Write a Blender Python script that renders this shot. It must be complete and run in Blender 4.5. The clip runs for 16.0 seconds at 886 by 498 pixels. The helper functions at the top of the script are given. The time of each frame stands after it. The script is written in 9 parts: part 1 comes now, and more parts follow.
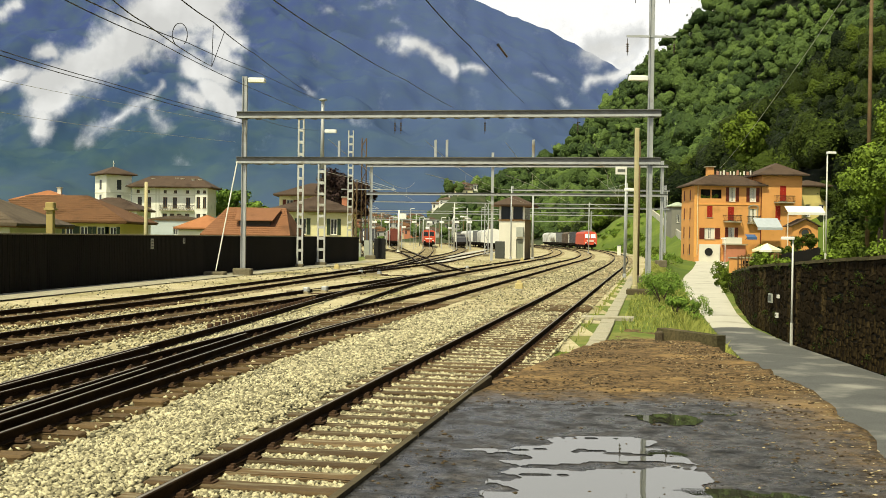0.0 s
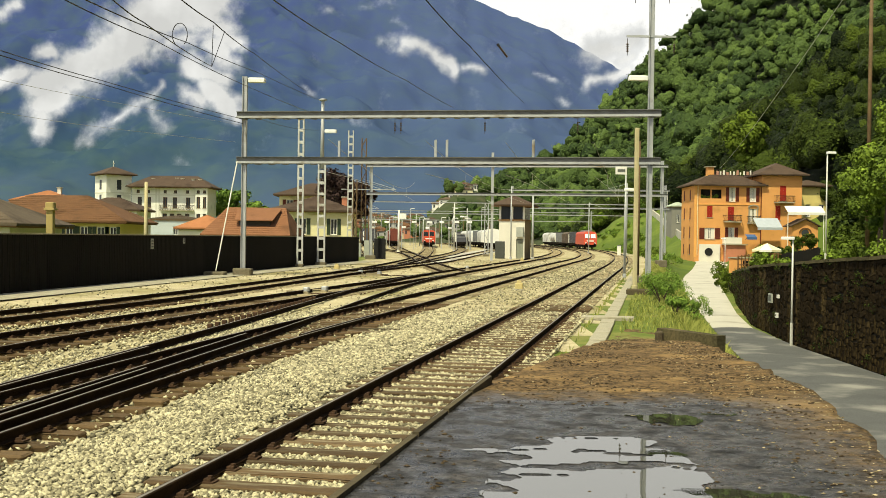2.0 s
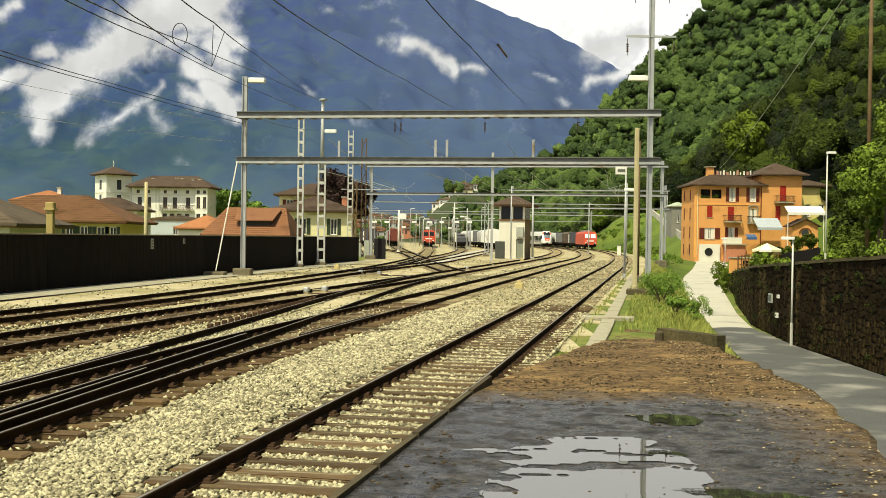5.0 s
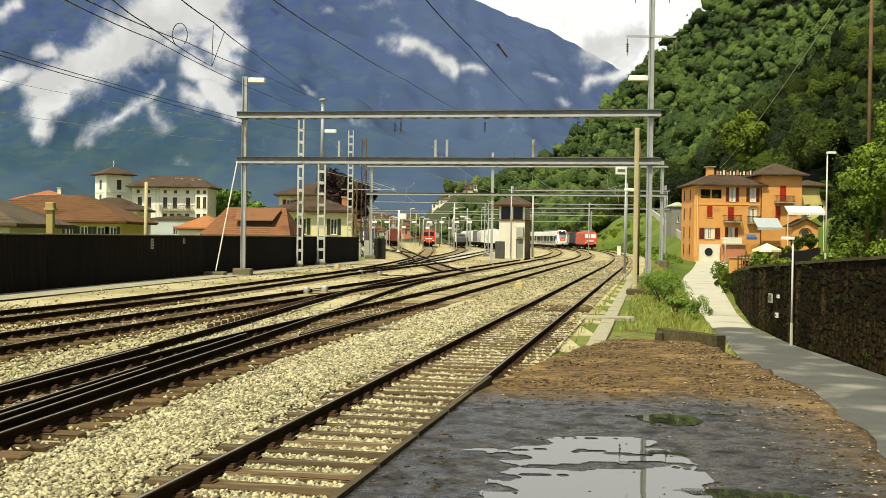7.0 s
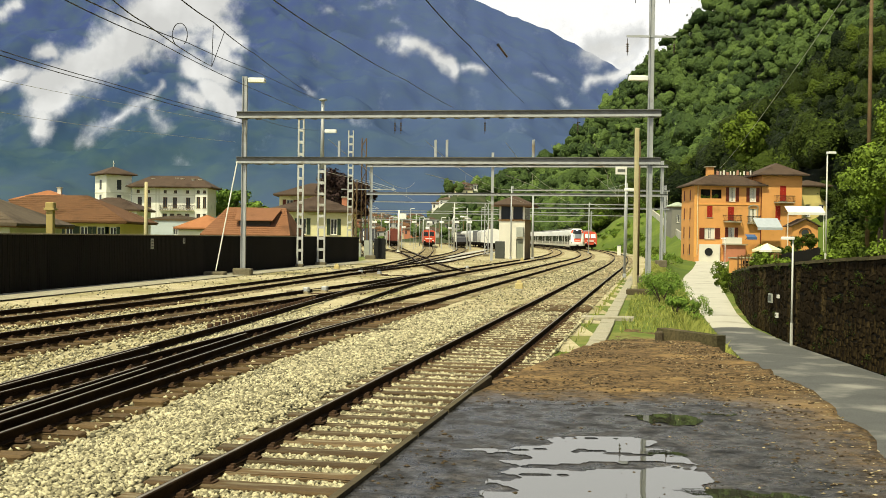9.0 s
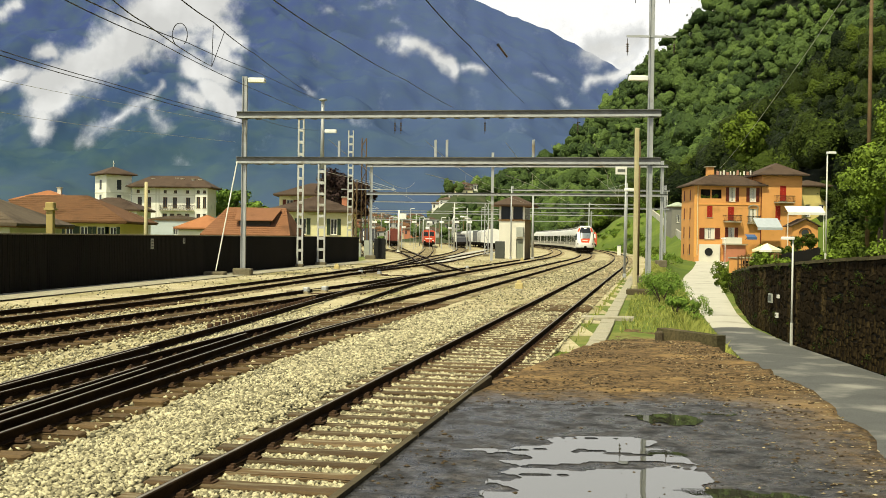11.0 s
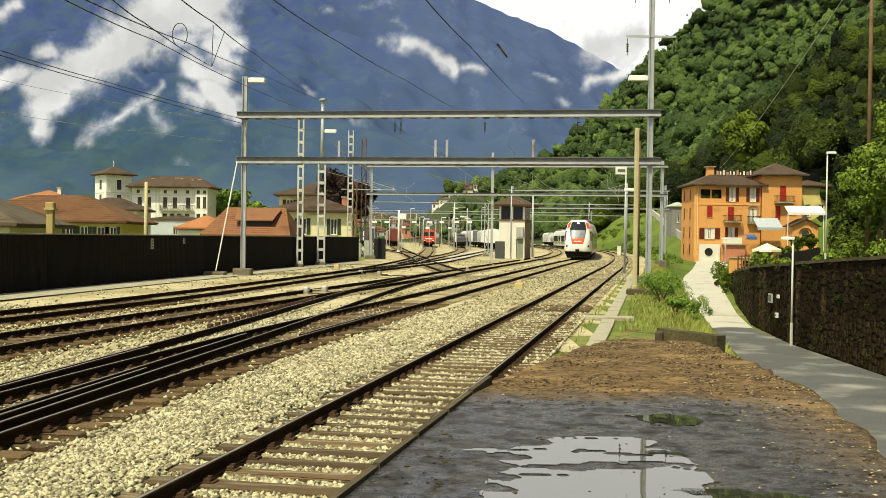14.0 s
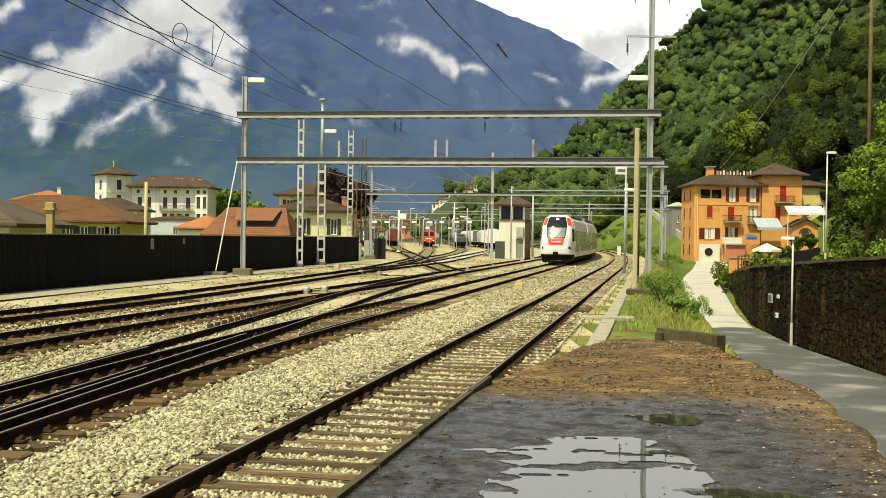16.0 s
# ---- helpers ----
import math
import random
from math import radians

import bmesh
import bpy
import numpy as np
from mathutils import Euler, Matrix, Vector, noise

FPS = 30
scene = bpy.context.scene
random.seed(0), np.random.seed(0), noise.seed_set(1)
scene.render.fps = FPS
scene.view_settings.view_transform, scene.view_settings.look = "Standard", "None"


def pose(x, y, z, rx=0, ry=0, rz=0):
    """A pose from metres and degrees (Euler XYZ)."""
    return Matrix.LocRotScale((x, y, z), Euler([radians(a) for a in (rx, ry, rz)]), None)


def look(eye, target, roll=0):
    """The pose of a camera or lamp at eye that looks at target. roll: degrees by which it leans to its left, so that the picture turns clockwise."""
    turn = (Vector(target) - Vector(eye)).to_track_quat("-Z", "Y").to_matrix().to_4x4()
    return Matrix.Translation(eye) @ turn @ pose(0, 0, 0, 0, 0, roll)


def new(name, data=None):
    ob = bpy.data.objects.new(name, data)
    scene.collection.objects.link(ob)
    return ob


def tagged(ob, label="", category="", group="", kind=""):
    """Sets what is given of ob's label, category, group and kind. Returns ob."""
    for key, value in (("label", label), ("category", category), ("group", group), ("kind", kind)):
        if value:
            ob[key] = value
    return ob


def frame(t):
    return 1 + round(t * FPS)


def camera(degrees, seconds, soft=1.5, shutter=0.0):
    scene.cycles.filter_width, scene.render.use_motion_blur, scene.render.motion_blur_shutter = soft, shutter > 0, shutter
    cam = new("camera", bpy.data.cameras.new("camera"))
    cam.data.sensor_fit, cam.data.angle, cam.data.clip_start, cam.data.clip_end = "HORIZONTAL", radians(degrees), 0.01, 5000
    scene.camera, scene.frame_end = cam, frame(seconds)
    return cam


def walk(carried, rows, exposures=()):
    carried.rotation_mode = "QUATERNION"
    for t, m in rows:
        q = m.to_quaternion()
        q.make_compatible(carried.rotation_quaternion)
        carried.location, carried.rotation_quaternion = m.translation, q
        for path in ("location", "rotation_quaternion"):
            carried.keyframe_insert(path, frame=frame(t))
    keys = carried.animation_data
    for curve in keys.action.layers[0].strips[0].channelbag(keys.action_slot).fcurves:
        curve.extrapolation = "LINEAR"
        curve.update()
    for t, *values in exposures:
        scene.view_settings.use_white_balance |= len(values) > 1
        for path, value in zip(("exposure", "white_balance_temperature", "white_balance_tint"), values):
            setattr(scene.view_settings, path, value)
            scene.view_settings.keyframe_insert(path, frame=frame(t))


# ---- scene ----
# camera: it stands still on the platform
cam = camera(46.0, 16.0, soft=0.85)
EYE = (0.0, 0.0, 2.12)
AIM = (0.0, 100.0, 0.983)
walk(cam, [(0.0, look(EYE, AIM, 0.8)), (16.0, look(EYE, AIM, 0.8))], exposures=[(0.0, 0.17, 7050, 10), (16.0, 0.17, 7050, 10)])

# world: white cloud low over the valley, broken cloud and blue overhead, and one soft sun behind the viewer
SUN_ELEV, SUN_TURN = radians(60), radians(212)
world = bpy.data.worlds.new("sky")
scene.world = world
world.use_nodes = True
wn = world.node_tree.nodes
wl = world.node_tree.links
wn.clear()
w_out = wn.new("ShaderNodeOutputWorld")
w_bg = wn.new("ShaderNodeBackground")
w_sky = wn.new("ShaderNodeTexSky")
w_sky.sky_type, w_sky.sun_disc = "NISHITA", False
w_sky.sun_elevation, w_sky.sun_rotation = SUN_ELEV, SUN_TURN
w_gain = wn.new("ShaderNodeMix")
w_gain.data_type, w_gain.blend_type = "RGBA", "MULTIPLY"
w_gain.inputs[0].default_value = 1.0
w_gain.inputs[7].default_value = (0.11, 0.11, 0.11, 1)
w_mix = wn.new("ShaderNodeMix")
w_mix.data_type = "RGBA"
w_noise = wn.new("ShaderNodeTexNoise")
w_noise.inputs["Scale"].default_value = 2.2
w_noise.inputs["Detail"].default_value = 6
w_ramp = wn.new("ShaderNodeMapRange")
w_ramp.interpolation_type = "SMOOTHSTEP"
w_ramp.inputs[1].default_value, w_ramp.inputs[2].default_value = 0.38, 0.62
w_sep = wn.new("ShaderNodeSeparateXYZ")
w_low = wn.new("ShaderNodeMapRange")
w_low.inputs[1].default_value, w_low.inputs[2].default_value = 0.18, 0.75
w_low.inputs[3].default_value, w_low.inputs[4].default_value = 0.42, -0.16
w_cover = wn.new("ShaderNodeMath")
w_co = wn.new("ShaderNodeTexCoord")
wl.new(w_co.outputs["Generated"], w_noise.inputs["Vector"])
wl.new(w_co.outputs["Generated"], w_sep.inputs[0])
wl.new(w_sep.outputs["Z"], w_low.inputs[0])
wl.new(w_noise.outputs["Fac"], w_cover.inputs[0])
wl.new(w_low.outputs[0], w_cover.inputs[1])
wl.new(w_cover.outputs[0], w_ramp.inputs[0])
wl.new(w_sky.outputs[0], w_gain.inputs[6])
wl.new(w_ramp.outputs[0], w_mix.inputs[0])
wl.new(w_gain.outputs[2], w_mix.inputs[6])
w_mix.inputs[7].default_value = (1.12, 1.17, 1.20, 1)
wl.new(w_mix.outputs[2], w_bg.inputs[0])
w_bg.inputs[1].default_value = 0.80
wl.new(w_bg.outputs[0], w_out.inputs[0])

sun = new("sun", bpy.data.lights.new("sun", "SUN"))
sun.data.energy, sun.data.angle, sun.data.color = 5.0, radians(2.0), (0.985, 0.96, 0.68)
SUN_DIR = Vector((math.cos(SUN_ELEV) * math.sin(SUN_TURN), math.cos(SUN_ELEV) * math.cos(SUN_TURN), math.sin(SUN_ELEV)))
sun.matrix_world = look(SUN_DIR * 100, (0, 0, 0))


# ---- materials ----
def material(name, base, second=None, scale=3.0, rough=0.8, metal=0.0, bump=0.3, fine=40.0, spread=0.5, dirt=None,
             dirt_scale=0.7, dirt_at=0.55, each=0.0, island=False, spec=0.18, stretch=(1, 1, 1), deep=None):
    """Two-scale noise paint: base to second colour, with stains of a dirt colour and fine relief."""
    m = bpy.data.materials.new(name)
    m.use_nodes = True
    n, l = m.node_tree.nodes, m.node_tree.links
    b = n["Principled BSDF"]
    co = n.new("ShaderNodeTexCoord")
    mp = n.new("ShaderNodeMapping")
    mp.inputs["Scale"].default_value = stretch
    l.new(co.outputs["Object"], mp.inputs[0])
    n1 = n.new("ShaderNodeTexNoise")
    n1.inputs["Scale"].default_value, n1.inputs["Detail"].default_value = scale, 5
    n2 = n.new("ShaderNodeTexNoise")
    n2.inputs["Scale"].default_value, n2.inputs["Detail"].default_value = fine, 3
    l.new(mp.outputs[0], n1.inputs["Vector"])
    l.new(mp.outputs[0], n2.inputs["Vector"])
    add = n.new("ShaderNodeMath")
    add.operation = "MULTIPLY_ADD"
    add.inputs[1].default_value = 0.5
    l.new(n2.outputs["Fac"], add.inputs[0])
    half = n.new("ShaderNodeMath")
    half.operation = "MULTIPLY"
    half.inputs[1].default_value = 0.5
    l.new(n1.outputs["Fac"], half.inputs[0])
    l.new(half.outputs[0], add.inputs[2])
    rng = n.new("ShaderNodeMapRange")
    rng.inputs[1].default_value, rng.inputs[2].default_value = 0.5 - spread * 0.3, 0.5 + spread * 0.3
    l.new(add.outputs[0], rng.inputs[0])
    mix = n.new("ShaderNodeMix")
    mix.data_type = "RGBA"
    second = second or tuple(c * 0.75 for c in base)
    mix.inputs[6].default_value, mix.inputs[7].default_value = (*base, 1), (*second, 1)
    l.new(rng.outputs[0], mix.inputs[0])
    out = mix.outputs[2]
    if dirt:
        n3 = n.new("ShaderNodeTexNoise")
        n3.inputs["Scale"].default_value, n3.inputs["Detail"].default_value = dirt_scale, 8
        l.new(mp.outputs[0], n3.inputs["Vector"])
        r3 = n.new("ShaderNodeMapRange")
        r3.inputs[1].default_value, r3.inputs[2].default_value = dirt_at - 0.06, dirt_at + 0.1
        l.new(n3.outputs["Fac"], r3.inputs[0])
        mx = n.new("ShaderNodeMix")
        mx.data_type = "RGBA"
        l.new(r3.outputs[0], mx.inputs[0])
        l.new(out, mx.inputs[6])
        mx.inputs[7].default_value = (*dirt, 1)
        out = mx.outputs[2]
    if each:
        if island:
            src = n.new("ShaderNodeNewGeometry").outputs["Random Per Island"]
        else:
            src = n.new("ShaderNodeObjectInfo").outputs["Random"]
        r4 = n.new("ShaderNodeMapRange")
        r4.inputs[3].default_value, r4.inputs[4].default_value = 1 - each, 1 + each
        l.new(src, r4.inputs[0])
        hs = n.new("ShaderNodeHueSaturation")
        l.new(out, hs.inputs["Color"])
        l.new(r4.outputs[0], hs.inputs["Value"])
        out = hs.outputs[0]
    l.new(out, b.inputs["Base Color"])
    b.inputs["Roughness"].default_value, b.inputs["Metallic"].default_value = rough, metal
    b.inputs["Specular IOR Level"].default_value = spec
    if bump:
        bp = n.new("ShaderNodeBump")
        bp.inputs["Strength"].default_value, bp.inputs["Distance"].default_value = bump, deep or 0.4 / fine
        l.new(add.outputs[0], bp.inputs["Height"])
        l.new(bp.outputs[0], b.inputs["Normal"])
    return m


M = {}
M["steel_rail"] = material("rail_side_rust", (0.014, 0.0095, 0.006), (0.034, 0.020, 0.011), 4, 0.9, 0.0, 0.3, 60, spec=0.04)
M["rail_top"] = material("rail_top_worn_steel", (0.30, 0.265, 0.19), (0.15, 0.125, 0.085), 5, 0.36, 0.6, 0.05, 60)
M["sleeper"] = material("sleeper_timber", (0.150, 0.100, 0.050), (0.050, 0.032, 0.018), 2, 0.9, 0, 0.6, 25, 0.8, (0.20, 0.17, 0.11), 1.7, 0.6, each=0.35, stretch=(1, 6, 6))
M["fastening"] = material("fastening_rust", (0.09, 0.05, 0.028), (0.045, 0.028, 0.018), 8, 0.85, 0.2, 0.3, 60)
M["ballast"] = material("ballast_stone", (0.52, 0.48, 0.325), (0.16, 0.140, 0.082), 5, 0.95, 0, 0.4, 60, 0.9, each=0.68, island=True)
M["ballast_bed"] = material("ballast_bed", (0.60, 0.535, 0.35), (0.24, 0.20, 0.115), 1.4, 0.95, 0, 1.0, 14, 0.7, (0.25, 0.22, 0.10), 0.16, 0.54)
M["platform"] = material("platform_dirt", (0.235, 0.150, 0.070), (0.020, 0.015, 0.010), 8.0, 0.9, 0, 1.0, 30, 0.46, (0.32, 0.205, 0.088), 1.3, 0.6, stretch=(0.8, 1.1, 1), deep=0.05)
M["concrete"] = material("concrete", (0.40, 0.375, 0.29), (0.26, 0.24, 0.18), 1.5, 0.9, 0, 0.3, 30, 0.6, (0.2, 0.18, 0.12), 0.9, 0.62)
M["edge_stone"] = material("edge_stone", (0.10, 0.08, 0.045), (0.05, 0.04, 0.025), 2.5, 0.85, 0, 0.4, 30, 0.7, each=0.15)
M["mast_foot"] = material("weathered_foot_concrete", (0.20, 0.175, 0.12), (0.11, 0.095, 0.065), 2, 0.9, 0, 0.4, 25)
M["road_grey"] = material("grey_lane", (0.125, 0.128, 0.128), (0.055, 0.057, 0.058), 0.9, 0.8, 0, 0.5, 25, 0.9, (0.25, 0.245, 0.225), 0.45, 0.58)
M["pale_road"] = material("pale_road_concrete", (0.52, 0.50, 0.44), (0.40, 0.385, 0.34), 0.6, 0.85, 0, 0.4, 25, 0.7, (0.30, 0.29, 0.25), 0.4, 0.62)
M["beam_dark"] = material("beam_web_dark", (0.19, 0.195, 0.20), (0.11, 0.11, 0.11), 2.0, 0.7, 0.1, 0.1, 30)
M["grass"] = material("grass_ground", (0.165, 0.205, 0.042), (0.055, 0.090, 0.014), 1.6, 0.95, 0, 1.0, 7, 1.0, (0.24, 0.215, 0.075), 0.35, 0.58)
M["meadow"] = material("slope_meadow", (0.165, 0.215, 0.036), (0.055, 0.092, 0.014), 0.55, 0.95, 0, 1.0, 3.5, 1.1, (0.075, 0.115, 0.022), 0.13, 0.5)
# floor coloured near black, so the gaps between crowns look deeply shaded
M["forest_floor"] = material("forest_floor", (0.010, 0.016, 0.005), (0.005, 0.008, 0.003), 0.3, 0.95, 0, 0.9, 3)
M["far_field"] = material("far_scrub_ground", (0.060, 0.078, 0.034), (0.030, 0.042, 0.018), 0.12, 0.95, 0, 0.6, 1.5, 0.9, (0.10, 0.095, 0.06), 0.05, 0.55)
M["stone_wall"] = material("wall_stone", (0.024, 0.016, 0.0075), (0.008, 0.006, 0.0035), 2.0, 0.95, 0, 0.7, 18, 0.8, (0.060, 0.042, 0.018), 0.6, 0.60, each=0.38, spec=0.05, stretch=(1.6, 1.6, 0.3))
M["mortar"] = material("wall_mortar", (0.018, 0.014, 0.009), (0.009, 0.0075, 0.005), 2.0, 0.95, 0, 0.6, 30)
M["fence_wood"] = material("fence_dark_timber", (0.011, 0.0085, 0.0065), (0.005, 0.0042, 0.0035), 1.0, 0.9, 0, 0.3, 20, 0.7, stretch=(3, 3, 0.4), each=0.3)
M["galv"] = material("galvanised_steel", (0.47, 0.49, 0.51), (0.32, 0.335, 0.35), 2.0, 0.55, 0.25, 0.08, 30, 0.7, (0.24, 0.2, 0.14), 0.8, 0.64)
M["rusty_steel"] = material("brown_steel", (0.20, 0.13, 0.07), (0.10, 0.065, 0.04), 2.0, 0.75, 0.2, 0.15, 30)
M["yellow_pole"] = material("yellowed_wood_pole", (0.52, 0.46, 0.28), (0.38, 0.33, 0.19), 1.0, 0.8, 0, 0.2, 20, 0.6, stretch=(4, 4, 0.5))
M["insulator"] = material("brown_insulator", (0.05, 0.032, 0.02), None, 3, 0.3, 0, 0.0)
M["pale_steel"] = material("pale_painted_steel", (0.58, 0.60, 0.60), (0.42, 0.42, 0.40), 2.0, 0.6, 0.1, 0.08, 30, 0.7, (0.26, 0.22, 0.15), 0.8, 0.6)
M["wire"] = material("wire_dark", (0.035, 0.035, 0.038), None, 3, 0.6, 0.3, 0.0)
M["wire_pale"] = material("wire_pale", (0.45, 0.45, 0.42), None, 3, 0.6, 0.3, 0.0)
M["white_paint"] = material("white_paint", (0.80, 0.79, 0.75), (0.66, 0.65, 0.6), 1.2, 0.6, 0, 0.1, 20)
M["lamp_white"] = material("lamp_white_plastic", (0.82, 0.83, 0.82), (0.74, 0.75, 0.74), 3, 0.4, 0, 0.0)
M["black"] = material("black_paint", (0.012, 0.012, 0.013), (0.02, 0.02, 0.02), 2, 0.6, 0, 0.1)


# ---- mesh tools ----
class G:
    """A growing mesh: points and faces."""

    def __init__(self):
        self.v, self.f, self.mi, self.m = [], [], [], 0

    def add(self, vs, fs):
        o = len(self.v)
        self.v.extend(vs)
        for q in fs:
            self.f.append(tuple(i + o for i in q))
            self.mi.append(self.m)
        return self

    def box(self, x0, y0, z0, x1, y1, z1):
        return self.add([(x0, y0, z0), (x1, y0, z0), (x1, y1, z0), (x0, y1, z0), (x0, y0, z1), (x1, y0, z1), (x1, y1, z1), (x0, y1, z1)],
                        [(0, 3, 2, 1), (4, 5, 6, 7), (0, 1, 5, 4), (1, 2, 6, 5), (2, 3, 7, 6), (3, 0, 4, 7)])

    def cbox(self, x0, y0, z0, x1, y1, z1, c):
        """A box with its upright edges and its top rim chamfered by c."""
        ring = lambda d: [(x0 + c + d, y0 + d), (x1 - c - d, y0 + d), (x1 - d, y0 + c + d), (x1 - d, y1 - c - d),
                          (x1 - c - d, y1 - d), (x0 + c + d, y1 - d), (x0 + d, y1 - c - d), (x0 + d, y0 + c + d)]
        vs = [(x, y, z0) for x, y in ring(0)] + [(x, y, z1 - c) for x, y in ring(0)] + [(x, y, z1) for x, y in ring(c * 0.6)]
        fs = [tuple(range(7, -1, -1)), tuple(range(16, 24))]
        for k in (0, 8):
            fs += [(k + i, k + (i + 1) % 8, k + 8 + (i + 1) % 8, k + 8 + i) for i in range(8)]
        return self.add(vs, fs)

    def bar(self, a, b, w, h=None):
        """A square bar from a to b."""
        a, b = Vector(a), Vector(b)
        d = (b - a).normalized()
        s = d.cross(Vector((0, 0, 1)))
        s = s.normalized() if s.length > 1e-3 else Vector((1, 0, 0))
        t = s.cross(d)
        s, t = s * w / 2, t * (h or w) / 2
        vs = [tuple(p + i * s + j * t) for p in (a, b) for i, j in ((-1, -1), (1, -1), (1, 1), (-1, 1))]
        return self.add(vs, [(3, 2, 1, 0), (4, 5, 6, 7), (0, 1, 5, 4), (1, 2, 6, 5), (2, 3, 7, 6), (3, 0, 4, 7)])

    def tube(self, pts, r, n=8, r2=None):
        pts = [Vector(p) for p in pts]
        vs, fs = [], []
        for k, p in enumerate(pts):
            d = (pts[min(k + 1, len(pts) - 1)] - pts[max(k - 1, 0)]).normalized()
            s = d.cross(Vector((0, 0, 1)))
            s = s.normalized() if s.length > 1e-3 else Vector((1, 0, 0))
            t = s.cross(d)
            rr = r if r2 is None else r + (r2 - r) * k / (len(pts) - 1)
            vs += [tuple(p + rr * (math.cos(2 * math.pi * i / n) * s + math.sin(2 * math.pi * i / n) * t)) for i in range(n)]
        for k in range(len(pts) - 1):
            fs += [(k * n + i, k * n + (i + 1) % n, k * n + n + (i + 1) % n, k * n + n + i) for i in range(n)]
        fs += [tuple(range(n - 1, -1, -1)), tuple(range((len(pts) - 1) * n, len(pts) * n))]
        return self.add(vs, fs)

    def lathe(self, prof, n=12, at=(0, 0)):
        vs, fs = [], []
        for r, z in prof:
            vs += [(at[0] + r * math.cos(2 * math.pi * i / n), at[1] + r * math.sin(2 * math.pi * i / n), z) for i in range(n)]
        for k in range(len(prof) - 1):
            fs += [(k * n + i, k * n + (i + 1) % n, k * n + n + (i + 1) % n, k * n + n + i) for i in range(n)]
        fs += [tuple(range(n - 1, -1, -1)), tuple(range((len(prof) - 1) * n, len(prof) * n))]
        return self.add(vs, fs)

    def prism(self, poly, y0, y1):
        """A polygon in x and z, drawn out from y0 to y1."""
        n = len(poly)
        vs = [(x, y0, z) for x, z in poly] + [(x, y1, z) for x, z in poly]
        fs = [tuple(range(n)), tuple(range(2 * n - 1, n - 1, -1))]
        fs += [((i + 1) % n, i, n + i, n + (i + 1) % n) for i in range(n)]
        return self.add(vs, fs)

    def sweep(self, prof, path, tops=()):
        """A closed profile (sideways, up) along a level path of (x, y, z). Profile edges in tops take the second material."""
        n = len(prof)
        vs, m0 = [], self.m
        for k, p in enumerate(path):
            a, b = path[max(k - 1, 0)], path[min(k + 1, len(path) - 1)]
            dx, dy = b[0] - a[0], b[1] - a[1]
            q = math.hypot(dx, dy)
            sx, sy = dy / q, -dx / q
            vs += [(p[0] + sx * u, p[1] + sy * u, p[2] + w) for u, w in prof]
        o = len(self.v)
        self.v.extend(vs)
        for k in range(len(path) - 1):
            for i in range(n):
                j = (i + 1) % n
                self.f.append((o + k * n + i, o + k * n + j, o + k * n + n + j, o + k * n + n + i))
                self.mi.append(1 if i in tops else m0)
        for q in (tuple(range(n - 1, -1, -1)), tuple(range((len(path) - 1) * n, len(path) * n))):
            self.f.append(tuple(o + i for i in q))
            self.mi.append(m0)
        return self

    def mesh(self, name, mats, smooth=False, fix=True):
        me = bpy.data.meshes.new(name)
        me.from_pydata(self.v, [], self.f)
        for m in (mats if isinstance(mats, (list, tuple)) else [mats]):
            me.materials.append(m)
        if any(self.mi):
            me.polygons.foreach_set("material_index", self.mi)
        if fix:
            b = bmesh.new()
            b.from_mesh(me)
            bmesh.ops.recalc_face_normals(b, faces=b.faces)
            b.to_mesh(me)
            b.free()
        if smooth:
            me.polygons.foreach_set("use_smooth", [True] * len(me.polygons))
        return me


def part(name, g, mats, parent=None, label="", smooth=False, fix=True, at=None):
    ob = new(name, g.mesh(name, mats, smooth, fix) if isinstance(g, G) else g)
    if parent:
        ob.parent = parent
    if at is not None:
        ob.matrix_basis = at
    if label:
        ob["label"] = label
    return ob


def thing(name, at, label, category, group="", kind=""):
    ob = new(name)
    ob.empty_display_size = 0.2
    ob.matrix_basis = at
    return tagged(ob, label, category, group, kind)


def smooth_line(pts, step):
    """Points (x, y) of a smooth line through (y, x) knots, every step metres of y."""
    ys, xs = np.array([p[0] for p in pts], float), np.array([p[1] for p in pts], float)
    chord = np.diff(xs) / np.diff(ys)
    m = np.concatenate([chord[:1], (chord[:-1] * np.diff(ys)[1:] + chord[1:] * np.diff(ys)[:-1]) / (ys[2:] - ys[:-2]), chord[-1:]])
    grid = np.arange(ys[0], ys[-1], 0.5)
    k = np.clip(np.searchsorted(ys, grid, "right") - 1, 0, len(ys) - 2)
    h = ys[k + 1] - ys[k]
    u = (grid - ys[k]) / h
    x = (1 + 2 * u) * (1 - u) ** 2 * xs[k] + u * (1 - u) ** 2 * h * m[k] + u * u * (3 - 2 * u) * xs[k + 1] + u * u * (u - 1) * h * m[k + 1]
    for _ in range(3):
        w = 7
        x = np.convolve(np.concatenate([2 * x[0] - x[w:0:-1], x, 2 * x[-1] - x[-2:-w - 2:-1]]), np.ones(2 * w + 1) / (2 * w + 1), "valid")
    out = np.arange(ys[0], ys[-1] + 0.01, step)
    return [(float(a), float(b)) for a, b in zip(np.interp(out, grid, x), out)]


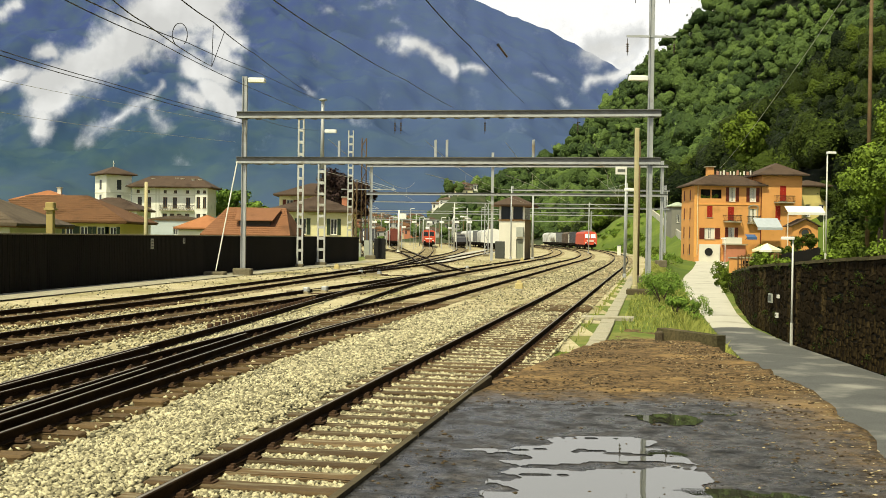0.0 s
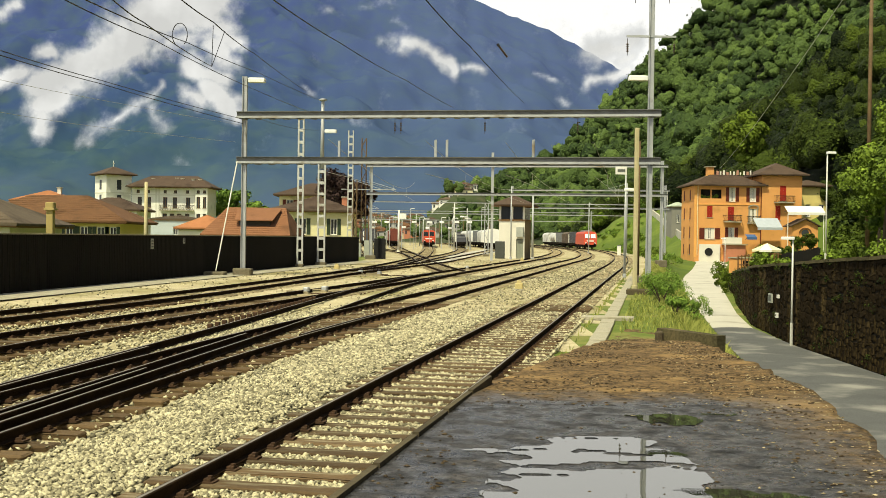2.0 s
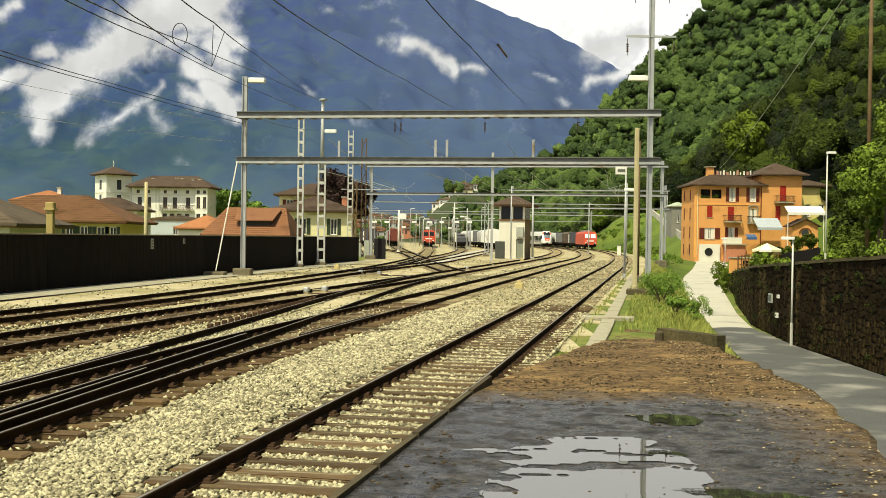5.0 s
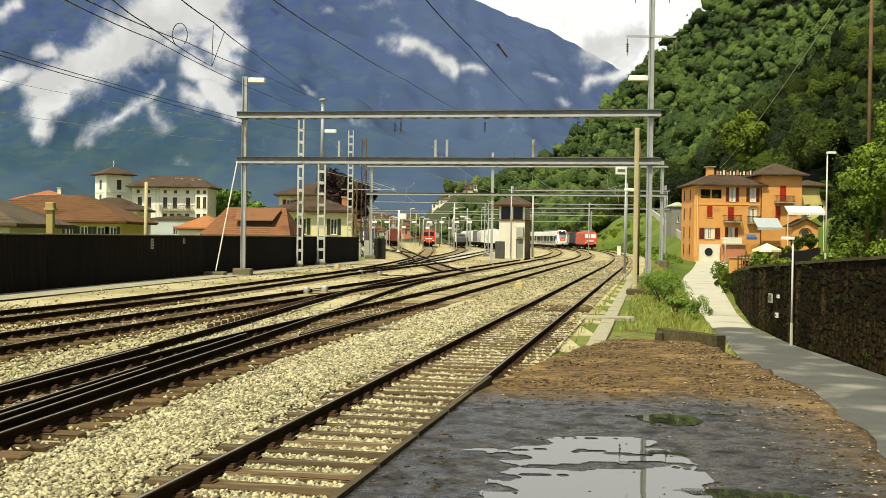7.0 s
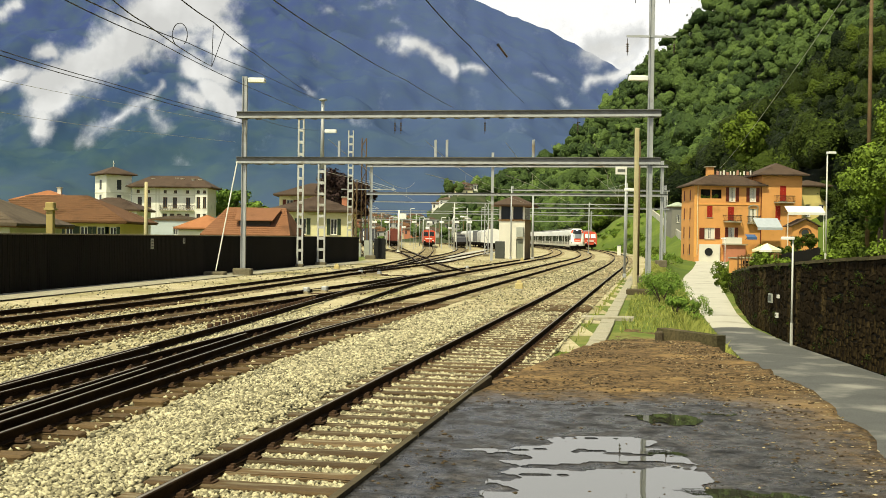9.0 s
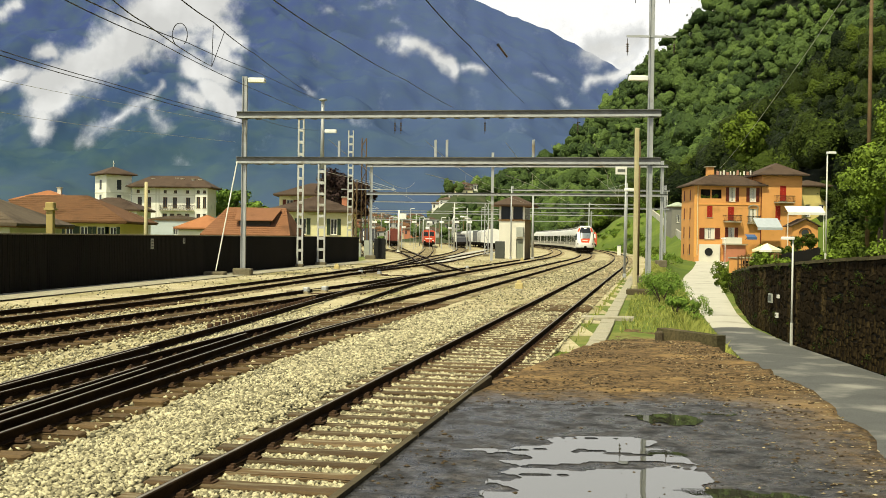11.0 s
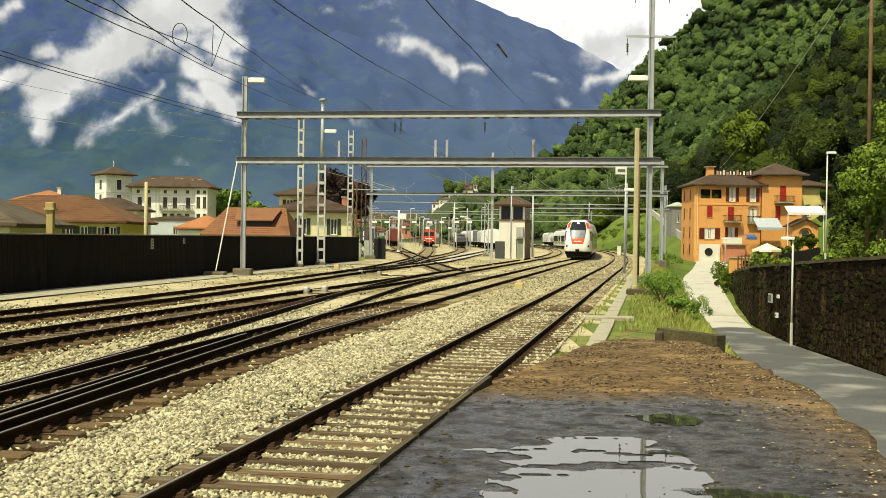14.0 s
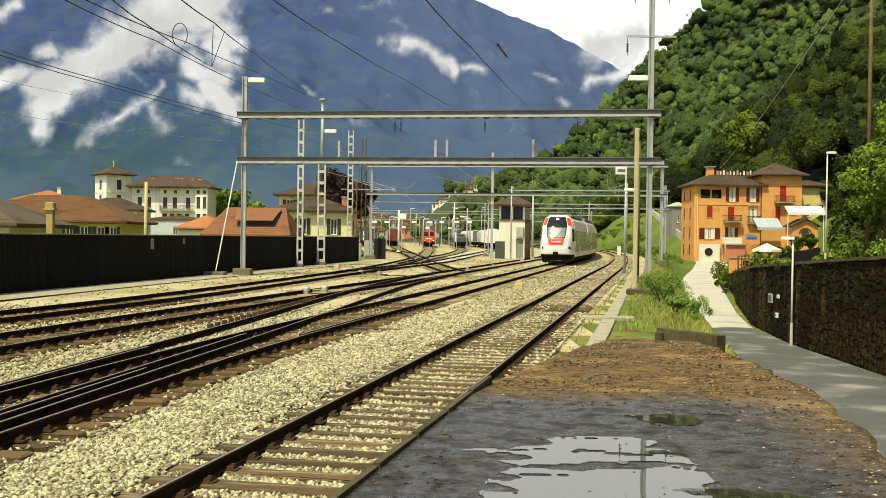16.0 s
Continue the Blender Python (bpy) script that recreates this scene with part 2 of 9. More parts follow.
# ---- plan of the tracks: knots of (forward, sideways) of each centre line ----
LINE_2 = [(-12, -7.6), (4, -6.15), (11.3, -5.38), (18.1, -4.44), (24.8, -3.22), (30.5, -2.02), (44, 0.72), (65.6, 5.1), (90, 10.0), (104.5, 13.0), (116, 15.3), (129.5, 17.6), (145, 19.9),
          (165, 22.4), (190, 25.0), (219, 27.0), (243, 27.7), (283, 27.9), (330, 26.6), (400, 21), (520, 4)]
LINE_1 = [(-12, -5.78), (16.16, -0.05), (60, 8.87), (90, 14.97), (104.5, 17.75), (116, 19.8), (129.5, 22.1), (145, 24.4), (165, 26.8), (190, 29.3), (219, 31.2), (243, 31.9),
          (283, 32.1), (330, 30.8), (400, 25.2), (520, 8.2)]
LINE_3 = [(-12, -13.4), (12, -10.05), (20, -8.76), (26.3, -7.57), (33.5, -6.08), (44, -3.85), (54, -1.65), (70, 1.6), (90, 5.6), (104.5, 8.5), (116, 10.8), (129.5, 13.1), (145, 15.4), (165, 18),
          (190, 20.6), (219, 22.7), (243, 23.4), (283, 23.6), (330, 22.3), (400, 16.8), (520, 0)]
LINE_4 = [(-12, -19.5), (25.6, -11.5), (33, -9.9), (45, -8.0), (62, -5.7), (96, -3.0), (150, -2.3), (220, -3.0), (400, -8)]
CROSSING = [(-12, -7.9), (0, -6.75), (11.5, -5.66), (18.2, -5.0), (23.6, -4.42), (30, -3.85), (38, -3.2), (46, -2.4), (54, -1.35), (62, 0.1)]
YARD_A = [(66, 0.8), (80, -0.6), (110, -2.6), (150, -5.4), (190, -8), (260, -12.5), (400, -22)]
YARD_C = [(84, -2.9), (105, -1.6), (130, 0.6), (160, 2.4), (200, 3.6), (260, 3.4), (400, 1)]
YARD_D = [(110, -2.8), (140, -5.0), (170, -9.4), (210, -14.5), (280, -21), (400, -32)]
YARD_B = [(60, -5.9), (75, -3.4), (90, -0.7), (120, 2.6), (150, 5.6), (190, 9.0), (225, 9.6), (260, 8.0), (300, 4.4), (400, -8)]


def line_x(knots):
    pts = smooth_line(knots, 1.0)
    xs, ys = [p[0] for p in pts], [p[1] for p in pts]
    return lambda y: float(np.interp(y, ys, xs))


x_1, x_2 = line_x(LINE_1), line_x(LINE_2)

ROAD_L = ([-40, 0, 20, 31, 46.6, 70.9, 95.9, 112, 128, 142, 158, 190], [5.5, 5.7, 7.6, 9.6, 12.3, 16.9, 21.9, 25.4, 29.6, 33.8, 38.2, 44])
ROAD_R = ([-40, 0, 20, 34, 44, 54.7, 71.6, 87, 110, 128, 142, 158, 190], [14, 14.1, 14.2, 14.5, 14.85, 16.2, 20.2, 24.2, 29.6, 34.0, 38.5, 43.2, 49])
ROAD_Z = ([-40, 112, 128, 142, 158, 190], [-2.25, -2.25, -2.15, -1.75, -1.2, -0.6])
LANE_R = ([-40, 0, 20, 34, 44, 52.8, 63, 78, 110, 128, 142, 158, 190], [14, 14.1, 14.2, 14.5, 14.8, 15.6, 17.7, 21.3, 29.0, 33.6, 38.3, 43.2, 49])
WALL_TOP = ([-40, 34, 45, 70, 90, 112, 130, 150, 170], [1.7, 1.65, 1.15, 0.15, -0.6, -1.2, -1.3, -0.7, 0.0])
FOOT = ([-60, 40, 70, 100, 130, 150, 180, 220, 300, 400, 500, 600, 800, 1200], [24, 26, 31, 40, 54, 60, 38, 36, 36, 28, 0, -40, -120, -260])


def soft(v, a, b):
    u = np.clip((v - a) / (b - a), 0, 1)
    return u * u * (3 - 2 * u)


SLOPE_Y = [186, 202, 212, 228, 246, 262, 300]
SLOPE_X = [45.6, 46.9, 47.7, 49.2, 50.6, 51.7, 54.0]
SLOPE_Z = [1.3, 2.2, 3.0, 4.7, 7.0, 9.1, 11.0]


def height(X, Y):
    """The lie of the land: yard, bank, sunken road, terrace and wooded hillside."""
    t1 = np.interp(Y, [p[0] for p in LINE_1], [p[1] for p in LINE_1])
    rl, rr, rz = np.interp(Y, *ROAD_L), np.interp(Y, *ROAD_R), np.interp(Y, *ROAD_Z) - 0.06
    yard = -0.218 + 0.050 * soft(Y, 22, 44) + 0.0 * X
    edge = np.minimum(t1 + 3.6, rl - 2.5)
    k = soft(X, edge, rl)
    z = yard * (1 - k) + rz * k
    z = np.where(X > rr + 1.0, np.interp(Y, *WALL_TOP) + 0.0 * X, z)
    far = soft(Y, 170, 200)
    z = z * (1 - far) + far * (-0.27)
    d = X - np.interp(Y, *FOOT)
    hill = np.where(d > 0, 0.62 * d + 0.5 * np.maximum(d - 160, 0) - 3.0 * (1 - np.exp(-np.maximum(d, 0) / 12.0)), 0)
    bumps = 6 * np.sin(X * 0.031 + Y * 0.017) + 4 * np.sin(X * 0.07 - Y * 0.045 + 1) + 2.2 * np.sin(X * 0.16 + 2) * np.sin(Y * 0.13)
    hill = hill + bumps * soft(d, 25, 90)
    hill = hill * (1 - 0.15 * soft(Y, 320, 470) * soft(-X, -110, -50) - 0.02 * soft(Y, 380, 520) * soft(X, 80, 130))
    # grassy bank carrying the road that climbs behind the orange house
    xw, top = np.interp(Y, SLOPE_Y, SLOPE_X), np.interp(Y, SLOPE_Y, SLOPE_Z)
    flat = np.interp(Y, [186, 238, 262], [0.3, 0.6, 5.0])
    bank = np.clip(0.8 * (X - xw + flat + top / 0.8) + 0.35 * np.sin(X * 0.9 + Y * 0.21) + 0.25 * np.sin(Y * 0.5 - X * 0.3), 0, top) + 0.62 * np.maximum(X - xw - 4.5, 0)
    w = soft(Y, 186, 204) * (1 - soft(Y, 264, 300)) * (1 - soft(X, xw + 10, xw + 24))
    hill = hill * (1 - w) + bank * w
    spur = 28 * np.exp(-((X - 13) / 24) ** 2 - ((Y - 545) / 48) ** 2)
    hill = np.where(Y > 600, hill - (Y - 600) * 0.9, hill)
    rise = 0.045 * np.clip(Y - 500, 0, 380) * soft(-X, -40, 10)
    return z + np.maximum(np.maximum(hill, spur), rise)


def build_ground():
    gx = np.unique(np.concatenate([np.arange(-24, 30, 0.75), np.arange(30, 80, 2), np.arange(80, 420, 9), np.arange(-120, -24, 6), [-4000, -2500, -1500, -800, -400, -200, 450, 600, 900]]))
    gy = np.unique(np.concatenate([np.arange(-12, 130, 1.2), np.arange(130, 230, 3), np.arange(230, 680, 8), [-300, -100, -40, -20, 720, 800, 1000, 1400, 2000, 3200, 4600]]))
    X, Y = np.meshgrid(gx, gy)
    Z = height(X, Y)
    nx = len(gx)
    verts = np.stack([X.ravel(), Y.ravel(), Z.ravel()], 1)
    g = G()
    g.v = [tuple(map(float, p)) for p in verts]
    for j in range(len(gy) - 1):
        yc = (gy[j] + gy[j + 1]) / 2
        right = min(x_1(min(yc, 500)) + (1.6 if yc < 60 else 3.3), float(np.interp(yc, *ROAD_L)) - 2.6)
        left = np.interp(yc, [-20, 20, 37, 107, 300], [-24, -18.2, -15.9, -6.4, -60])
        for i in range(nx - 1):
            xc = (gx[i] + gx[i + 1]) / 2
            a = j * nx + i
            g.f.append((a, a + 1, a + nx + 1, a + nx))
            wood = xc - float(np.interp(yc, *FOOT)) > (22 if 186 < yc < 275 else 13 if 150 < yc < 260 else 6) and (yc < 440 or xc > 55) and yc < 700
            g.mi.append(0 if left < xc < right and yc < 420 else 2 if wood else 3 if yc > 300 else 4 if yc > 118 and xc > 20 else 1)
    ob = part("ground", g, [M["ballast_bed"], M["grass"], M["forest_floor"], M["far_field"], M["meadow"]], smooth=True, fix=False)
    tagged(ob, "pale gravel railway yard with grassy banks and hillside", "ground", kind="structure")


build_ground()


def strip(name, left, right, z_of, mats, y0, y1, step, label, category, crown=0.0, turn_at=1e9):
    """A paved strip between two edge lines."""
    g = G()
    ys = np.arange(y0, y1 + 0.01, step)
    for y in ys:
        a, b = left(y), right(y)
        for k in range(5):
            u = k / 4
            g.v.append((a + (b - a) * u, float(y), z_of(y) + crown * 4 * u * (1 - u)))
    for j in range(len(ys) - 1):
        for k in range(4):
            g.f.append((j * 5 + k, j * 5 + k + 1, j * 5 + 6 + k, j * 5 + 5 + k))
            g.mi.append(1 if ys[j] > turn_at else 0)
    return tagged(part(name, g, mats, smooth=True, fix=False), label, category, kind="structure")


# the lane is grey as far as y = 51.5 and pale beyond
strip("road", lambda y: float(np.interp(y, *ROAD_L)) + 0.2, lambda y: float(np.interp(y, *LANE_R)) + 0.1, lambda y: float(np.interp(y, *ROAD_Z)),
      [M["road_grey"], M["pale_road"]], -30, 168, 1.5, "lane below a stone wall, grey near by and pale farther on", "road", 0.04, 51.5)

FENCE = [(-19.6, 12.0), (-7.52, 96.3)]
FD = Vector((FENCE[1][0] - FENCE[0][0], FENCE[1][1] - FENCE[0][1], 0)).normalized()
fence_turn = math.degrees(math.atan2(FD.y, FD.x))


def fence_x(y):
    return FENCE[0][0] + (y - FENCE[0][1]) * FD.x / FD.y


strip("pavement", lambda y: fence_x(y) + 0.1, lambda y: fence_x(y) + 2.1, lambda y: -0.13, M["concrete"], 10, 96, 2.0,
      "pale concrete walkway along the dark fence", "pavement")


# ---- platform ----
PLAT_Z, PLAT_SLOPE = 0.47, 0.0192


def plat_z(x, y):
    """The deck rises gently, then breaks down as an earth ramp past its end."""
    z = PLAT_Z + PLAT_SLOPE * y
    s = (y - 11.0) - 0.15 * (x - 2.0)
    k = float(np.clip((s + 1.0) / 14.2, 0, 1))
    return float(z * (1 - k) + (-0.22) * k)


def plat_left(y):
    return float(np.interp(y, [-10, 6.08, 10.98, 15, 20, 24.5, 27], [-4.32, -0.62, 0.53, 1.62, 2.9, 4.0, 4.75]))


def plat_right(y):
    return float(np.interp(y, [-10, 4, 7.5, 8.8, 10.3, 13, 17, 20.5, 24, 27], [2.5, 2.95, 3.19, 3.44, 3.66, 4.0, 4.6, 5.15, 5.45, 5.3]))


def wet_platform_material():
    """Earthy asphalt: a damp dark stretch at the near end, drier brown dirt beyond, with grit."""
    m = M["platform"]
    n, l = m.node_tree.nodes, m.node_tree.links
    b = n["Principled BSDF"]
    geo = n.new("ShaderNodeNewGeometry")
    sep = n.new("ShaderNodeSeparateXYZ")
    l.new(geo.outputs["Position"], sep.inputs[0])
    ns = n.new("ShaderNodeTexNoise")
    ns.inputs["Scale"].default_value, ns.inputs["Detail"].default_value = 1.3, 6
    l.new(geo.outputs["Position"], ns.inputs["Vector"])
    wob = n.new("ShaderNodeMath")
    wob.operation = "MULTIPLY_ADD"
    wob.inputs[1].default_value = 1.6
    l.new(ns.outputs["Fac"], wob.inputs[0])
    l.new(sep.outputs["Y"], wob.inputs[2])
    edge = n.new("ShaderNodeMapRange")
    edge.inputs[1].default_value, edge.inputs[2].default_value = 10.9, 10.2
    l.new(wob.outputs[0], edge.inputs[0])
    side = n.new("ShaderNodeMapRange")
    side.inputs[1].default_value, side.inputs[2].default_value = 4.2, 2.9
    sx = n.new("ShaderNodeMath")
    sx.operation = "ADD"
    l.new(ns.outputs["Fac"], sx.inputs[0])
    l.new(sep.outputs["X"], sx.inputs[1])
    l.new(sx.outputs[0], side.inputs[0])
    wet = n.new("ShaderNodeMath")
    wet.operation = "MULTIPLY"
    l.new(edge.outputs[0], wet.inputs[0])
    l.new(side.outputs[0], wet.inputs[1])
    old = b.inputs["Base Color"].links[0].from_socket
    mx = n.new("ShaderNodeMix")
    mx.data_type = "RGBA"
    l.new(wet.outputs[0], mx.inputs[0])
    l.new(old, mx.inputs[6])
    dk = n.new("ShaderNodeMix")
    dk.data_type, dk.blend_type = "RGBA", "MULTIPLY"
    dk.inputs[0].default_value = 1.0
    dk.inputs[7].default_value = (0.62, 0.66, 0.74, 1)
    sk = n.new("ShaderNodeTexNoise")
    sk.inputs["Scale"].default_value, sk.inputs["Detail"].default_value = 9.0, 9
    sk.inputs["Roughness"].default_value = 0.72
    sm = n.new("ShaderNodeMapping")
    sm.inputs["Scale"].default_value = (0.8, 1.4, 1.0)
    l.new(geo.outputs["Position"], sm.inputs[0])
    l.new(sm.outputs[0], sk.inputs["Vector"])
    sr = n.new("ShaderNodeValToRGB")
    sr.color_ramp.elements[0].position, sr.color_ramp.elements[0].color = 0.36, (0.012, 0.011, 0.010, 1)
    sr.color_ramp.elements[1].position, sr.color_ramp.elements[1].color = 0.66, (0.135, 0.115, 0.098, 1)
    mid = sr.color_ramp.elements.new(0.5)
    mid.color = (0.058, 0.054, 0.052, 1)
    l.new(sk.outputs["Fac"], sr.inputs[0])
    l.new(sr.outputs[0], dk.inputs[6])
    l.new(dk.outputs[2], mx.inputs[7])
    l.new(mx.outputs[2], b.inputs["Base Color"])
    rr = n.new("ShaderNodeMapRange")
    rr.inputs[3].default_value, rr.inputs[4].default_value = 0.95, 0.34
    l.new(wet.outputs[0], rr.inputs[0])
    film = n.new("ShaderNodeTexNoise")
    film.inputs["Scale"].default_value, film.inputs["Detail"].default_value = 4.5, 9
    l.new(geo.outputs["Position"], film.inputs["Vector"])
    fr = n.new("ShaderNodeMapRange")
    fr.inputs[1].default_value, fr.inputs[2].default_value = 0.42, 0.58
    fr.inputs[3].default_value, fr.inputs[4].default_value = 0.22, 0.6
    l.new(film.outputs["Fac"], fr.inputs[0])
    l.new(fr.outputs[0], rr.inputs[4])
    l.new(rr.outputs[0], b.inputs["Roughness"])
    sp = n.new("ShaderNodeMapRange")
    sp.inputs[3].default_value, sp.inputs[4].default_value = 0.15, 0.85
    l.new(wet.outputs[0], sp.inputs[0])
    fs = n.new("ShaderNodeMapRange")
    fs.inputs[1].default_value, fs.inputs[2].default_value = 0.42, 0.58
    fs.inputs[3].default_value, fs.inputs[4].default_value = 0.9, 0.15
    l.new(film.outputs["Fac"], fs.inputs[0])
    l.new(fs.outputs[0], sp.inputs[4])
    l.new(sp.outputs[0], b.inputs["Specular IOR Level"])


wet_platform_material()


def build_platform():
    g = G()
    ys = np.concatenate([np.arange(-10, 4, 1.0), np.arange(4, 27.1, 0.25)])
    nx = 24
    for y in ys:
        a, b = plat_left(y), plat_right(y)
        for k in range(nx + 1):
            x = a + (b - a) * k / nx
            rough = 0.05 * noise.noise((x * 1.1, y * 1.1, 3)) + 0.02 * noise.noise((x * 4, y * 4, 7)) if y > 10.6 else 0.0
            side = 0.03 * noise.noise((y * 2.2, 5, 0)) if k in (0, nx) and y > 2 else 0.0
            x += (0.1 * noise.noise((y * 1.3, 9, 0)) if k == nx else 0.0)
            g.v.append((x, float(y), plat_z(x, y) + rough + (side if k == nx else 0)))
        g.v.append((b + 0.25, float(y), -2.4))
        g.v.append((a + 0.02, float(y), -0.5))
    w = nx + 3
    for j in range(len(ys) - 1):
        for k in range(nx + 1):
            g.f.append((j * w + k, j * w + k + 1, (j + 1) * w + k + 1, (j + 1) * w + k))
            g.mi.append(0)
        g.f.append((j * w + nx + 2, j * w, (j + 1) * w, (j + 1) * w + nx + 2))
        g.mi.append(1)
    ob = part("platform", g, [M["platform"], M["concrete"]], fix=False, smooth=True)
    tagged(ob, "old earth-covered railway platform, damp and dark with puddles", "platform", kind="structure")
    return ob


platform = build_platform()


# ---- railway tracks ----
RAIL_PROF = [(-0.062, -0.128), (0.062, -0.128), (0.062, -0.116), (0.012, -0.100), (0.012, -0.042), (0.034, -0.034), (0.034, -0.006), (0.027, 0.0), (0.017, 0.0015),
             (-0.017, 0.0015), (-0.027, 0.0), (-0.034, -0.006), (-0.034, -0.034), (-0.012, -0.042), (-0.012, -0.100), (-0.062, -0.116)]


def offset(path, d, z=0.0):
    out = []
    for k, p in enumerate(path):
        a, b = path[max(k - 1, 0)], path[min(k + 1, len(path) - 1)]
        dx, dy = b[0] - a[0], b[1] - a[1]
        q = math.hypot(dx, dy)
        out.append((p[0] + dy / q * d, p[1] - dx / q * d, z))
    return out


def sleeper_mesh(seed, length=2.5):
    r = random.Random(seed)
    g = G()
    g.cbox(-length / 2, -0.125, -0.27, length / 2, 0.125, -0.131, 0.018)
    g.v = [(x + r.uniform(-0.012, 0.012), y + r.uniform(-0.012, 0.012), z + r.uniform(-0.006, 0.004)) for x, y, z in g.v]
    return g.mesh("sleeper", M["sleeper"]), g.mesh("sleeper", M["dusty_sleeper"])


M["dusty_sleeper"] = material("gravel_dusted_timber", (0.33, 0.275, 0.17), (0.14, 0.11, 0.065), 2, 0.9, 0, 0.6, 25, 0.8, (0.42, 0.36, 0.23), 1.7, 0.55, each=0.25, stretch=(1, 6, 6))
SLEEPERS = [sleeper_mesh(k) for k in range(6)]


def fastening(g, x, y, t, side):
    """Chair, clip and bolt on one side of a rail."""
    c, s = math.cos(t), math.sin(t)
    o = len(g.v)
    g.box(-0.05, -0.07, -0.135, 0.075, 0.07, -0.114)
    g.box(-0.03, -0.045, -0.116, 0.04, 0.045, -0.092)
    g.box(0.0, -0.018, -0.094, 0.036, 0.018, -0.068)
    for k in range(o, len(g.v)):
        a, b, z = g.v[k]
        a = side * (a + 0.09)
        g.v[k] = (x + c * a - s * b, y + s * a + c * b, z)


def rail_track(knots, label, near, spacing=0.53, sleepers=True, parts=True, clips=True, y_end=None):
    ob = thing("railway_track", pose(0, 0, 0), label, "railway track", "tracks of the yard")
    path = smooth_line(knots, 1.5)
    if y_end:
        path = [p for p in path if p[1] <= y_end]
    for d in (-0.753, 0.753):
        g = G().sweep(RAIL_PROF, offset(path, d), tops=(8,))
        part("rail", g, [M["steel_rail"], M["rail_top"]], ob, fix=True)
    if not sleepers:
        return ob
    xs, ys = np.array([p[0] for p in path]), np.array([p[1] for p in path])
    s = np.concatenate([[0], np.cumsum(np.hypot(np.diff(xs), np.diff(ys)))])
    rest, fast, count = G(), G(), 0
    r = random.Random(len(knots) * 7 + int(near * 3))
    for d in np.arange(0, s[-1], spacing):
        x, y = float(np.interp(d, s, xs)), float(np.interp(d, s, ys))
        x2, y2 = float(np.interp(d + 0.5, s, xs)), float(np.interp(d + 0.5, s, ys))
        t = -math.atan2(x2 - x, y2 - y) + r.uniform(-0.012, 0.012)
        dz = r.uniform(-0.02, 0.008)
        if parts and 4 < y < near and count < 300:
            sl = new("sleeper", SLEEPERS[r.randrange(6)][1 if y > 36 else 0])
            sl.parent = ob
            sl.matrix_basis = Matrix.LocRotScale((x, y, dz), Euler((0, 0, t)), None)
            count += 1
            if clips and y < 34:
                for rd in (-0.753, 0.753):
                    for side in (-1, 1):
                        fastening(fast, x + math.cos(t) * rd, y + math.sin(t) * rd, t, side)
        elif y > 2:
            o = len(rest.v)
            rest.box(-1.25, -0.125, -0.27, 1.25, 0.125, -0.131 + dz)
            c, sn = math.cos(t), math.sin(t)
            for k in range(o, len(rest.v)):
                a, b, z = rest.v[k]
                rest.v[k] = (x + c * a - sn * b, y + sn * a + c * b, z)
    if rest.v:
        part("sleeper_row", rest, M["dusty_sleeper"], ob, fix=False)["kind"] = "stuff"
    if fast.v:
        part("rail_fastening", fast, M["fastening"], ob, "rusty rail chairs and bolts", fix=False)["kind"] = "stuff"
    return ob


rail_track(LINE_1, "rusty railway track on timber sleepers beside the platform", 170)
rail_track(LINE_2, "worn main railway track with check rails and turnout", 185, 0.6)
rail_track(LINE_3, "worn main railway track on timber sleepers in gravel", 140, 0.6)
rail_track(LINE_4, "siding track running along the dark fence", 110, 0.6, clips=False)
crossing = rail_track(CROSSING, "turnout rails crossing between two main tracks", 50, 0.6, sleepers=False)
rail_track(YARD_A, "far yard track leading off among masts", 0, 0.6, parts=False)
rail_track(YARD_B, "far yard track leading past the signal box", 0, 0.6, parts=False)
rail_track(YARD_C, "far yard track between the standing wagons", 0, 0.6, parts=False)
rail_track(YARD_D, "far yard track leading off towards the village", 0, 0.6, parts=False)
# check rails and wing rails of the turnout
near_cross = [p for p in smooth_line(CROSSING, 1.5) if 2 < p[1] < 27]
near_main = [p for p in smooth_line(LINE_2, 1.5) if 2 < p[1] < 30]
wing = [p for p in near_cross if p[1] < 24]
for line, d in ((wing, 0.34), ([p for p in wing if p[1] < 17], 0.50), ([p for p in near_cross if 9 < p[1] < 20], -0.66), ([p for p in near_main if p[1] > 21], 0.60)):
    part("check_rail", G().sweep(RAIL_PROF, offset(line, d, -0.004), tops=(8,)), [M["steel_rail"], M["rail_top"]], crossing)
# slide chairs standing beside the turnout blades
blade = [p for p in smooth_line(CROSSING, 0.55) if 24 < p[1] < 36]
for p_, q_ in zip(offset(blade, -1.05), offset(blade, -0.86)):
    part("slide_chair", G().cbox(p_[0] - 0.06, p_[1] - 0.07, -0.25, p_[0] + 0.06, p_[1] + 0.07, 0.02, 0.015), M["fastening"], crossing, fix=False)


# ---- distance: mountain, clouds, wooded hillside ----
def fbm(x, y, octaves=5, s=0.0):
    v, a, f = 0.0, 1.0, 1.0
    for k in range(octaves):
        v += a * noise.noise((x * f + s, y * f - s, s + k * 3.1))
        a, f = a * 0.5, f * 2.05
    return v


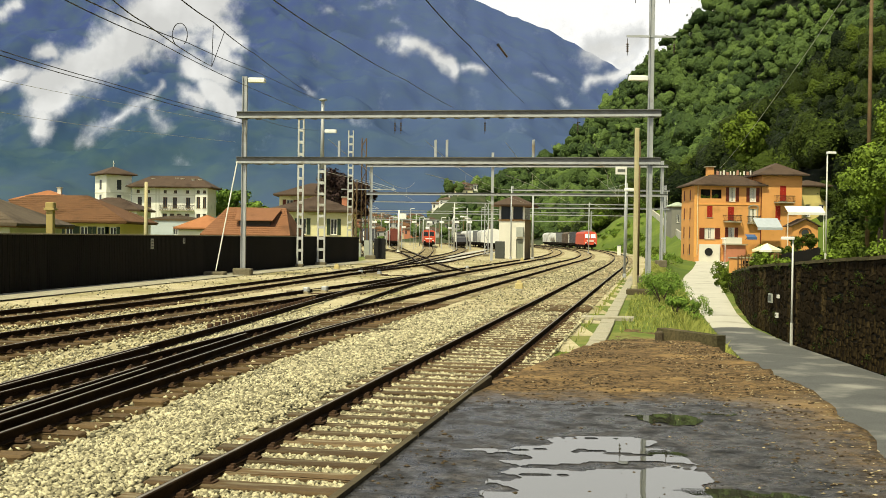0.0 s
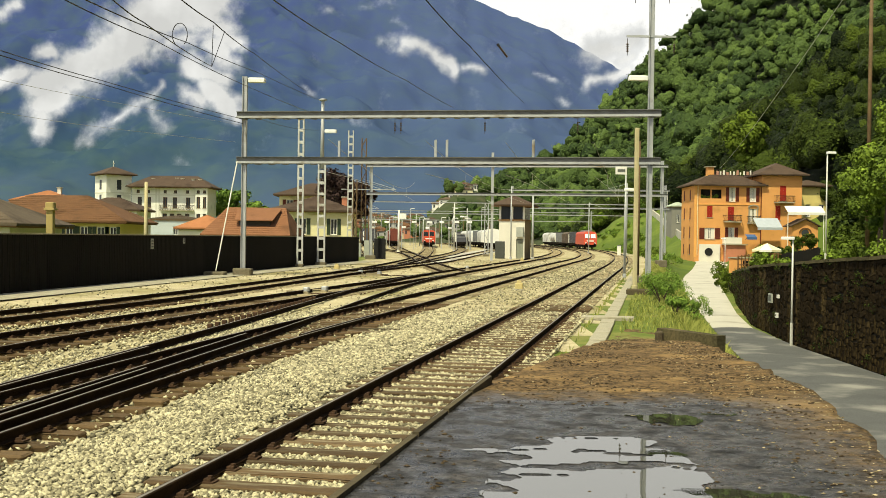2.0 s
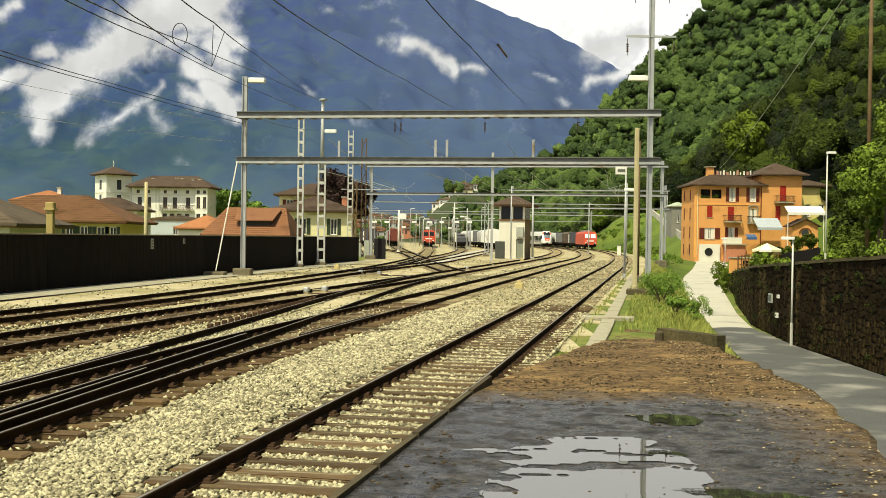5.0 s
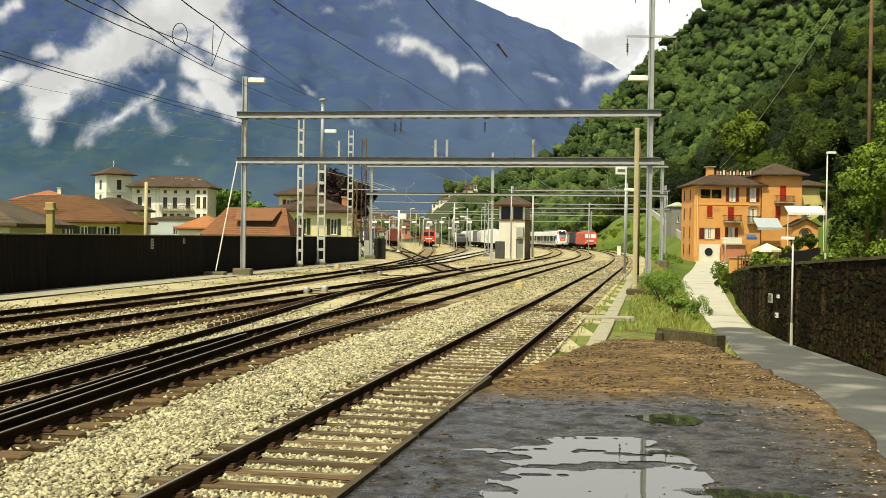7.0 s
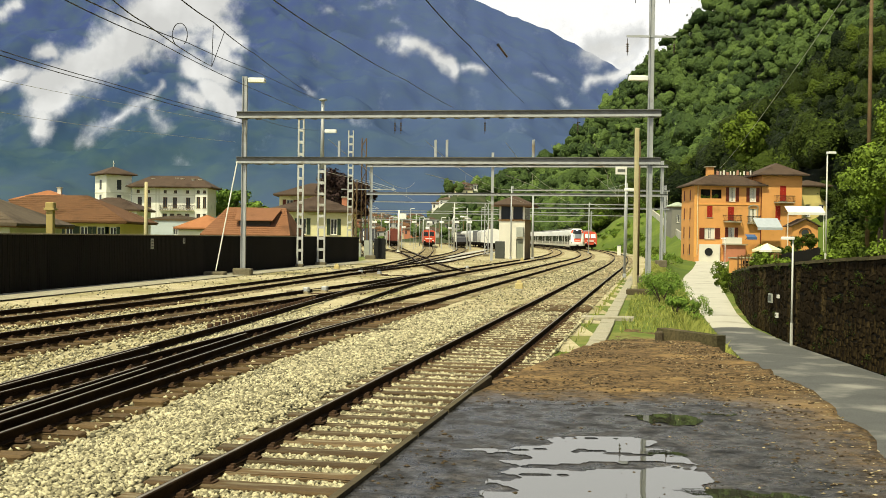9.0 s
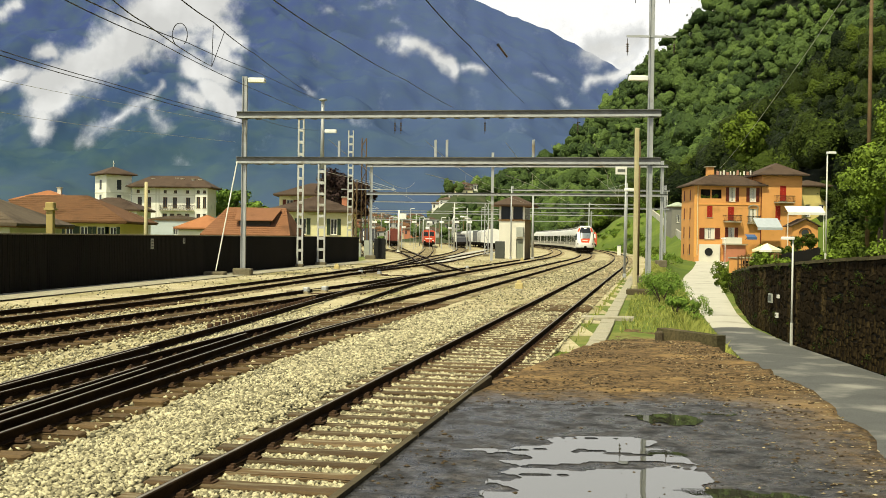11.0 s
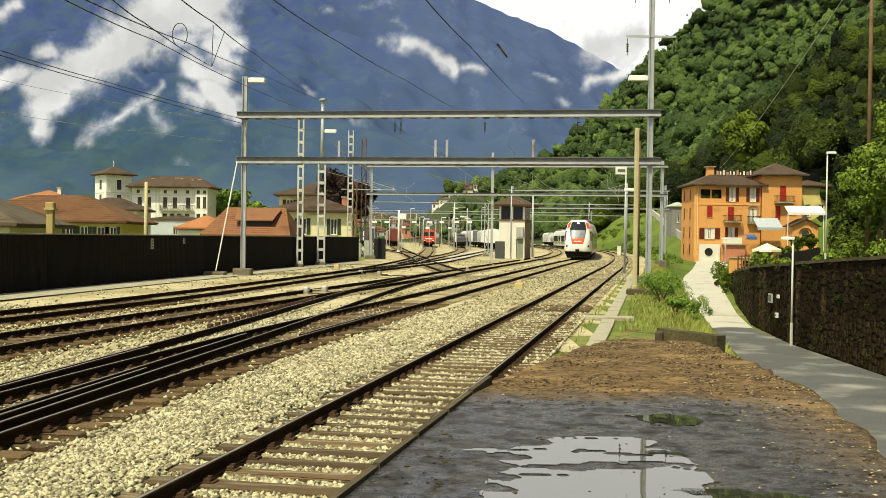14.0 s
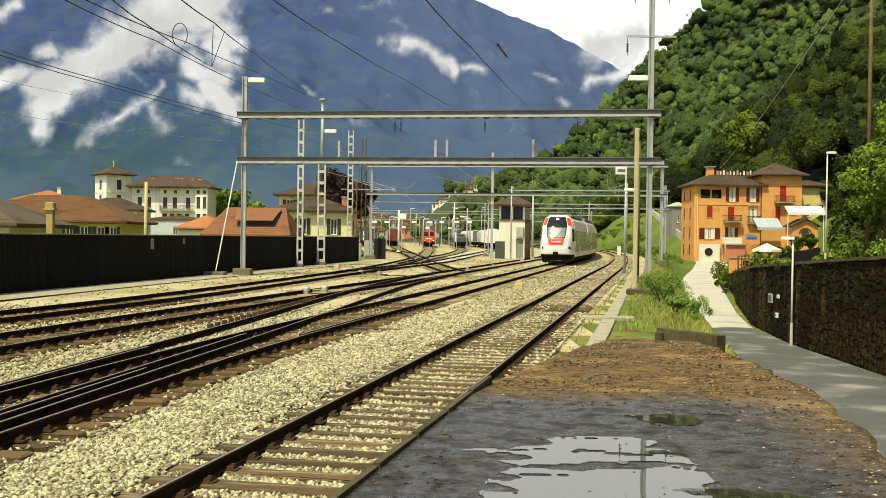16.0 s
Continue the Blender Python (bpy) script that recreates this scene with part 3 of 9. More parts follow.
def mountain_material():
    m = bpy.data.materials.new("hazy_blue_mountain")
    m.use_nodes = True
    n, l = m.node_tree.nodes, m.node_tree.links
    b = n["Principled BSDF"]
    geo = n.new("ShaderNodeNewGeometry")
    sep = n.new("ShaderNodeSeparateXYZ")
    l.new(geo.outputs["Position"], sep.inputs[0])
    n1 = n.new("ShaderNodeTexNoise")
    n1.inputs["Scale"].default_value, n1.inputs["Detail"].default_value = 0.006, 12
    n1.inputs["Roughness"].default_value = 0.62
    l.new(geo.outputs["Position"], n1.inputs["Vector"])
    up = n.new("ShaderNodeMath")
    up.operation = "MULTIPLY_ADD"
    up.inputs[1].default_value, up.inputs[2].default_value = 330.0, -165.0
    l.new(n1.outputs["Fac"], up.inputs[0])
    zz = n.new("ShaderNodeMath")
    l.new(sep.outputs["Z"], zz.inputs[0])
    l.new(up.outputs[0], zz.inputs[1])
    # blue distance haze is put straight into these slope colours
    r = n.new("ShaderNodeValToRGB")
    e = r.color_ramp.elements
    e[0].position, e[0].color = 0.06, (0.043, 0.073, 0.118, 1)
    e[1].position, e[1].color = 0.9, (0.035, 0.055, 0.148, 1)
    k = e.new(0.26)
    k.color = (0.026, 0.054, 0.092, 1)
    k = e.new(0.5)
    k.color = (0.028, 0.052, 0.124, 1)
    mr = n.new("ShaderNodeMapRange")
    mr.inputs[1].default_value, mr.inputs[2].default_value = 0, 620
    l.new(zz.outputs[0], mr.inputs[0])
    l.new(mr.outputs[0], r.inputs[0])
    n2 = n.new("ShaderNodeTexNoise")
    n2.inputs["Scale"].default_value, n2.inputs["Detail"].default_value = 0.02, 10
    l.new(geo.outputs["Position"], n2.inputs["Vector"])
    mr2 = n.new("ShaderNodeMapRange")
    mr2.inputs[1].default_value, mr2.inputs[2].default_value = 0.42, 0.74
    mr2.inputs[4].default_value = 0.5
    l.new(n2.outputs["Fac"], mr2.inputs[0])
    mx = n.new("ShaderNodeMix")
    mx.data_type = "RGBA"
    l.new(mr2.outputs[0], mx.inputs[0])
    l.new(r.outputs[0], mx.inputs[6])
    mx.inputs[7].default_value = (0.058, 0.098, 0.082, 1)
    # painted haze: the colour pales towards +X, where the range lies farther off
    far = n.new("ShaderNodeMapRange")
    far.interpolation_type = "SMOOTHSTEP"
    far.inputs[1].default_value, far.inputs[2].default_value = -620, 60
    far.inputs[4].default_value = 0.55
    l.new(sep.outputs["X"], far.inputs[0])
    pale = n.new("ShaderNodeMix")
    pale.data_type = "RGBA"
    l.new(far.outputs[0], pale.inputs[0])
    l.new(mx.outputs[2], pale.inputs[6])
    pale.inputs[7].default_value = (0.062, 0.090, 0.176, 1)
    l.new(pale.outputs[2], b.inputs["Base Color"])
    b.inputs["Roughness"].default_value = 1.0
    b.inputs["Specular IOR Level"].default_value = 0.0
    # a faint glow of the same colour lifts the slope like airlight
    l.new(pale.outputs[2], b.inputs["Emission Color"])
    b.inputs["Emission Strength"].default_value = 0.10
    return m


def build_mountain():
    g = G()
    az = np.linspace(-0.75, 0.75, 300)
    rows = 90
    crests = np.interp(az, [-0.75, -0.45, -0.2, 0.0, 0.022, 0.066, 0.092, 0.12, 0.147, 0.162, 0.2, 0.3, 0.75],
                       [0.30, 0.30, 0.29, 0.246, 0.230, 0.213, 0.205, 0.188, 0.176, 0.165, 0.15, 0.13, 0.12])
    crests = np.convolve(np.pad(crests, 3, "edge"), np.ones(7) / 7, "valid")
    for j in range(rows):
        u = j / (rows - 1)
        for a, crest in zip(az, crests):
            d = 1500 + 2300 * u
            x, y = d * math.tan(a), d
            rel = u ** 1.25
            rid = abs(fbm(x * 0.0016, y * 0.0016, 5, 2.3))
            z = crest * 3800 * rel * (1 - 0.30 * rid * (1 - rel) * 2.2) + fbm(x * 0.006, y * 0.006, 4, 5) * 26 * (0.3 + rel * (1 - rel) * 3)
            z += 9 * fbm(x * 0.02, 1, 3, 8) * rel
            g.v.append((x, y, z - 6))
    n = len(az)
    for j in range(rows - 1):
        for i in range(n - 1):
            g.f.append((j * n + i, j * n + i + 1, (j + 1) * n + i + 1, (j + 1) * n + i))
            g.mi.append(0)
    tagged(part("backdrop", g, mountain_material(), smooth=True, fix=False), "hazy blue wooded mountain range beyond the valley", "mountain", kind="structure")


build_mountain()


def cloud_material():
    m = bpy.data.materials.new("cloud")
    m.use_nodes = True
    n, l = m.node_tree.nodes, m.node_tree.links
    n.clear()
    out = n.new("ShaderNodeOutputMaterial")
    em = n.new("ShaderNodeEmission")
    tr = n.new("ShaderNodeBsdfTransparent")
    mix = n.new("ShaderNodeMixShader")
    at = n.new("ShaderNodeAttribute")
    at.attribute_name = "mist"
    geo = n.new("ShaderNodeNewGeometry")
    ns = n.new("ShaderNodeTexNoise")
    ns.inputs["Scale"].default_value, ns.inputs["Detail"].default_value = 0.026, 12
    ns.inputs["Roughness"].default_value = 0.62
    l.new(geo.outputs["Position"], ns.inputs["Vector"])
    ad = n.new("ShaderNodeMath")
    ad.operation = "MULTIPLY_ADD"
    ad.inputs[1].default_value = 1.7
    l.new(ns.outputs["Fac"], ad.inputs[0])
    sb = n.new("ShaderNodeMath")
    sb.operation = "ADD"
    sb.inputs[1].default_value = -0.85
    l.new(at.outputs["Fac"], sb.inputs[0])
    l.new(sb.outputs[0], ad.inputs[2])
    mr = n.new("ShaderNodeMapRange")
    mr.interpolation_type = "SMOOTHSTEP"
    mr.inputs[1].default_value, mr.inputs[2].default_value = 0.10, 1.05
    mr.inputs[4].default_value = 0.96
    l.new(ad.outputs[0], mr.inputs[0])
    l.new(mr.outputs[0], mix.inputs[0])
    l.new(tr.outputs[0], mix.inputs[1])
    l.new(em.outputs[0], mix.inputs[2])
    # cloud brightness and grey billow shading are emitted colour, not lit by the sun
    col = n.new("ShaderNodeValToRGB")
    col.color_ramp.elements[0].color, col.color_ramp.elements[1].color = (0.40, 0.47, 0.56, 1), (0.80, 0.84, 0.86, 1)
    col.color_ramp.elements[0].position, col.color_ramp.elements[1].position = 0.2, 0.95
    l.new(ad.outputs[0], col.inputs[0])
    bil = n.new("ShaderNodeTexNoise")
    bil.inputs["Scale"].default_value, bil.inputs["Detail"].default_value = 0.011, 7
    l.new(geo.outputs["Position"], bil.inputs["Vector"])
    bm = n.new("ShaderNodeMapRange")
    bm.inputs[1].default_value, bm.inputs[2].default_value = 0.36, 0.64
    bm.inputs[3].default_value, bm.inputs[4].default_value = 0.92, 1.30
    l.new(bil.outputs["Fac"], bm.inputs[0])
    hs = n.new("ShaderNodeHueSaturation")
    l.new(col.outputs[0], hs.inputs["Color"])
    l.new(bm.outputs[0], hs.inputs["Value"])
    l.new(hs.outputs[0], em.inputs[0])
    em.inputs[1].default_value = 0.78
    l.new(mix.outputs[0], out.inputs[0])
    return m


CLOUD = cloud_material()


def build_cloud(name, y, x0, x1, z0, z1, strokes, n_x=110, n_z=90):
    """A bank of mist hung in front of the slope: strokes are (xa, za, xb, zb, radius, weight)."""
    g, dens = G(), []
    for j in range(n_z + 1):
        for i in range(n_x + 1):
            x, z = x0 + (x1 - x0) * i / n_x, z0 + (z1 - z0) * j / n_z
            best = 0.0
            wx, wz = x + 9 * fbm(x * 0.02, z * 0.02, 4, 4), z + 9 * fbm(x * 0.02, z * 0.02, 4, 9)
            for xa, za, xb, zb, r, w in strokes:
                ux, uz = xb - xa, zb - za
                t = max(0, min(1, ((wx - xa) * ux + (wz - za) * uz) / (ux * ux + uz * uz + 1e-6)))
                q = math.hypot(wx - xa - t * ux, wz - za - t * uz) / r
                best = max(best, w * max(0, 1.75 - q) * 0.72)
            g.v.append((x, y + 30 * fbm(x * 0.006, z * 0.006, 2, 1), z))
            edge = min(i, j, n_x - i, n_z - j) / 6
            dens.append(min(1.2, best) if edge >= 1 else best * edge)
    w = n_x + 1
    for j in range(n_z):
        for i in range(n_x):
            g.f.append((j * w + i, j * w + i + 1, (j + 1) * w + i + 1, (j + 1) * w + i))
            g.mi.append(0)
    ob = part(name, g, CLOUD, smooth=True, fix=False)
    a = ob.data.attributes.new("mist", "FLOAT", "POINT")
    a.data.foreach_set("value", dens)
    ob.visible_shadow = False
    return tagged(ob, "torn white bank of mist hanging on the mountainside", "cloud", kind="structure")


build_cloud("backdrop", 1420, -680, -200, 95, 420,
            [(-549, 139, -545, 160, 15, 1.0), (-551, 171, -524, 191, 21, 1.1), (-547, 202, -513, 229, 25, 1.15), (-513, 218, -459, 249, 31, 1.2), (-475, 237, -425, 272, 29, 1.2), (-429, 276, -376, 304, 34, 1.2),
             (-376, 307, -326, 304, 35, 1.1), (-380, 350, -320, 370, 50, 1.1), (-559, 246, -540, 249, 10, 0.8), (-640, 205, -570, 215, 15, 0.9), (-625, 295, -583, 310, 8, 0.8), (-330, 297, -303, 282, 23, 1.1),
             (-302, 278, -287, 263, 15, 1.0), (-310, 259, -298, 232, 17, 1.0), (-340, 228, -302, 213, 18, 1.05), (-317, 205, -294, 178, 17, 1.1), (-351, 197, -324, 182, 13, 0.8), (-294, 190, -287, 163, 9, 0.9),
             (-489, 130, -451, 153, 12, 0.6), (-451, 153, -409, 181, 9, 0.65), (-409, 182, -384, 206, 6, 0.6), (-440, 222, -413, 204, 8, 0.6), (-403, 173, -385, 149, 13, 0.55), (-387, 250, -352, 266, 18, 0.75), (-420, 240, -380, 236, 12, 0.45)], 190, 130)
build_cloud("backdrop", 1450, -260, 90, 130, 380,
            [(-89, 273, -42, 266, 9, 0.6), (-54, 268, -15, 254, 12, 0.95), (-19, 253, 11, 237, 12, 1.0), (29, 239, 50, 233, 7, 0.75), (-117, 323, -78, 321, 9, 0.45), (-166, 319, -157, 317, 6, 0.35),
             (-78, 297, -54, 291, 6, 0.4), (-194, 207, -185, 197, 5, 0.42), (-127, 161, -115, 153, 5, 0.3)], 140, 90)
build_cloud("backdrop", 1480, 90, 330, 150, 330, [(125, 234, 153, 229, 6, 0.6), (201, 223, 259, 239, 9, 0.85), (217, 265, 258, 278, 21, 0.8), (162, 200, 171, 197, 6, 0.5), (241, 253, 261, 258, 10, 0.8)], 80, 60)


def leaf_material(name, dark, light, relief=0.0, grain=0.9):
    m = bpy.data.materials.new(name)
    m.use_nodes = True
    n, l = m.node_tree.nodes, m.node_tree.links
    b = n["Principled BSDF"]
    at = n.new("ShaderNodeAttribute")
    at.attribute_name = "tone"
    geo = n.new("ShaderNodeNewGeometry")
    ns = n.new("ShaderNodeTexNoise")
    ns.inputs["Scale"].default_value, ns.inputs["Detail"].default_value = grain, 4
    l.new(geo.outputs["Position"], ns.inputs["Vector"])
    ad = n.new("ShaderNodeMath")
    ad.operation = "MULTIPLY_ADD"
    ad.inputs[1].default_value = 0.45
    l.new(ns.outputs["Fac"], ad.inputs[0])
    l.new(at.outputs["Fac"], ad.inputs[2])
    mr = n.new("ShaderNodeMapRange")
    mr.inputs[1].default_value, mr.inputs[2].default_value = 0.2, 1.05
    l.new(ad.outputs[0], mr.inputs[0])
    mx = n.new("ShaderNodeMix")
    mx.data_type = "RGBA"
    mx.inputs[6].default_value, mx.inputs[7].default_value = (*dark, 1), (*light, 1)
    l.new(mr.outputs[0], mx.inputs[0])
    l.new(mx.outputs[2], b.inputs["Base Color"])
    b.inputs["Roughness"].default_value = 0.7
    b.inputs["Specular IOR Level"].default_value = 0.12
    if relief:
        bp = n.new("ShaderNodeBump")
        bp.inputs["Strength"].default_value, bp.inputs["Distance"].default_value = 1.0, relief
        l.new(ns.outputs["Fac"], bp.inputs["Height"])
        l.new(bp.outputs[0], b.inputs["Normal"])
    return m


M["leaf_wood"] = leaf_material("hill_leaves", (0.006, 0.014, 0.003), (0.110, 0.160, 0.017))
# darker copy of the hill leaves: crown-interior shade put into the colour
M["wood_shade_mass"] = leaf_material("hill_leaf_shade_mass", (0.003, 0.008, 0.0016), (0.080, 0.118, 0.012), 1.6, 1.5)
# far foliage mass: haze painted in as a paler green, darker inside the crowns
M["far_haze_mass"] = leaf_material("far_hazed_leaf_mass", (0.022, 0.042, 0.013), (0.125, 0.19, 0.045), 1.4, 0.9)
M["leaf_near"] = leaf_material("near_leaves", (0.022, 0.045, 0.006), (0.20, 0.29, 0.035))
M["leaf_bush"] = leaf_material("bush_leaves", (0.05, 0.10, 0.015), (0.19, 0.30, 0.05))
M["leaf_red"] = leaf_material("copper_leaves", (0.018, 0.012, 0.012), (0.055, 0.032, 0.028))
M["grass_blade"] = leaf_material("grass_blades", (0.10, 0.14, 0.025), (0.33, 0.34, 0.09))
M["bark"] = material("bark", (0.10, 0.075, 0.05), (0.05, 0.038, 0.027), 3, 0.95, 0, 0.8, 30)


def leaf_cloud(rng, centres, radii, counts, size, squash=0.8, tones=None, up_bias=0.25, sides=4, lobes=10, core=0.5):
    """Arrays of small leaf blades scattered over crowns made of rounded lobes; returns points and tone."""
    P, T = [], []
    for k in range(len(centres)):
        n = int(counts[k])
        lob = rng.normal(size=(lobes, 3))
        lob /= np.linalg.norm(lob, axis=1)[:, None]
        lob[:, 2] = np.abs(lob[:, 2]) * 1.1 - 0.25
        lr = 0.34 + 0.22 * rng.random(lobes)
        which = rng.choice(lobes, n, p=lr ** 2 / np.sum(lr ** 2))
        d = rng.normal(size=(n, 3)) + lob[which] * 0.7
        d /= np.linalg.norm(d, axis=1)[:, None]
        group = rng.normal(size=lobes) * 0.09
        off = lob[which] * core + d * (lr[which] * (1.06 - 0.26 * rng.random(n) ** 2))[:, None]
        c = np.array(centres[k]) + off * radii[k] * np.array([1, 1, squash])
        nor = d + rng.normal(size=(n, 3)) * 0.30
        nor[:, 2] += up_bias
        nor /= np.linalg.norm(nor, axis=1)[:, None]
        ref = rng.normal(size=(n, 3))
        a = np.cross(nor, ref)
        a /= np.linalg.norm(a, axis=1)[:, None]
        b = np.cross(nor, a)
        s = size[k] * (0.55 + 0.9 * rng.random(n))[:, None]
        if sides == 3:
            P.append(np.stack([c - a * s * 0.9, c + a * s * 0.9, c + b * s * 1.25 + nor * s * 0.2], 1).reshape(-1, 3))
        else:
            P.append(np.stack([c - a * s, c - b * s * 0.6 + nor * s * 0.15, c + a * s, c + b * s * 0.6 + nor * s * 0.15], 1).reshape(-1, 3))
        base = 0.5 if tones is None else tones[k]
        T.append(np.repeat(np.clip(base + group[which] + rng.normal(size=n) * 0.07, 0, 1), sides))
    P, T = np.concatenate(P), np.concatenate(T)
    return P, T


def leaf_object(name, P, T, mat, parent=None, sides=4):
    n = len(P) // sides
    me = bpy.data.meshes.new(name)
    me.vertices.add(len(P))
    me.vertices.foreach_set("co", P.astype(np.float32).ravel())
    me.loops.add(sides * n)
    me.loops.foreach_set("vertex_index", np.arange(sides * n, dtype=np.int32))
    me.polygons.add(n)
    me.polygons.foreach_set("loop_start", np.arange(0, sides * n, sides, dtype=np.int32))
    me.update(calc_edges=True)
    a = me.attributes.new("tone", "FLOAT", "POINT")
    a.data.foreach_set("value", T.astype(np.float32))
    me.materials.append(mat)
    ob = new(name, me)
    if parent:
        ob.parent = parent
    return ob


def ball_grid(steps):
    """Points and triangles of a unit ball from a split octahedron."""
    v = [(1, 0, 0), (-1, 0, 0), (0, 1, 0), (0, -1, 0), (0, 0, 1), (0, 0, -1)]
    f = [(0, 2, 4), (2, 1, 4), (1, 3, 4), (3, 0, 4), (2, 0, 5), (1, 2, 5), (3, 1, 5), (0, 3, 5)]
    for _ in range(steps):
        mid, out = {}, []
        for tri in f:
            m = []
            for i, j in ((0, 1), (1, 2), (2, 0)):
                key = tuple(sorted((tri[i], tri[j])))
                if key not in mid:
                    q = Vector(v[key[0]]) + Vector(v[key[1]])
                    mid[key] = len(v)
                    v.append(tuple(q.normalized()))
                m.append(mid[key])
            out += [(tri[0], m[0], m[2]), (tri[1], m[1], m[0]), (tri[2], m[2], m[1]), tuple(m)]
        f = out
    return np.array([tuple(Vector(p).normalized()) for p in v]), np.array(f)


def crown_wood(name, rng, crowns, leaves, leaf, mat, mass, steps, label):
    """Crowns of rounded lobes: a lumpy inner mass of foliage, coloured darker as shade, and loose leaves standing out
    of it.
    """
    unit, tri = ball_grid(steps)
    V, F, VT, P, PT = [], [], [], [], []
    for k, (c, r, tone) in enumerate(crowns):
        lobes = 11
        lob = rng.normal(size=(lobes, 3))
        lob[:, 2] = np.abs(lob[:, 2]) - 0.15
        lob /= np.linalg.norm(lob, axis=1)[:, None]
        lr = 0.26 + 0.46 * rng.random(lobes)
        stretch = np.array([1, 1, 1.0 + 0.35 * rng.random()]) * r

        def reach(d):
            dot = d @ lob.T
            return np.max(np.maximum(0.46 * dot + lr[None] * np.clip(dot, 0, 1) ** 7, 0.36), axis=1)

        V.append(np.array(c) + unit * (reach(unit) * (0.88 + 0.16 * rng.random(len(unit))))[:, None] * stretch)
        F.append(tri + k * len(unit))
        VT.append(np.full(len(unit), tone))
        n = int(leaves * min(1.2, r / 3.6))
        d = rng.normal(size=(n, 3))
        d[:, 2] = np.abs(d[:, 2]) - 0.25
        d /= np.linalg.norm(d, axis=1)[:, None]
        near = np.argmax(d @ lob.T, axis=1)
        q = np.array(c) + d * (reach(d) * (0.92 + 0.30 * rng.random(n) ** 2))[:, None] * stretch
        nor = d + 0.7 * (d - lob[near] * 0.6) + rng.normal(size=(n, 3)) * 0.28
        nor[:, 2] += 0.2
        nor /= np.linalg.norm(nor, axis=1)[:, None]
        a = np.cross(nor, rng.normal(size=(n, 3)))
        a /= np.linalg.norm(a, axis=1)[:, None]
        b = np.cross(nor, a)
        s = (leaf * r * (0.5 + rng.random(n)))[:, None]
        P.append(np.stack([q - a * s * 0.9, q + a * s * 0.9, q + b * s * 1.25 + nor * s * 0.25], 1).reshape(-1, 3))
        PT.append(np.repeat(np.clip(tone + 0.08 * rng.normal(size=n) + (rng.normal(size=lobes) * 0.06)[near], 0, 1), 3))
    V, F, VT, P, PT = (np.concatenate(q) for q in (V, F, VT, P, PT))
    me = bpy.data.meshes.new(name)
    nf = len(F)
    verts = np.concatenate([V, P])
    tris = np.concatenate([F, np.arange(len(P)).reshape(-1, 3) + len(V)])
    me.vertices.add(len(verts))
    me.vertices.foreach_set("co", verts.astype(np.float32).ravel())
    me.loops.add(tris.size)
    me.loops.foreach_set("vertex_index", tris.astype(np.int32).ravel())
    me.polygons.add(len(tris))
    me.polygons.foreach_set("loop_start", np.arange(0, tris.size, 3, dtype=np.int32))
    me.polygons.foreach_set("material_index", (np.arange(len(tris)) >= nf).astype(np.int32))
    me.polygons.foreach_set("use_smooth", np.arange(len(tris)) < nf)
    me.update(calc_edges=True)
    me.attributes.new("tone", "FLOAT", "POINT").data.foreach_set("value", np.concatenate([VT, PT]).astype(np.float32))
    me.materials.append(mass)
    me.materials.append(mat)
    tagged(new(name, me), label, "forest", kind="stuff")


def build_forest():
    """Crowns standing apart over the hillside; the far spur's wood has haze put into its paler colours."""
    rng = np.random.default_rng(11)
    near, far, cells = [], [], {}
    for tries in range(190000):
        y = 62 + 555 * rng.random() ** 0.75
        a = 0.0 + 0.45 * rng.random()
        x = y * a
        d = x - float(np.interp(y, *FOOT))
        if d < ((11 if y < 260 else 3) + 5 * rng.random() if y > 150 else 3.0) or (y < 190 and 36 < x < 62 and y > 140):
            continue
        if 186 < y < 278 and x < 57:
            continue
        if 505 < y < 545 and -2 < x < 22:
            continue
        r = (2.5 + 4.2 * rng.random() ** 1.8) * (0.75 if y < 160 else 1.0)
        if y > 330:
            r *= 0.6 + 0.5 * min(1, d / 60)
        cell = (int(x // 8), int(y // 8))
        if any(math.hypot(x - p, y - q) < (0.58 if y < 330 else 0.56) * (r + w) for i in (-1, 0, 1) for j in (-1, 0, 1) for p, q, w in cells.get((cell[0] + i, cell[1] + j), ())):
            continue
        cells.setdefault(cell, []).append((x, y, r))
        z = float(height(np.array(x), np.array(y)))
        patch = 0.5 + 0.5 * noise.noise((x * 0.03, y * 0.02, 4))
        t = 0.0 + 0.36 * rng.random() ** 1.3 + 0.40 * (patch - 0.5) + 0.30 * (rng.random() < 0.16)
        (far if y > 330 else near).append(((x, y, z + r * (0.25 + 0.75 * rng.random())), r, max(t, 0.0)))
    for k in range(150):
        y = 440 + 420 * rng.random()
        x = y * (-0.11 + 0.15 * rng.random())
        r = 1.6 + 2.2 * rng.random()
        far.append(((x, y, float(height(np.array(x), np.array(y))) + r * 0.7), r, 0.1 + 0.4 * rng.random()))
    close = [q for q in near if q[0][1] < 170]
    crown_wood("forest", rng, close, 1300, 0.034, M["leaf_wood"], M["wood_shade_mass"], 3, "leafy green wood at the foot of the steep hillside")
    crown_wood("forest", rng, [q for q in near if q[0][1] >= 170], 400, 0.047, M["leaf_wood"], M["wood_shade_mass"], 2, "dense green deciduous wood covering the steep hillside")
    crown_wood("forest", rng, far, 130, 0.075, M["leaf_far_hazed"], M["far_haze_mass"], 2, "green wood on the far spur, paled by haze in its colour")


# far leaves paled in colour to stand for haze
M["leaf_far_hazed"] = leaf_material("far_hazed_leaves", (0.034, 0.062, 0.020), (0.165, 0.25, 0.06))
build_forest()


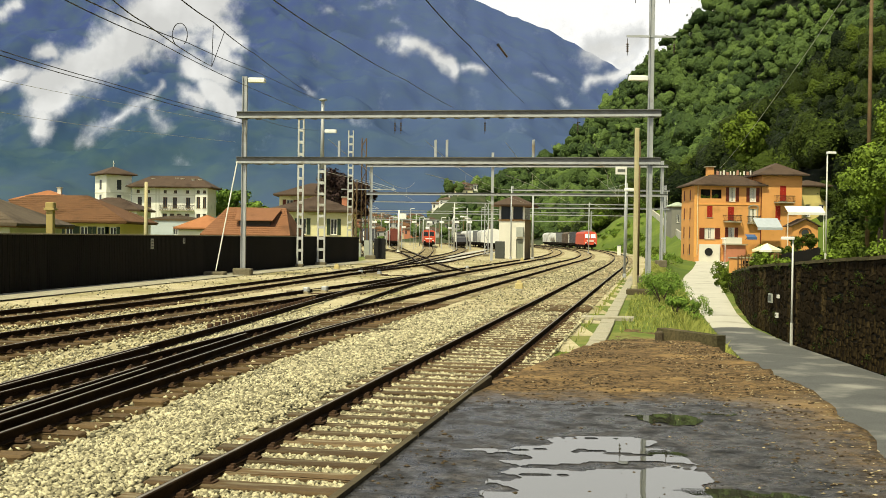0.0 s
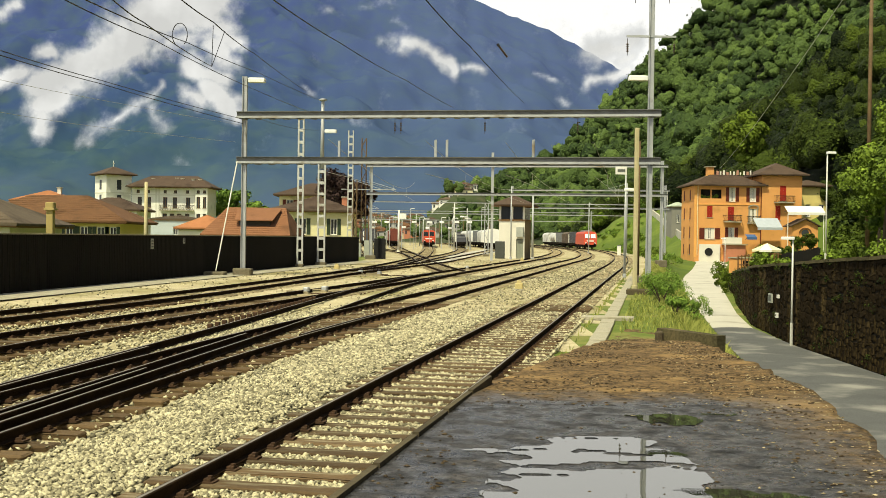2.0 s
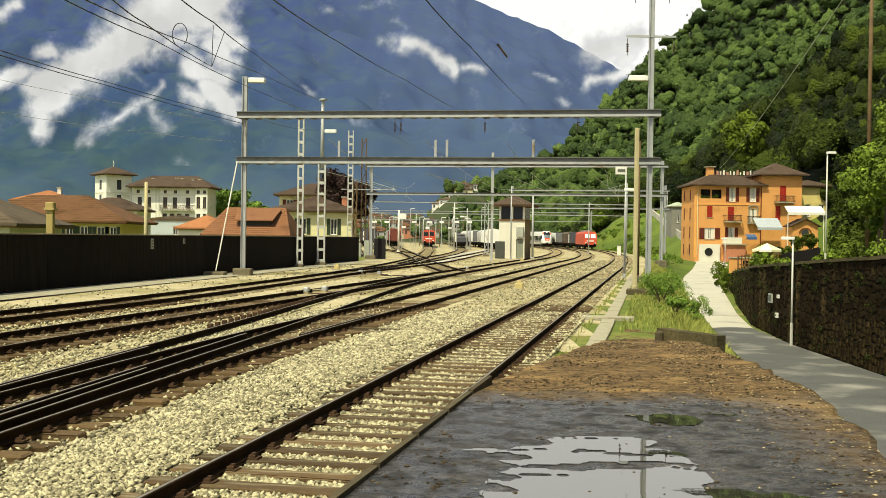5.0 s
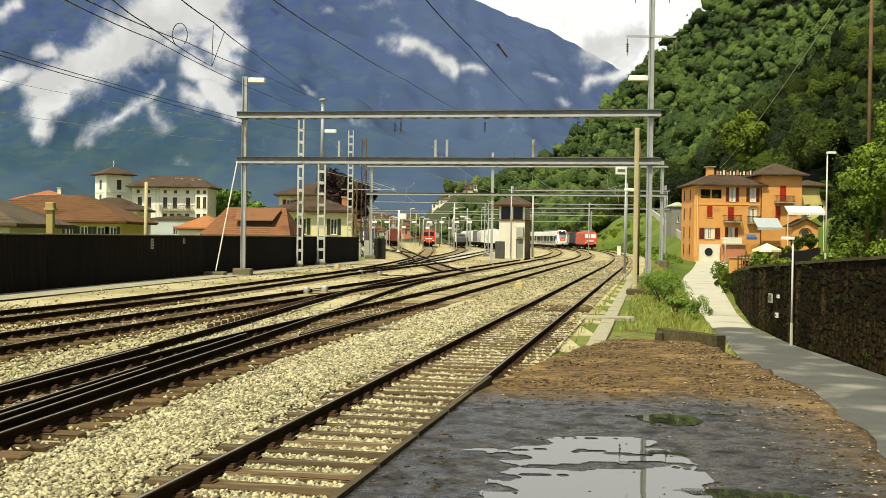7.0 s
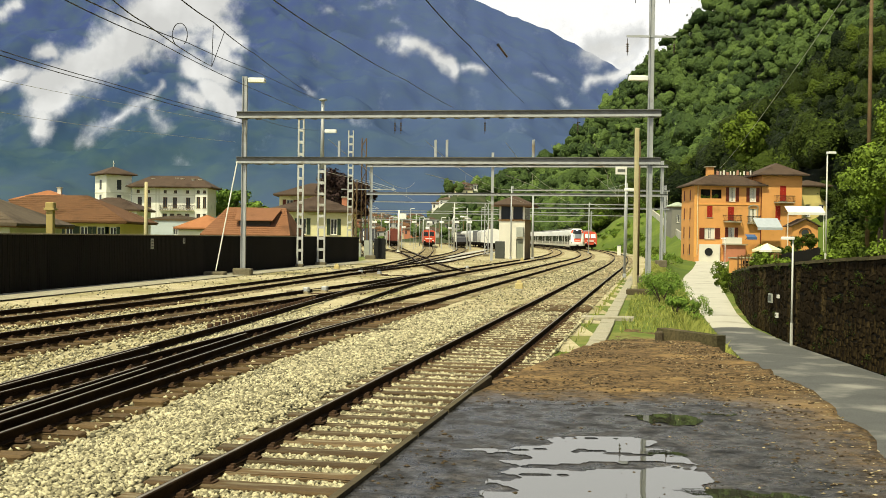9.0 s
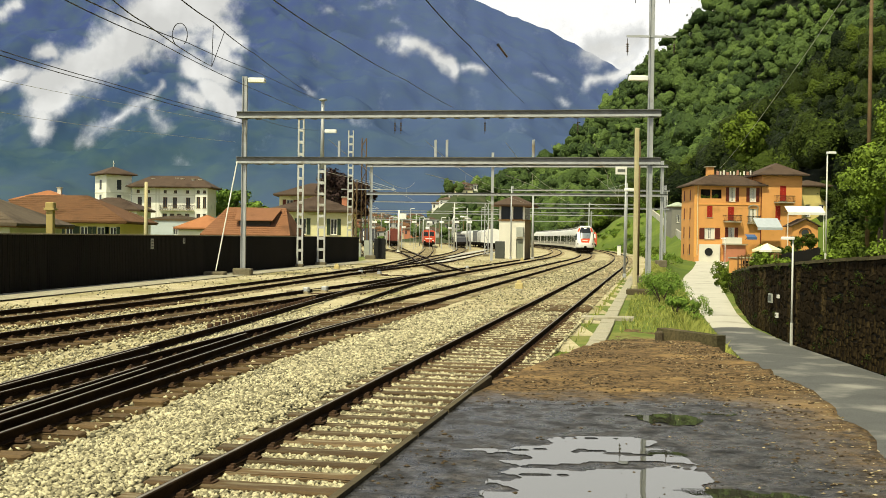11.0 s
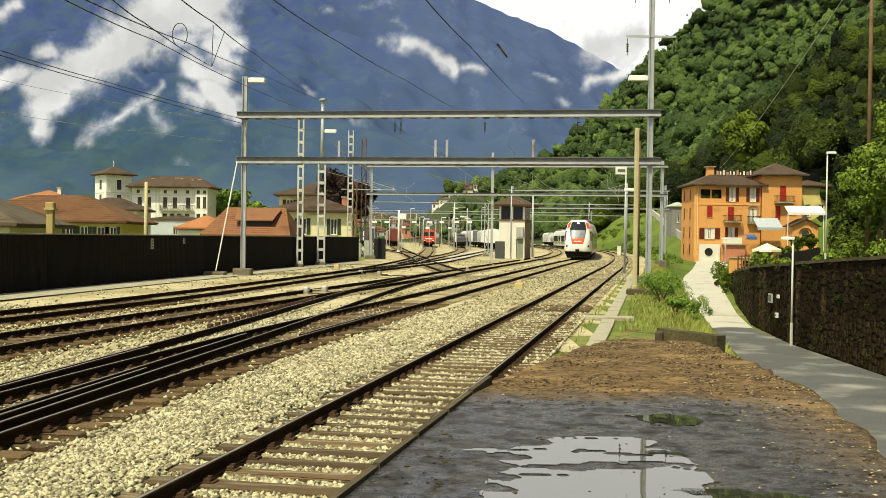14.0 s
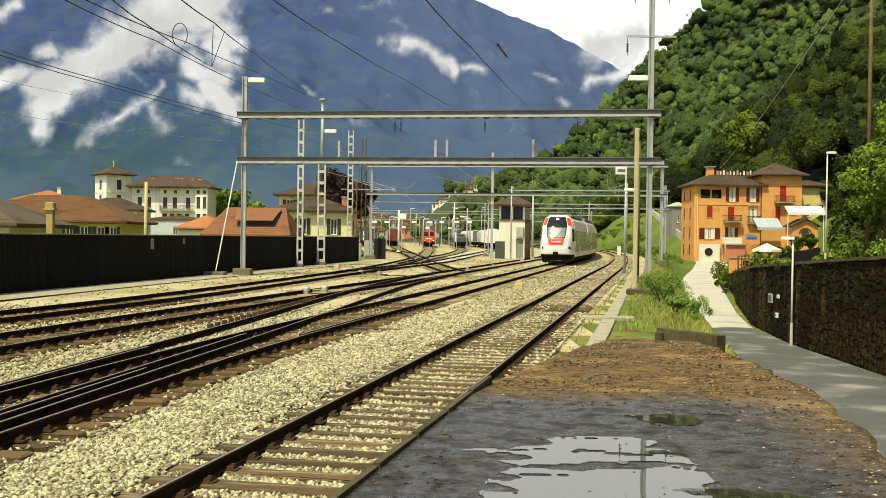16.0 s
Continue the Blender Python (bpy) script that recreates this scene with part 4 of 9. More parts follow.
# ---- boundary fence ----
def build_fence():
    ob = thing("fence", pose(FENCE[0][0], FENCE[0][1], -0.25, 0, 0, fence_turn), "long dark-stained timber fence along the railway yard", "fence", kind="structure")
    total = math.hypot(FENCE[1][0] - FENCE[0][0], FENCE[1][1] - FENCE[0][1])
    g = G()
    x = 0.0
    while x < 2.39:
        g.box(x, -0.015, 0.04, x + 0.135, 0.015, 2.25)
        g.box(x + 0.115, 0.012, 0.04, x + 0.175, 0.036, 2.25)
        x += 0.16
    g.box(0, 0.03, 0.35, 2.4, 0.08, 0.45)
    g.box(0, 0.03, 1.75, 2.4, 0.08, 1.85)
    me = g.mesh("panel", M["fence_wood"], fix=False)
    cap = G().cbox(0, -0.05, 2.25, 2.4, 0.07, 2.30, 0.01).mesh("cap_board", M["cap_wood"])
    post = G().cbox(-0.06, 0.03, -0.2, 0.06, 0.15, 2.25, 0.01).mesh("post", M["fence_wood"])
    foot = G().cbox(0, -0.06, -0.3, 2.4, 0.10, 0.03, 0.02).mesh("plinth", M["mast_foot"])
    for k in range(int(total / 2.4)):
        off = 0.0 if k > 11 else -0.12
        for nm, mesh in (("panel", me), ("cap_board", cap), ("post", post), ("plinth", foot)):
            p = new(nm, mesh)
            p.parent = ob
            p.matrix_basis = pose(k * 2.4, off, 0)
    # two small notice plates
    for px_, w, h, z in ((38.7, 0.34, 0.5, 1.6), (42.7, 0.26, 0.28, 1.85)):
        q = G().box(px_, -0.035, z, px_ + w, -0.017, z + h)
        pl = part("notice_plate", q, M["plate_grey"], ob, "small pale notice plate")
        bars = G()
        for r in range(3):
            bars.box(px_ + 0.05, -0.041, z + 0.08 + r * h / 3.6, px_ + w - 0.05, -0.036, z + 0.14 + r * h / 3.6)
        part("print", bars, M["print_grey"], pl)


M["cap_wood"] = material("fence_cap", (0.34, 0.30, 0.22), (0.20, 0.175, 0.12), 1, 0.8)
M["plate_grey"] = material("plate_grey", (0.40, 0.42, 0.38), None, 2, 0.5)
M["print_grey"] = material("print_grey", (0.12, 0.13, 0.12), None, 2, 0.6)
build_fence()


# ---- masts, gantries, wires ----
def lattice(g, x0, y0, z0, h, w, d, step, t=0.05, taper=1.0):
    """An upright of four angles with crossed lacing on two faces."""
    for sx in (-1, 1):
        for sy in (-1, 1):
            g.bar((x0 + sx * w / 2, y0 + sy * d / 2, z0), (x0 + sx * w / 2 * taper, y0 + sy * d / 2 * taper, z0 + h), t, t)
    n = max(1, int(h / step))
    for k in range(n):
        za, zb = z0 + h * k / n, z0 + h * (k + 1) / n
        fa, fb = 1 - (1 - taper) * k / n, 1 - (1 - taper) * (k + 1) / n
        s = 1 if k % 2 else -1
        for sy in (-1, 1):
            g.bar((x0 - s * w / 2 * fa, y0 + sy * d / 2 * fa, za), (x0 + s * w / 2 * fb, y0 + sy * d / 2 * fb, zb), t * 0.6)
        for sx in (-1, 1):
            g.bar((x0 + sx * w / 2 * fa, y0 - s * d / 2 * fa, za), (x0 + sx * w / 2 * fb, y0 + s * d / 2 * fb, zb), t * 0.6)


def ladder(g, h, w, d, z0=-0.2, step=0.85, t=0.11):
    """An upright of two channels joined by batten plates."""
    for s in (-1, 1):
        g.box(s * w / 2 - t / 2, -d / 2, z0, s * w / 2 + t / 2, d / 2, h)
    z = z0 + 0.3
    while z < h:
        g.box(-w / 2, -d / 2 - 0.012, z, w / 2, -d / 2 + 0.01, z + 0.2)
        g.box(-w / 2, d / 2 - 0.01, z, w / 2, d / 2 + 0.012, z + 0.2)
        z += step


def h_mast(g, x, y, h, w=0.26, z0=-0.1):
    """A broad-flange steel mast."""
    a, t = w / 2, 0.03
    ring = [(-a, -a), (-a + t, -a), (-a + t, -0.02), (a - t, -0.02), (a - t, -a), (a, -a), (a, a), (a - t, a), (a - t, 0.02), (-a + t, 0.02), (-a + t, a), (-a, a)]
    n = len(ring)
    g.add([(x + u, y + v, z) for z in (z0, h) for u, v in ring], [tuple(range(n - 1, -1, -1)), tuple(range(n, 2 * n))] + [(i, (i + 1) % n, n + (i + 1) % n, n + i) for i in range(n)])


def insulator(g, x, y, z, n=4, r=0.07):
    for k in range(n):
        g.lathe([(0.02, z - k * 0.12), (r, z - k * 0.12 - 0.05), (r, z - k * 0.12 - 0.07), (0.02, z - k * 0.12 - 0.10)], 8, (x, y))
    g.tube([(x, y, z + 0.25), (x, y, z - n * 0.12 - 0.15)], 0.015, 5)


def cross_beam(ob, a, b, z, depth=0.34):
    """A riveted double-channel cross beam: dark webs above, pale flange and tie plates below."""
    ax, ay, bx, by = *a, *b
    n = Vector((by - ay, ax - bx, 0)).normalized() * 0.15
    beam = None
    for s in (-1, 1):
        o = n * s
        w = G().bar((ax + o.x, ay + o.y, z), (bx + o.x, by + o.y, z), 0.03, depth)
        beam = part("cross_beam" if s < 0 else "rear_channel", w, M["beam_dark"], ob if s < 0 else beam, "riveted dark steel channel beam", fix=False)
        top = beam if s < 0 else beam.parent
        q = o * 1.45
        part("upper_flange", G().bar((ax + q.x, ay + q.y, z + depth / 2 - 0.012), (bx + q.x, by + q.y, z + depth / 2 - 0.012), 0.10, 0.03), M["beam_dark"], top, fix=False)
        part("lower_flange", G().bar((ax + q.x, ay + q.y, z - depth / 2 + 0.05), (bx + q.x, by + q.y, z - depth / 2 + 0.05), 0.10, 0.11), M["galv"], top, "pale lower flange", fix=False)
    beam = beam.parent
    length = math.hypot(bx - ax, by - ay)
    k = int(length / 0.8)
    if depth > 0.3:
        for i in range(k):
            u = (i + 0.5) / k
            x, y = ax + (bx - ax) * u, ay + (by - ay) * u
            part("tie_plate", G().bar((x - n.x, y - n.y, z - depth / 2 - 0.035), (x + n.x, y + n.y, z - depth / 2 - 0.035), 0.30, 0.05), M["beam_dark"], beam, fix=False)


def lamp_head(parent, x, y, z, side, length=1.0, turn=0.0):
    """A flat rectangular flood lamp on a short arm."""
    s = side
    arm = part("lamp_arm", G().bar((x, y, z), (x + s * 0.25, y, z + 0.02), 0.06), M["galv"], parent)
    g = G().cbox(x + min(s * 0.18, s * (0.18 + length)), y - 0.22, z - 0.12, x + max(s * 0.18, s * (0.18 + length)), y + 0.22, z + 0.12, 0.05)
    part("lamp_head", g, M["lamp_white"], parent, "white flat flood lamp")
    return arm


def gantry(a, b, za, zb, top_a, top_b, label, uprights=(), depth=0.36):
    mx, my = (a[0] + b[0]) / 2, (a[1] + b[1]) / 2
    ob = thing("overhead_gantry", pose(0, 0, 0), label, "gantry", "overhead line gantries")
    for (x, y), h in ((a, top_a), (b, top_b)):
        g = G()
        h_mast(g, x, y, h)
        part("mast", g, M["galv"], ob, "grey galvanised steel mast", fix=False)
        part("mast_foot", G().cbox(x - 0.5, y - 0.45, -0.4, x + 0.5, y + 0.45, 0.22, 0.06), M["mast_foot"], ob, "stained concrete footing")
    ux, uy = (b[0] - a[0]) / math.hypot(b[0] - a[0], b[1] - a[1]), (b[1] - a[1]) / math.hypot(b[0] - a[0], b[1] - a[1])
    for z in (za, zb):
        cross_beam(ob, (a[0] - ux * 0.4, a[1] - uy * 0.4), (b[0] + ux * 0.55, b[1] + uy * 0.55), z, depth)
    for u, h0, h1 in uprights:
        x, y = a[0] + (b[0] - a[0]) * u, a[1] + (b[1] - a[1]) * u
        part("upright", G().cbox(x - 0.07, y - 0.07, h0, x + 0.07, y + 0.07, h1, 0.02), M["galv"], ob)
    return ob


g1 = gantry((-11.2, 58.5), (10.82, 55.0), 6.27, 8.79, 10.95, 17.0, "tall grey steel gantry with two cross beams over the tracks", [(0.245, 6.3, 7.35), (0.487, 6.3, 7.4), (0.515, 6.3, 7.4), (0.725, 6.3, 7.4)])
lamp_head(g1, -11.2, 58.5, 10.75, 1, 0.95)
lamp_head(g1, 10.82, 55.0, 10.62, -1, 1.0)
ga = G().bar((9.5, 55, 12.82), (12.1, 55, 12.82), 0.10, 0.10)
part("cross_arm", ga, M["galv"], g1)
part("cross_arm", G().bar((9.9, 55, 15.6), (11.75, 55, 15.6), 0.10, 0.10), M["galv"], g1)
for x, z in ((9.55, 12.45), (12.0, 12.45), (9.93, 15.2), (11.72, 15.2)):
    gi = G()
    insulator(gi, x, 55.0, z, 4, 0.075)
    part("insulator", gi, M["insulator"], g1, "dark brown disc insulator")
for u in (0.385, 0.4, 0.607, 0.83):
    gi = G()
    insulator(gi, -11.2 + 22.02 * u, 58.5 - 3.5 * u, 8.35, 4, 0.06)
    part("insulator", gi, M["insulator"], g1, "dark brown disc insulator")
part("guy_rod", G().tube([(-11.55, 58.3, 6.2), (-12.5, 57.5, 0.1)], 0.035, 6), M["white_paint"], g1, "white painted slanting guy rod")
part("guy_foot", G().cbox(-13.1, 57.1, -0.35, -11.95, 57.9, 0.05, 0.05), M["mast_foot"], g1)
sb = G().cbox(9.02, 54.9, 5.55, 9.62, 55.0, 5.95, 0.02)
part("number_board", sb, M["white_paint"], g1, "small white board under the beam")
part("board_print", G().box(9.12, 54.885, 5.68, 9.52, 54.897, 5.82), M["print_grey"], g1)

g2 = gantry((-7.2, 103.6), (20.6, 98.6), 6.35, 9.1, 9.4, 9.6, "grey steel gantry with two cross beams farther along the tracks", [(0.09, 9.1, 10.0), (0.25, 9.1, 10.0)], 0.24)
g3 = gantry((9.4, 143.0), (29.5, 139.0), 6.3, 8.7, 9.2, 9.4, "distant grey steel gantry over the curving tracks", (), 0.2)
g4 = gantry((-20, 190), (34.5, 188), 6.4, 8.4, 9.0, 9.0, "distant wide gantry across the whole yard", (), 0.16)
g5 = gantry((-30, 262), (36.5, 258), 6.4, 8.6, 9.0, 9.0, "distant wide gantry across the whole yard", (), 0.16)
part("mast", G().box(4.6, 101.4, -0.1, 4.85, 101.65, 10.4), M["galv"], g2)


def lattice_mast(x, y, h, w, label, mat="galv", pole_from=None, lamp=None, arm=None, base=True):
    ob = thing("lattice_mast", pose(x, y, 0), label, "mast", "masts of the yard")
    g = G()
    split = pole_from or h
    if mat == "pale_steel":
        ladder(g, split, w, w * 0.6)
    else:
        lattice(g, 0, 0, -0.2, split + 0.2, w, w * 0.7, 0.9, 0.09)
    part("lattice", g, M[mat], ob, fix=False)
    if pole_from:
        part("pole", G().tube([(0, 0, split - 0.4), (0, 0, h)], 0.15, 10, 0.12), M["galv"], ob, smooth=True)
        part("pole_cap", G().lathe([(0.13, h), (0.3, h + 0.06), (0.3, h + 0.14), (0.1, h + 0.2)], 10), M["galv"], ob)
    if base:
        part("footing", G().cbox(-w * 0.8, -w * 0.8, -0.5, w * 0.8, w * 0.8, 0.08, 0.05), M["mast_foot"], ob)
    if lamp:
        lamp_head(ob, 0, 0, lamp, 1, 0.9)
    if arm:
        za, ln = arm
        part("bracket", G().bar((-ln * 0.3, 0, za), (ln, 0, za), 0.08), M["galv"], ob)
        part("bracket", G().bar((0, 0, za + 1.1), (ln, 0, za + 0.05), 0.05), M["galv"], ob)
    return ob


lattice_mast(-10.15, 74, 10.9, 0.34, "pale lattice mast beside the dark fence", "pale_steel")
lattice_mast(-9.35, 80, 12.4, 0.5, "grey lattice mast carrying a round pole and lamp", "pale_steel", 7.6, 10.1)
lattice_mast(-10.2, 114, 13.6, 0.5, "weathered lattice mast with brackets", "pale_steel", None, None, (7.2, 3.4))
lattice_mast(-8.9, 116, 13.0, 0.5, "brown weathered lattice mast with brackets", "rusty_steel", None, None, (7.3, 3.6))
lattice_mast(-9.6, 113, 8.2, 0.4, "brown weathered lattice mast", "rusty_steel")
lattice_mast(5.3, 128, 6.4, 0.45, "grey lattice mast behind the signal box", "galv", None, None, (5.6, 2.0))


def slim_pole(x, y, h, r, label, mat="galv", lamp=None, side=1, z0=-0.3, arm=0.0, length=0.7, square=False):
    ob = thing("pole", pose(x, y, z0), label, "pole", "slim poles")
    if square:
        part("shaft", G().cbox(-r, -r, 0, r, r, h, r * 0.3), M[mat], ob)
    else:
        part("shaft", G().tube([(0, 0, 0), (0, 0, h)], r, 8, r * 0.75), M[mat], ob, smooth=True)
    part("collar", G().lathe([(r * 1.5, 0), (r * 1.5, 0.35), (r, 0.4)], 8), M[mat], ob)
    if lamp:
        part("lamp_arm", G().tube([(0, 0, lamp - 0.05), (side * 0.25, 0, lamp)], 0.03, 6), M["galv"], ob)
        part("lamp_head", G().cbox(min(side * 0.12, side * (0.12 + length)), -0.14, lamp - 0.06, max(side * 0.12, side * (0.12 + length)), 0.14, lamp + 0.08, 0.03), M["lamp_white"], ob, "white lamp head")
    if arm:
        part("bracket", G().bar((-arm * 0.2, 0, h - 0.9), (arm, 0, h - 0.9), 0.06), M["galv"], ob)
        part("stay", G().bar((0, 0, h - 0.1), (arm, 0, h - 0.85), 0.04), M["galv"], ob)
    return ob


slim_pole(8.66, 47.0, 7.45, 0.095, "tall yellowed square pole at the track edge", "yellow_pole", square=True)
slim_pole(-17.1, 60, 5.35, 0.13, "pale wooden pole behind the dark fence", "yellow_pole")
slim_pole(10.8, 62, 6.4, 0.07, "thin grey pole behind the gantry", "galv")
slim_pole(11.2, 60, 8.1, 0.10, "thin brown pole beside the gantry", "rusty_steel", 5.3, -1)
slim_pole(7.3, 112.5, 8.0, 0.09, "thin grey pole before the signal box", "galv")
slim_pole(9.6, 112, 7.2, 0.13, "grey steel pole beside the signal box", "galv")
slim_pole(-6.4, 150, 6.2, 0.16, "white concrete pole in the yard", "white_paint")
slim_pole(23.0, 165, 8.2, 0.10, "grey pole between the tracks", "galv", arm=2.4)
slim_pole(27.2, 155, 10.8, 0.14, "tall grey pole beside the curve", "galv", arm=-2.8)
slim_pole(26.4, 152, 7.6, 0.12, "grey pole beside the curve", "galv")
for k, (x, y, h, sd) in enumerate([(-17, 205, 6.2, 1), (-11, 214, 6.4, 1), (-4, 208, 6.0, 1), (1.8, 212, 6.3, 1), (5.4, 205, 6.2, -1), (9.4, 216, 6.4, 1), (13.5, 206, 6.2, 1), (-20, 260, 7.5, 1), (-13, 270, 7.2, 1),
                                   (-6, 264, 7.4, 1), (-0.5, 272, 7.5, 1), (6.2, 262, 7.6, -1), (12, 275, 7.0, 1), (17, 260, 7.4, 1), (-26, 275, 7.0, 1), (-9.5, 300, 10.5, 1), (3, 310, 11, 1), (11, 300, 11.0, 1)]):
    slim_pole(x, y, h, 0.10, "yard lamp post with a white lamp head", "galv", h, sd, length=1.1)


for k in range(34):
    r = random.Random(900 + k)
    y = 150 + 190 * r.random()
    x = y * (-0.085 + 0.20 * r.random())
    near = min(abs(x - line_x(q)(y)) for q in (LINE_1, LINE_2, LINE_3, LINE_4, YARD_A, YARD_B))
    if near < 1.9:
        continue
    slim_pole(x, y, 5.5 + 3.5 * r.random(), 0.07 + 0.05 * r.random(), "thin pole among the masts of the far yard", ("galv", "pale_steel", "rusty_steel")[k % 3], arm=(1.8 if k % 2 else 0.0))


# ---- overhead wires ----
def span(name, pts, r, mat, label, sag=0.0, steps=14):
    out = []
    for k in range(len(pts) - 1):
        a, b = Vector(pts[k]), Vector(pts[k + 1])
        for i in range(steps + (k == len(pts) - 2)):
            u = i / steps
            p = a.lerp(b, u)
            p.z -= sag * 4 * u * (1 - u)
            out.append(p)
    return tagged(part(name, G().tube(out, r, 5), M[mat], fix=False), label, "cable", "overhead wires")


def overhead_line(knots, y0, y1, z_top, r=0.012):
    """Contact wire, messenger and droppers over one track, from one gantry to the next."""
    xf = line_x(knots)
    ob = thing("overhead_wire", pose(0, 0, 0), "grey contact wire and messenger hung over a track", "cable", "overhead wires")
    ct, ms = [], []
    for i in range(13):
        y, u = y0 + (y1 - y0) * i / 12, i / 12
        x = xf(y) + 0.2 * math.sin(y * 0.1)
        zm = z_top - (z_top - 6.0) * 4 * u * (1 - u)
        ct.append((x, y, 5.6))
        ms.append((x, y, zm))
        if 0 < i < 12 and i % 3 == 0:
            part("dropper", G().tube([(x, y, 5.6), (x, y, zm)], r * 0.6, 4), M["wire_pale"], ob, fix=False)
    part("contact_wire", G().tube(ct, r * 1.1, 5), M["wire_pale"], ob, fix=False)
    part("messenger_wire", G().tube(ms, r, 5), M["wire_pale"], ob, fix=False)
    return ob


for knots in (LINE_1, LINE_2, LINE_3, LINE_4):
    overhead_line(knots, 57.5, 102, 7.4)
span("cable", [(-5.52, 14.0, 5.43), (-6.67, 24.0, 6.54), (-7.63, 40.0, 7.81), (-7.13, 58.0, 8.83)], 0.011, "wire", "black overhead wire running towards the gantry", 0.04)
span("cable", [(-5.14, 14.0, 5.37), (-6.94, 28.0, 7.24), (-8.11, 45.0, 9.11), (-9.50, 80.0, 12.45)], 0.012, "wire", "black feeder cable sagging towards the masts", 0.04)
span("cable", [(-4.52, 13.5, 5.32), (-5.20, 18.0, 5.74), (-7.15, 32.0, 7.24)], 0.011, "wire", "black overhead wire joining another wire", 0.04)
span("cable", [(-3.94, 14.0, 5.58), (-4.00, 18.0, 5.76), (-5.13, 28.0, 6.97), (-7.77, 58.0, 10.16)], 0.01, "wire", "thin black overhead wire", 0.04)
span("cable", [(-12.84, 28.0, 7.24), (-13.15, 40.0, 7.93), (-11.30, 58.5, 8.57)], 0.015, "wire", "black cable of a pair running off over the fence", 0.04)
span("cable", [(-12.84, 28.0, 7.10), (-13.15, 40.0, 7.80), (-11.30, 58.5, 8.32)], 0.015, "wire", "black cable of a pair running off over the fence", 0.04)
span("cable", [(-22.01, 48.0, 9.39), (-24.13, 70.0, 11.17), (-21.24, 110.0, 13.60)], 0.012, "wire_pale", "thin pale cable running off over the fence", 0.04)
span("cable", [(-21.99, 48.0, 7.83), (-24.11, 70.0, 9.28), (-21.81, 110.0, 11.81)], 0.012, "wire_pale", "thin pale cable running off over the fence", 0.04)
span("cable", [(-2.73, 14.0, 5.56), (-2.25, 22.0, 6.19), (-1.25, 34.0, 7.19), (0.52, 55.0, 8.91)], 0.01, "wire", "thin black overhead wire running towards the gantry", 0.04)
span("cable", [(-0.53, 14.0, 5.59), (0.44, 20.0, 5.80), (4.14, 55.0, 9.25)], 0.01, "wire", "thin black overhead wire running towards the gantry", 0.04)
span("cable", [(-11.2, 58.5, 8.9), (-9.36, 80, 10.2)], 0.013, "wire", "black cable between two masts", 0.3)
span("cable", [(17.9, 43, 14.6), (43.5, 165, 13.5)], 0.02, "wire_pale", "pale overhead cable leading to the orange house", 0.6)
span("cable", [(10.85, 55, 16.6), (12.6, 30, 16.5)], 0.01, "wire", "thin black cable high on the mast", 0.2)

# fittings on the wires near the viewer
ins = thing("section_insulator", pose(1.2, 22.0, 6.05, 0, -38, 0), "dark rod insulator hung in the overhead wire", "insulator", "fittings on the wires")
part("rod", G().tube([(0, 0, -0.16), (0, 0, 0.16)], 0.022, 8), M["insulator"], ins)
part("cap", G().lathe([(0.03, 0.13), (0.03, 0.19)], 8), M["wire"], ins)
lp = thing("wire_loop", pose(-4.58, 18.0, 5.40), "thin oval wire loop on the overhead line", "wire loop", "fittings on the wires")
ring_pts = [(0.13 * math.cos(a), 0, 0.14 + 0.2 * math.sin(a)) for a in np.linspace(-0.9, math.pi + 0.9, 18)]
part("loop", G().tube(ring_pts, 0.008, 5), M["wire"], lp, fix=False)
vd = thing("dropper_pair", pose(-4.07, 18.2, 5.03), "pair of slanting droppers between two wires", "dropper", "fittings on the wires")
part("dropper", G().tube([(0, 0, 0), (0.02, 0, 0.72)], 0.006, 4), M["wire"], vd, fix=False)
part("dropper", G().tube([(0, 0, 0), (0.22, 0, 0.62)], 0.006, 4), M["wire"], vd, fix=False)


# ---- retaining wall of rough stones along the lane ----
def wall_x(y):
    return float(np.interp(y, *ROAD_R)) + 0.12


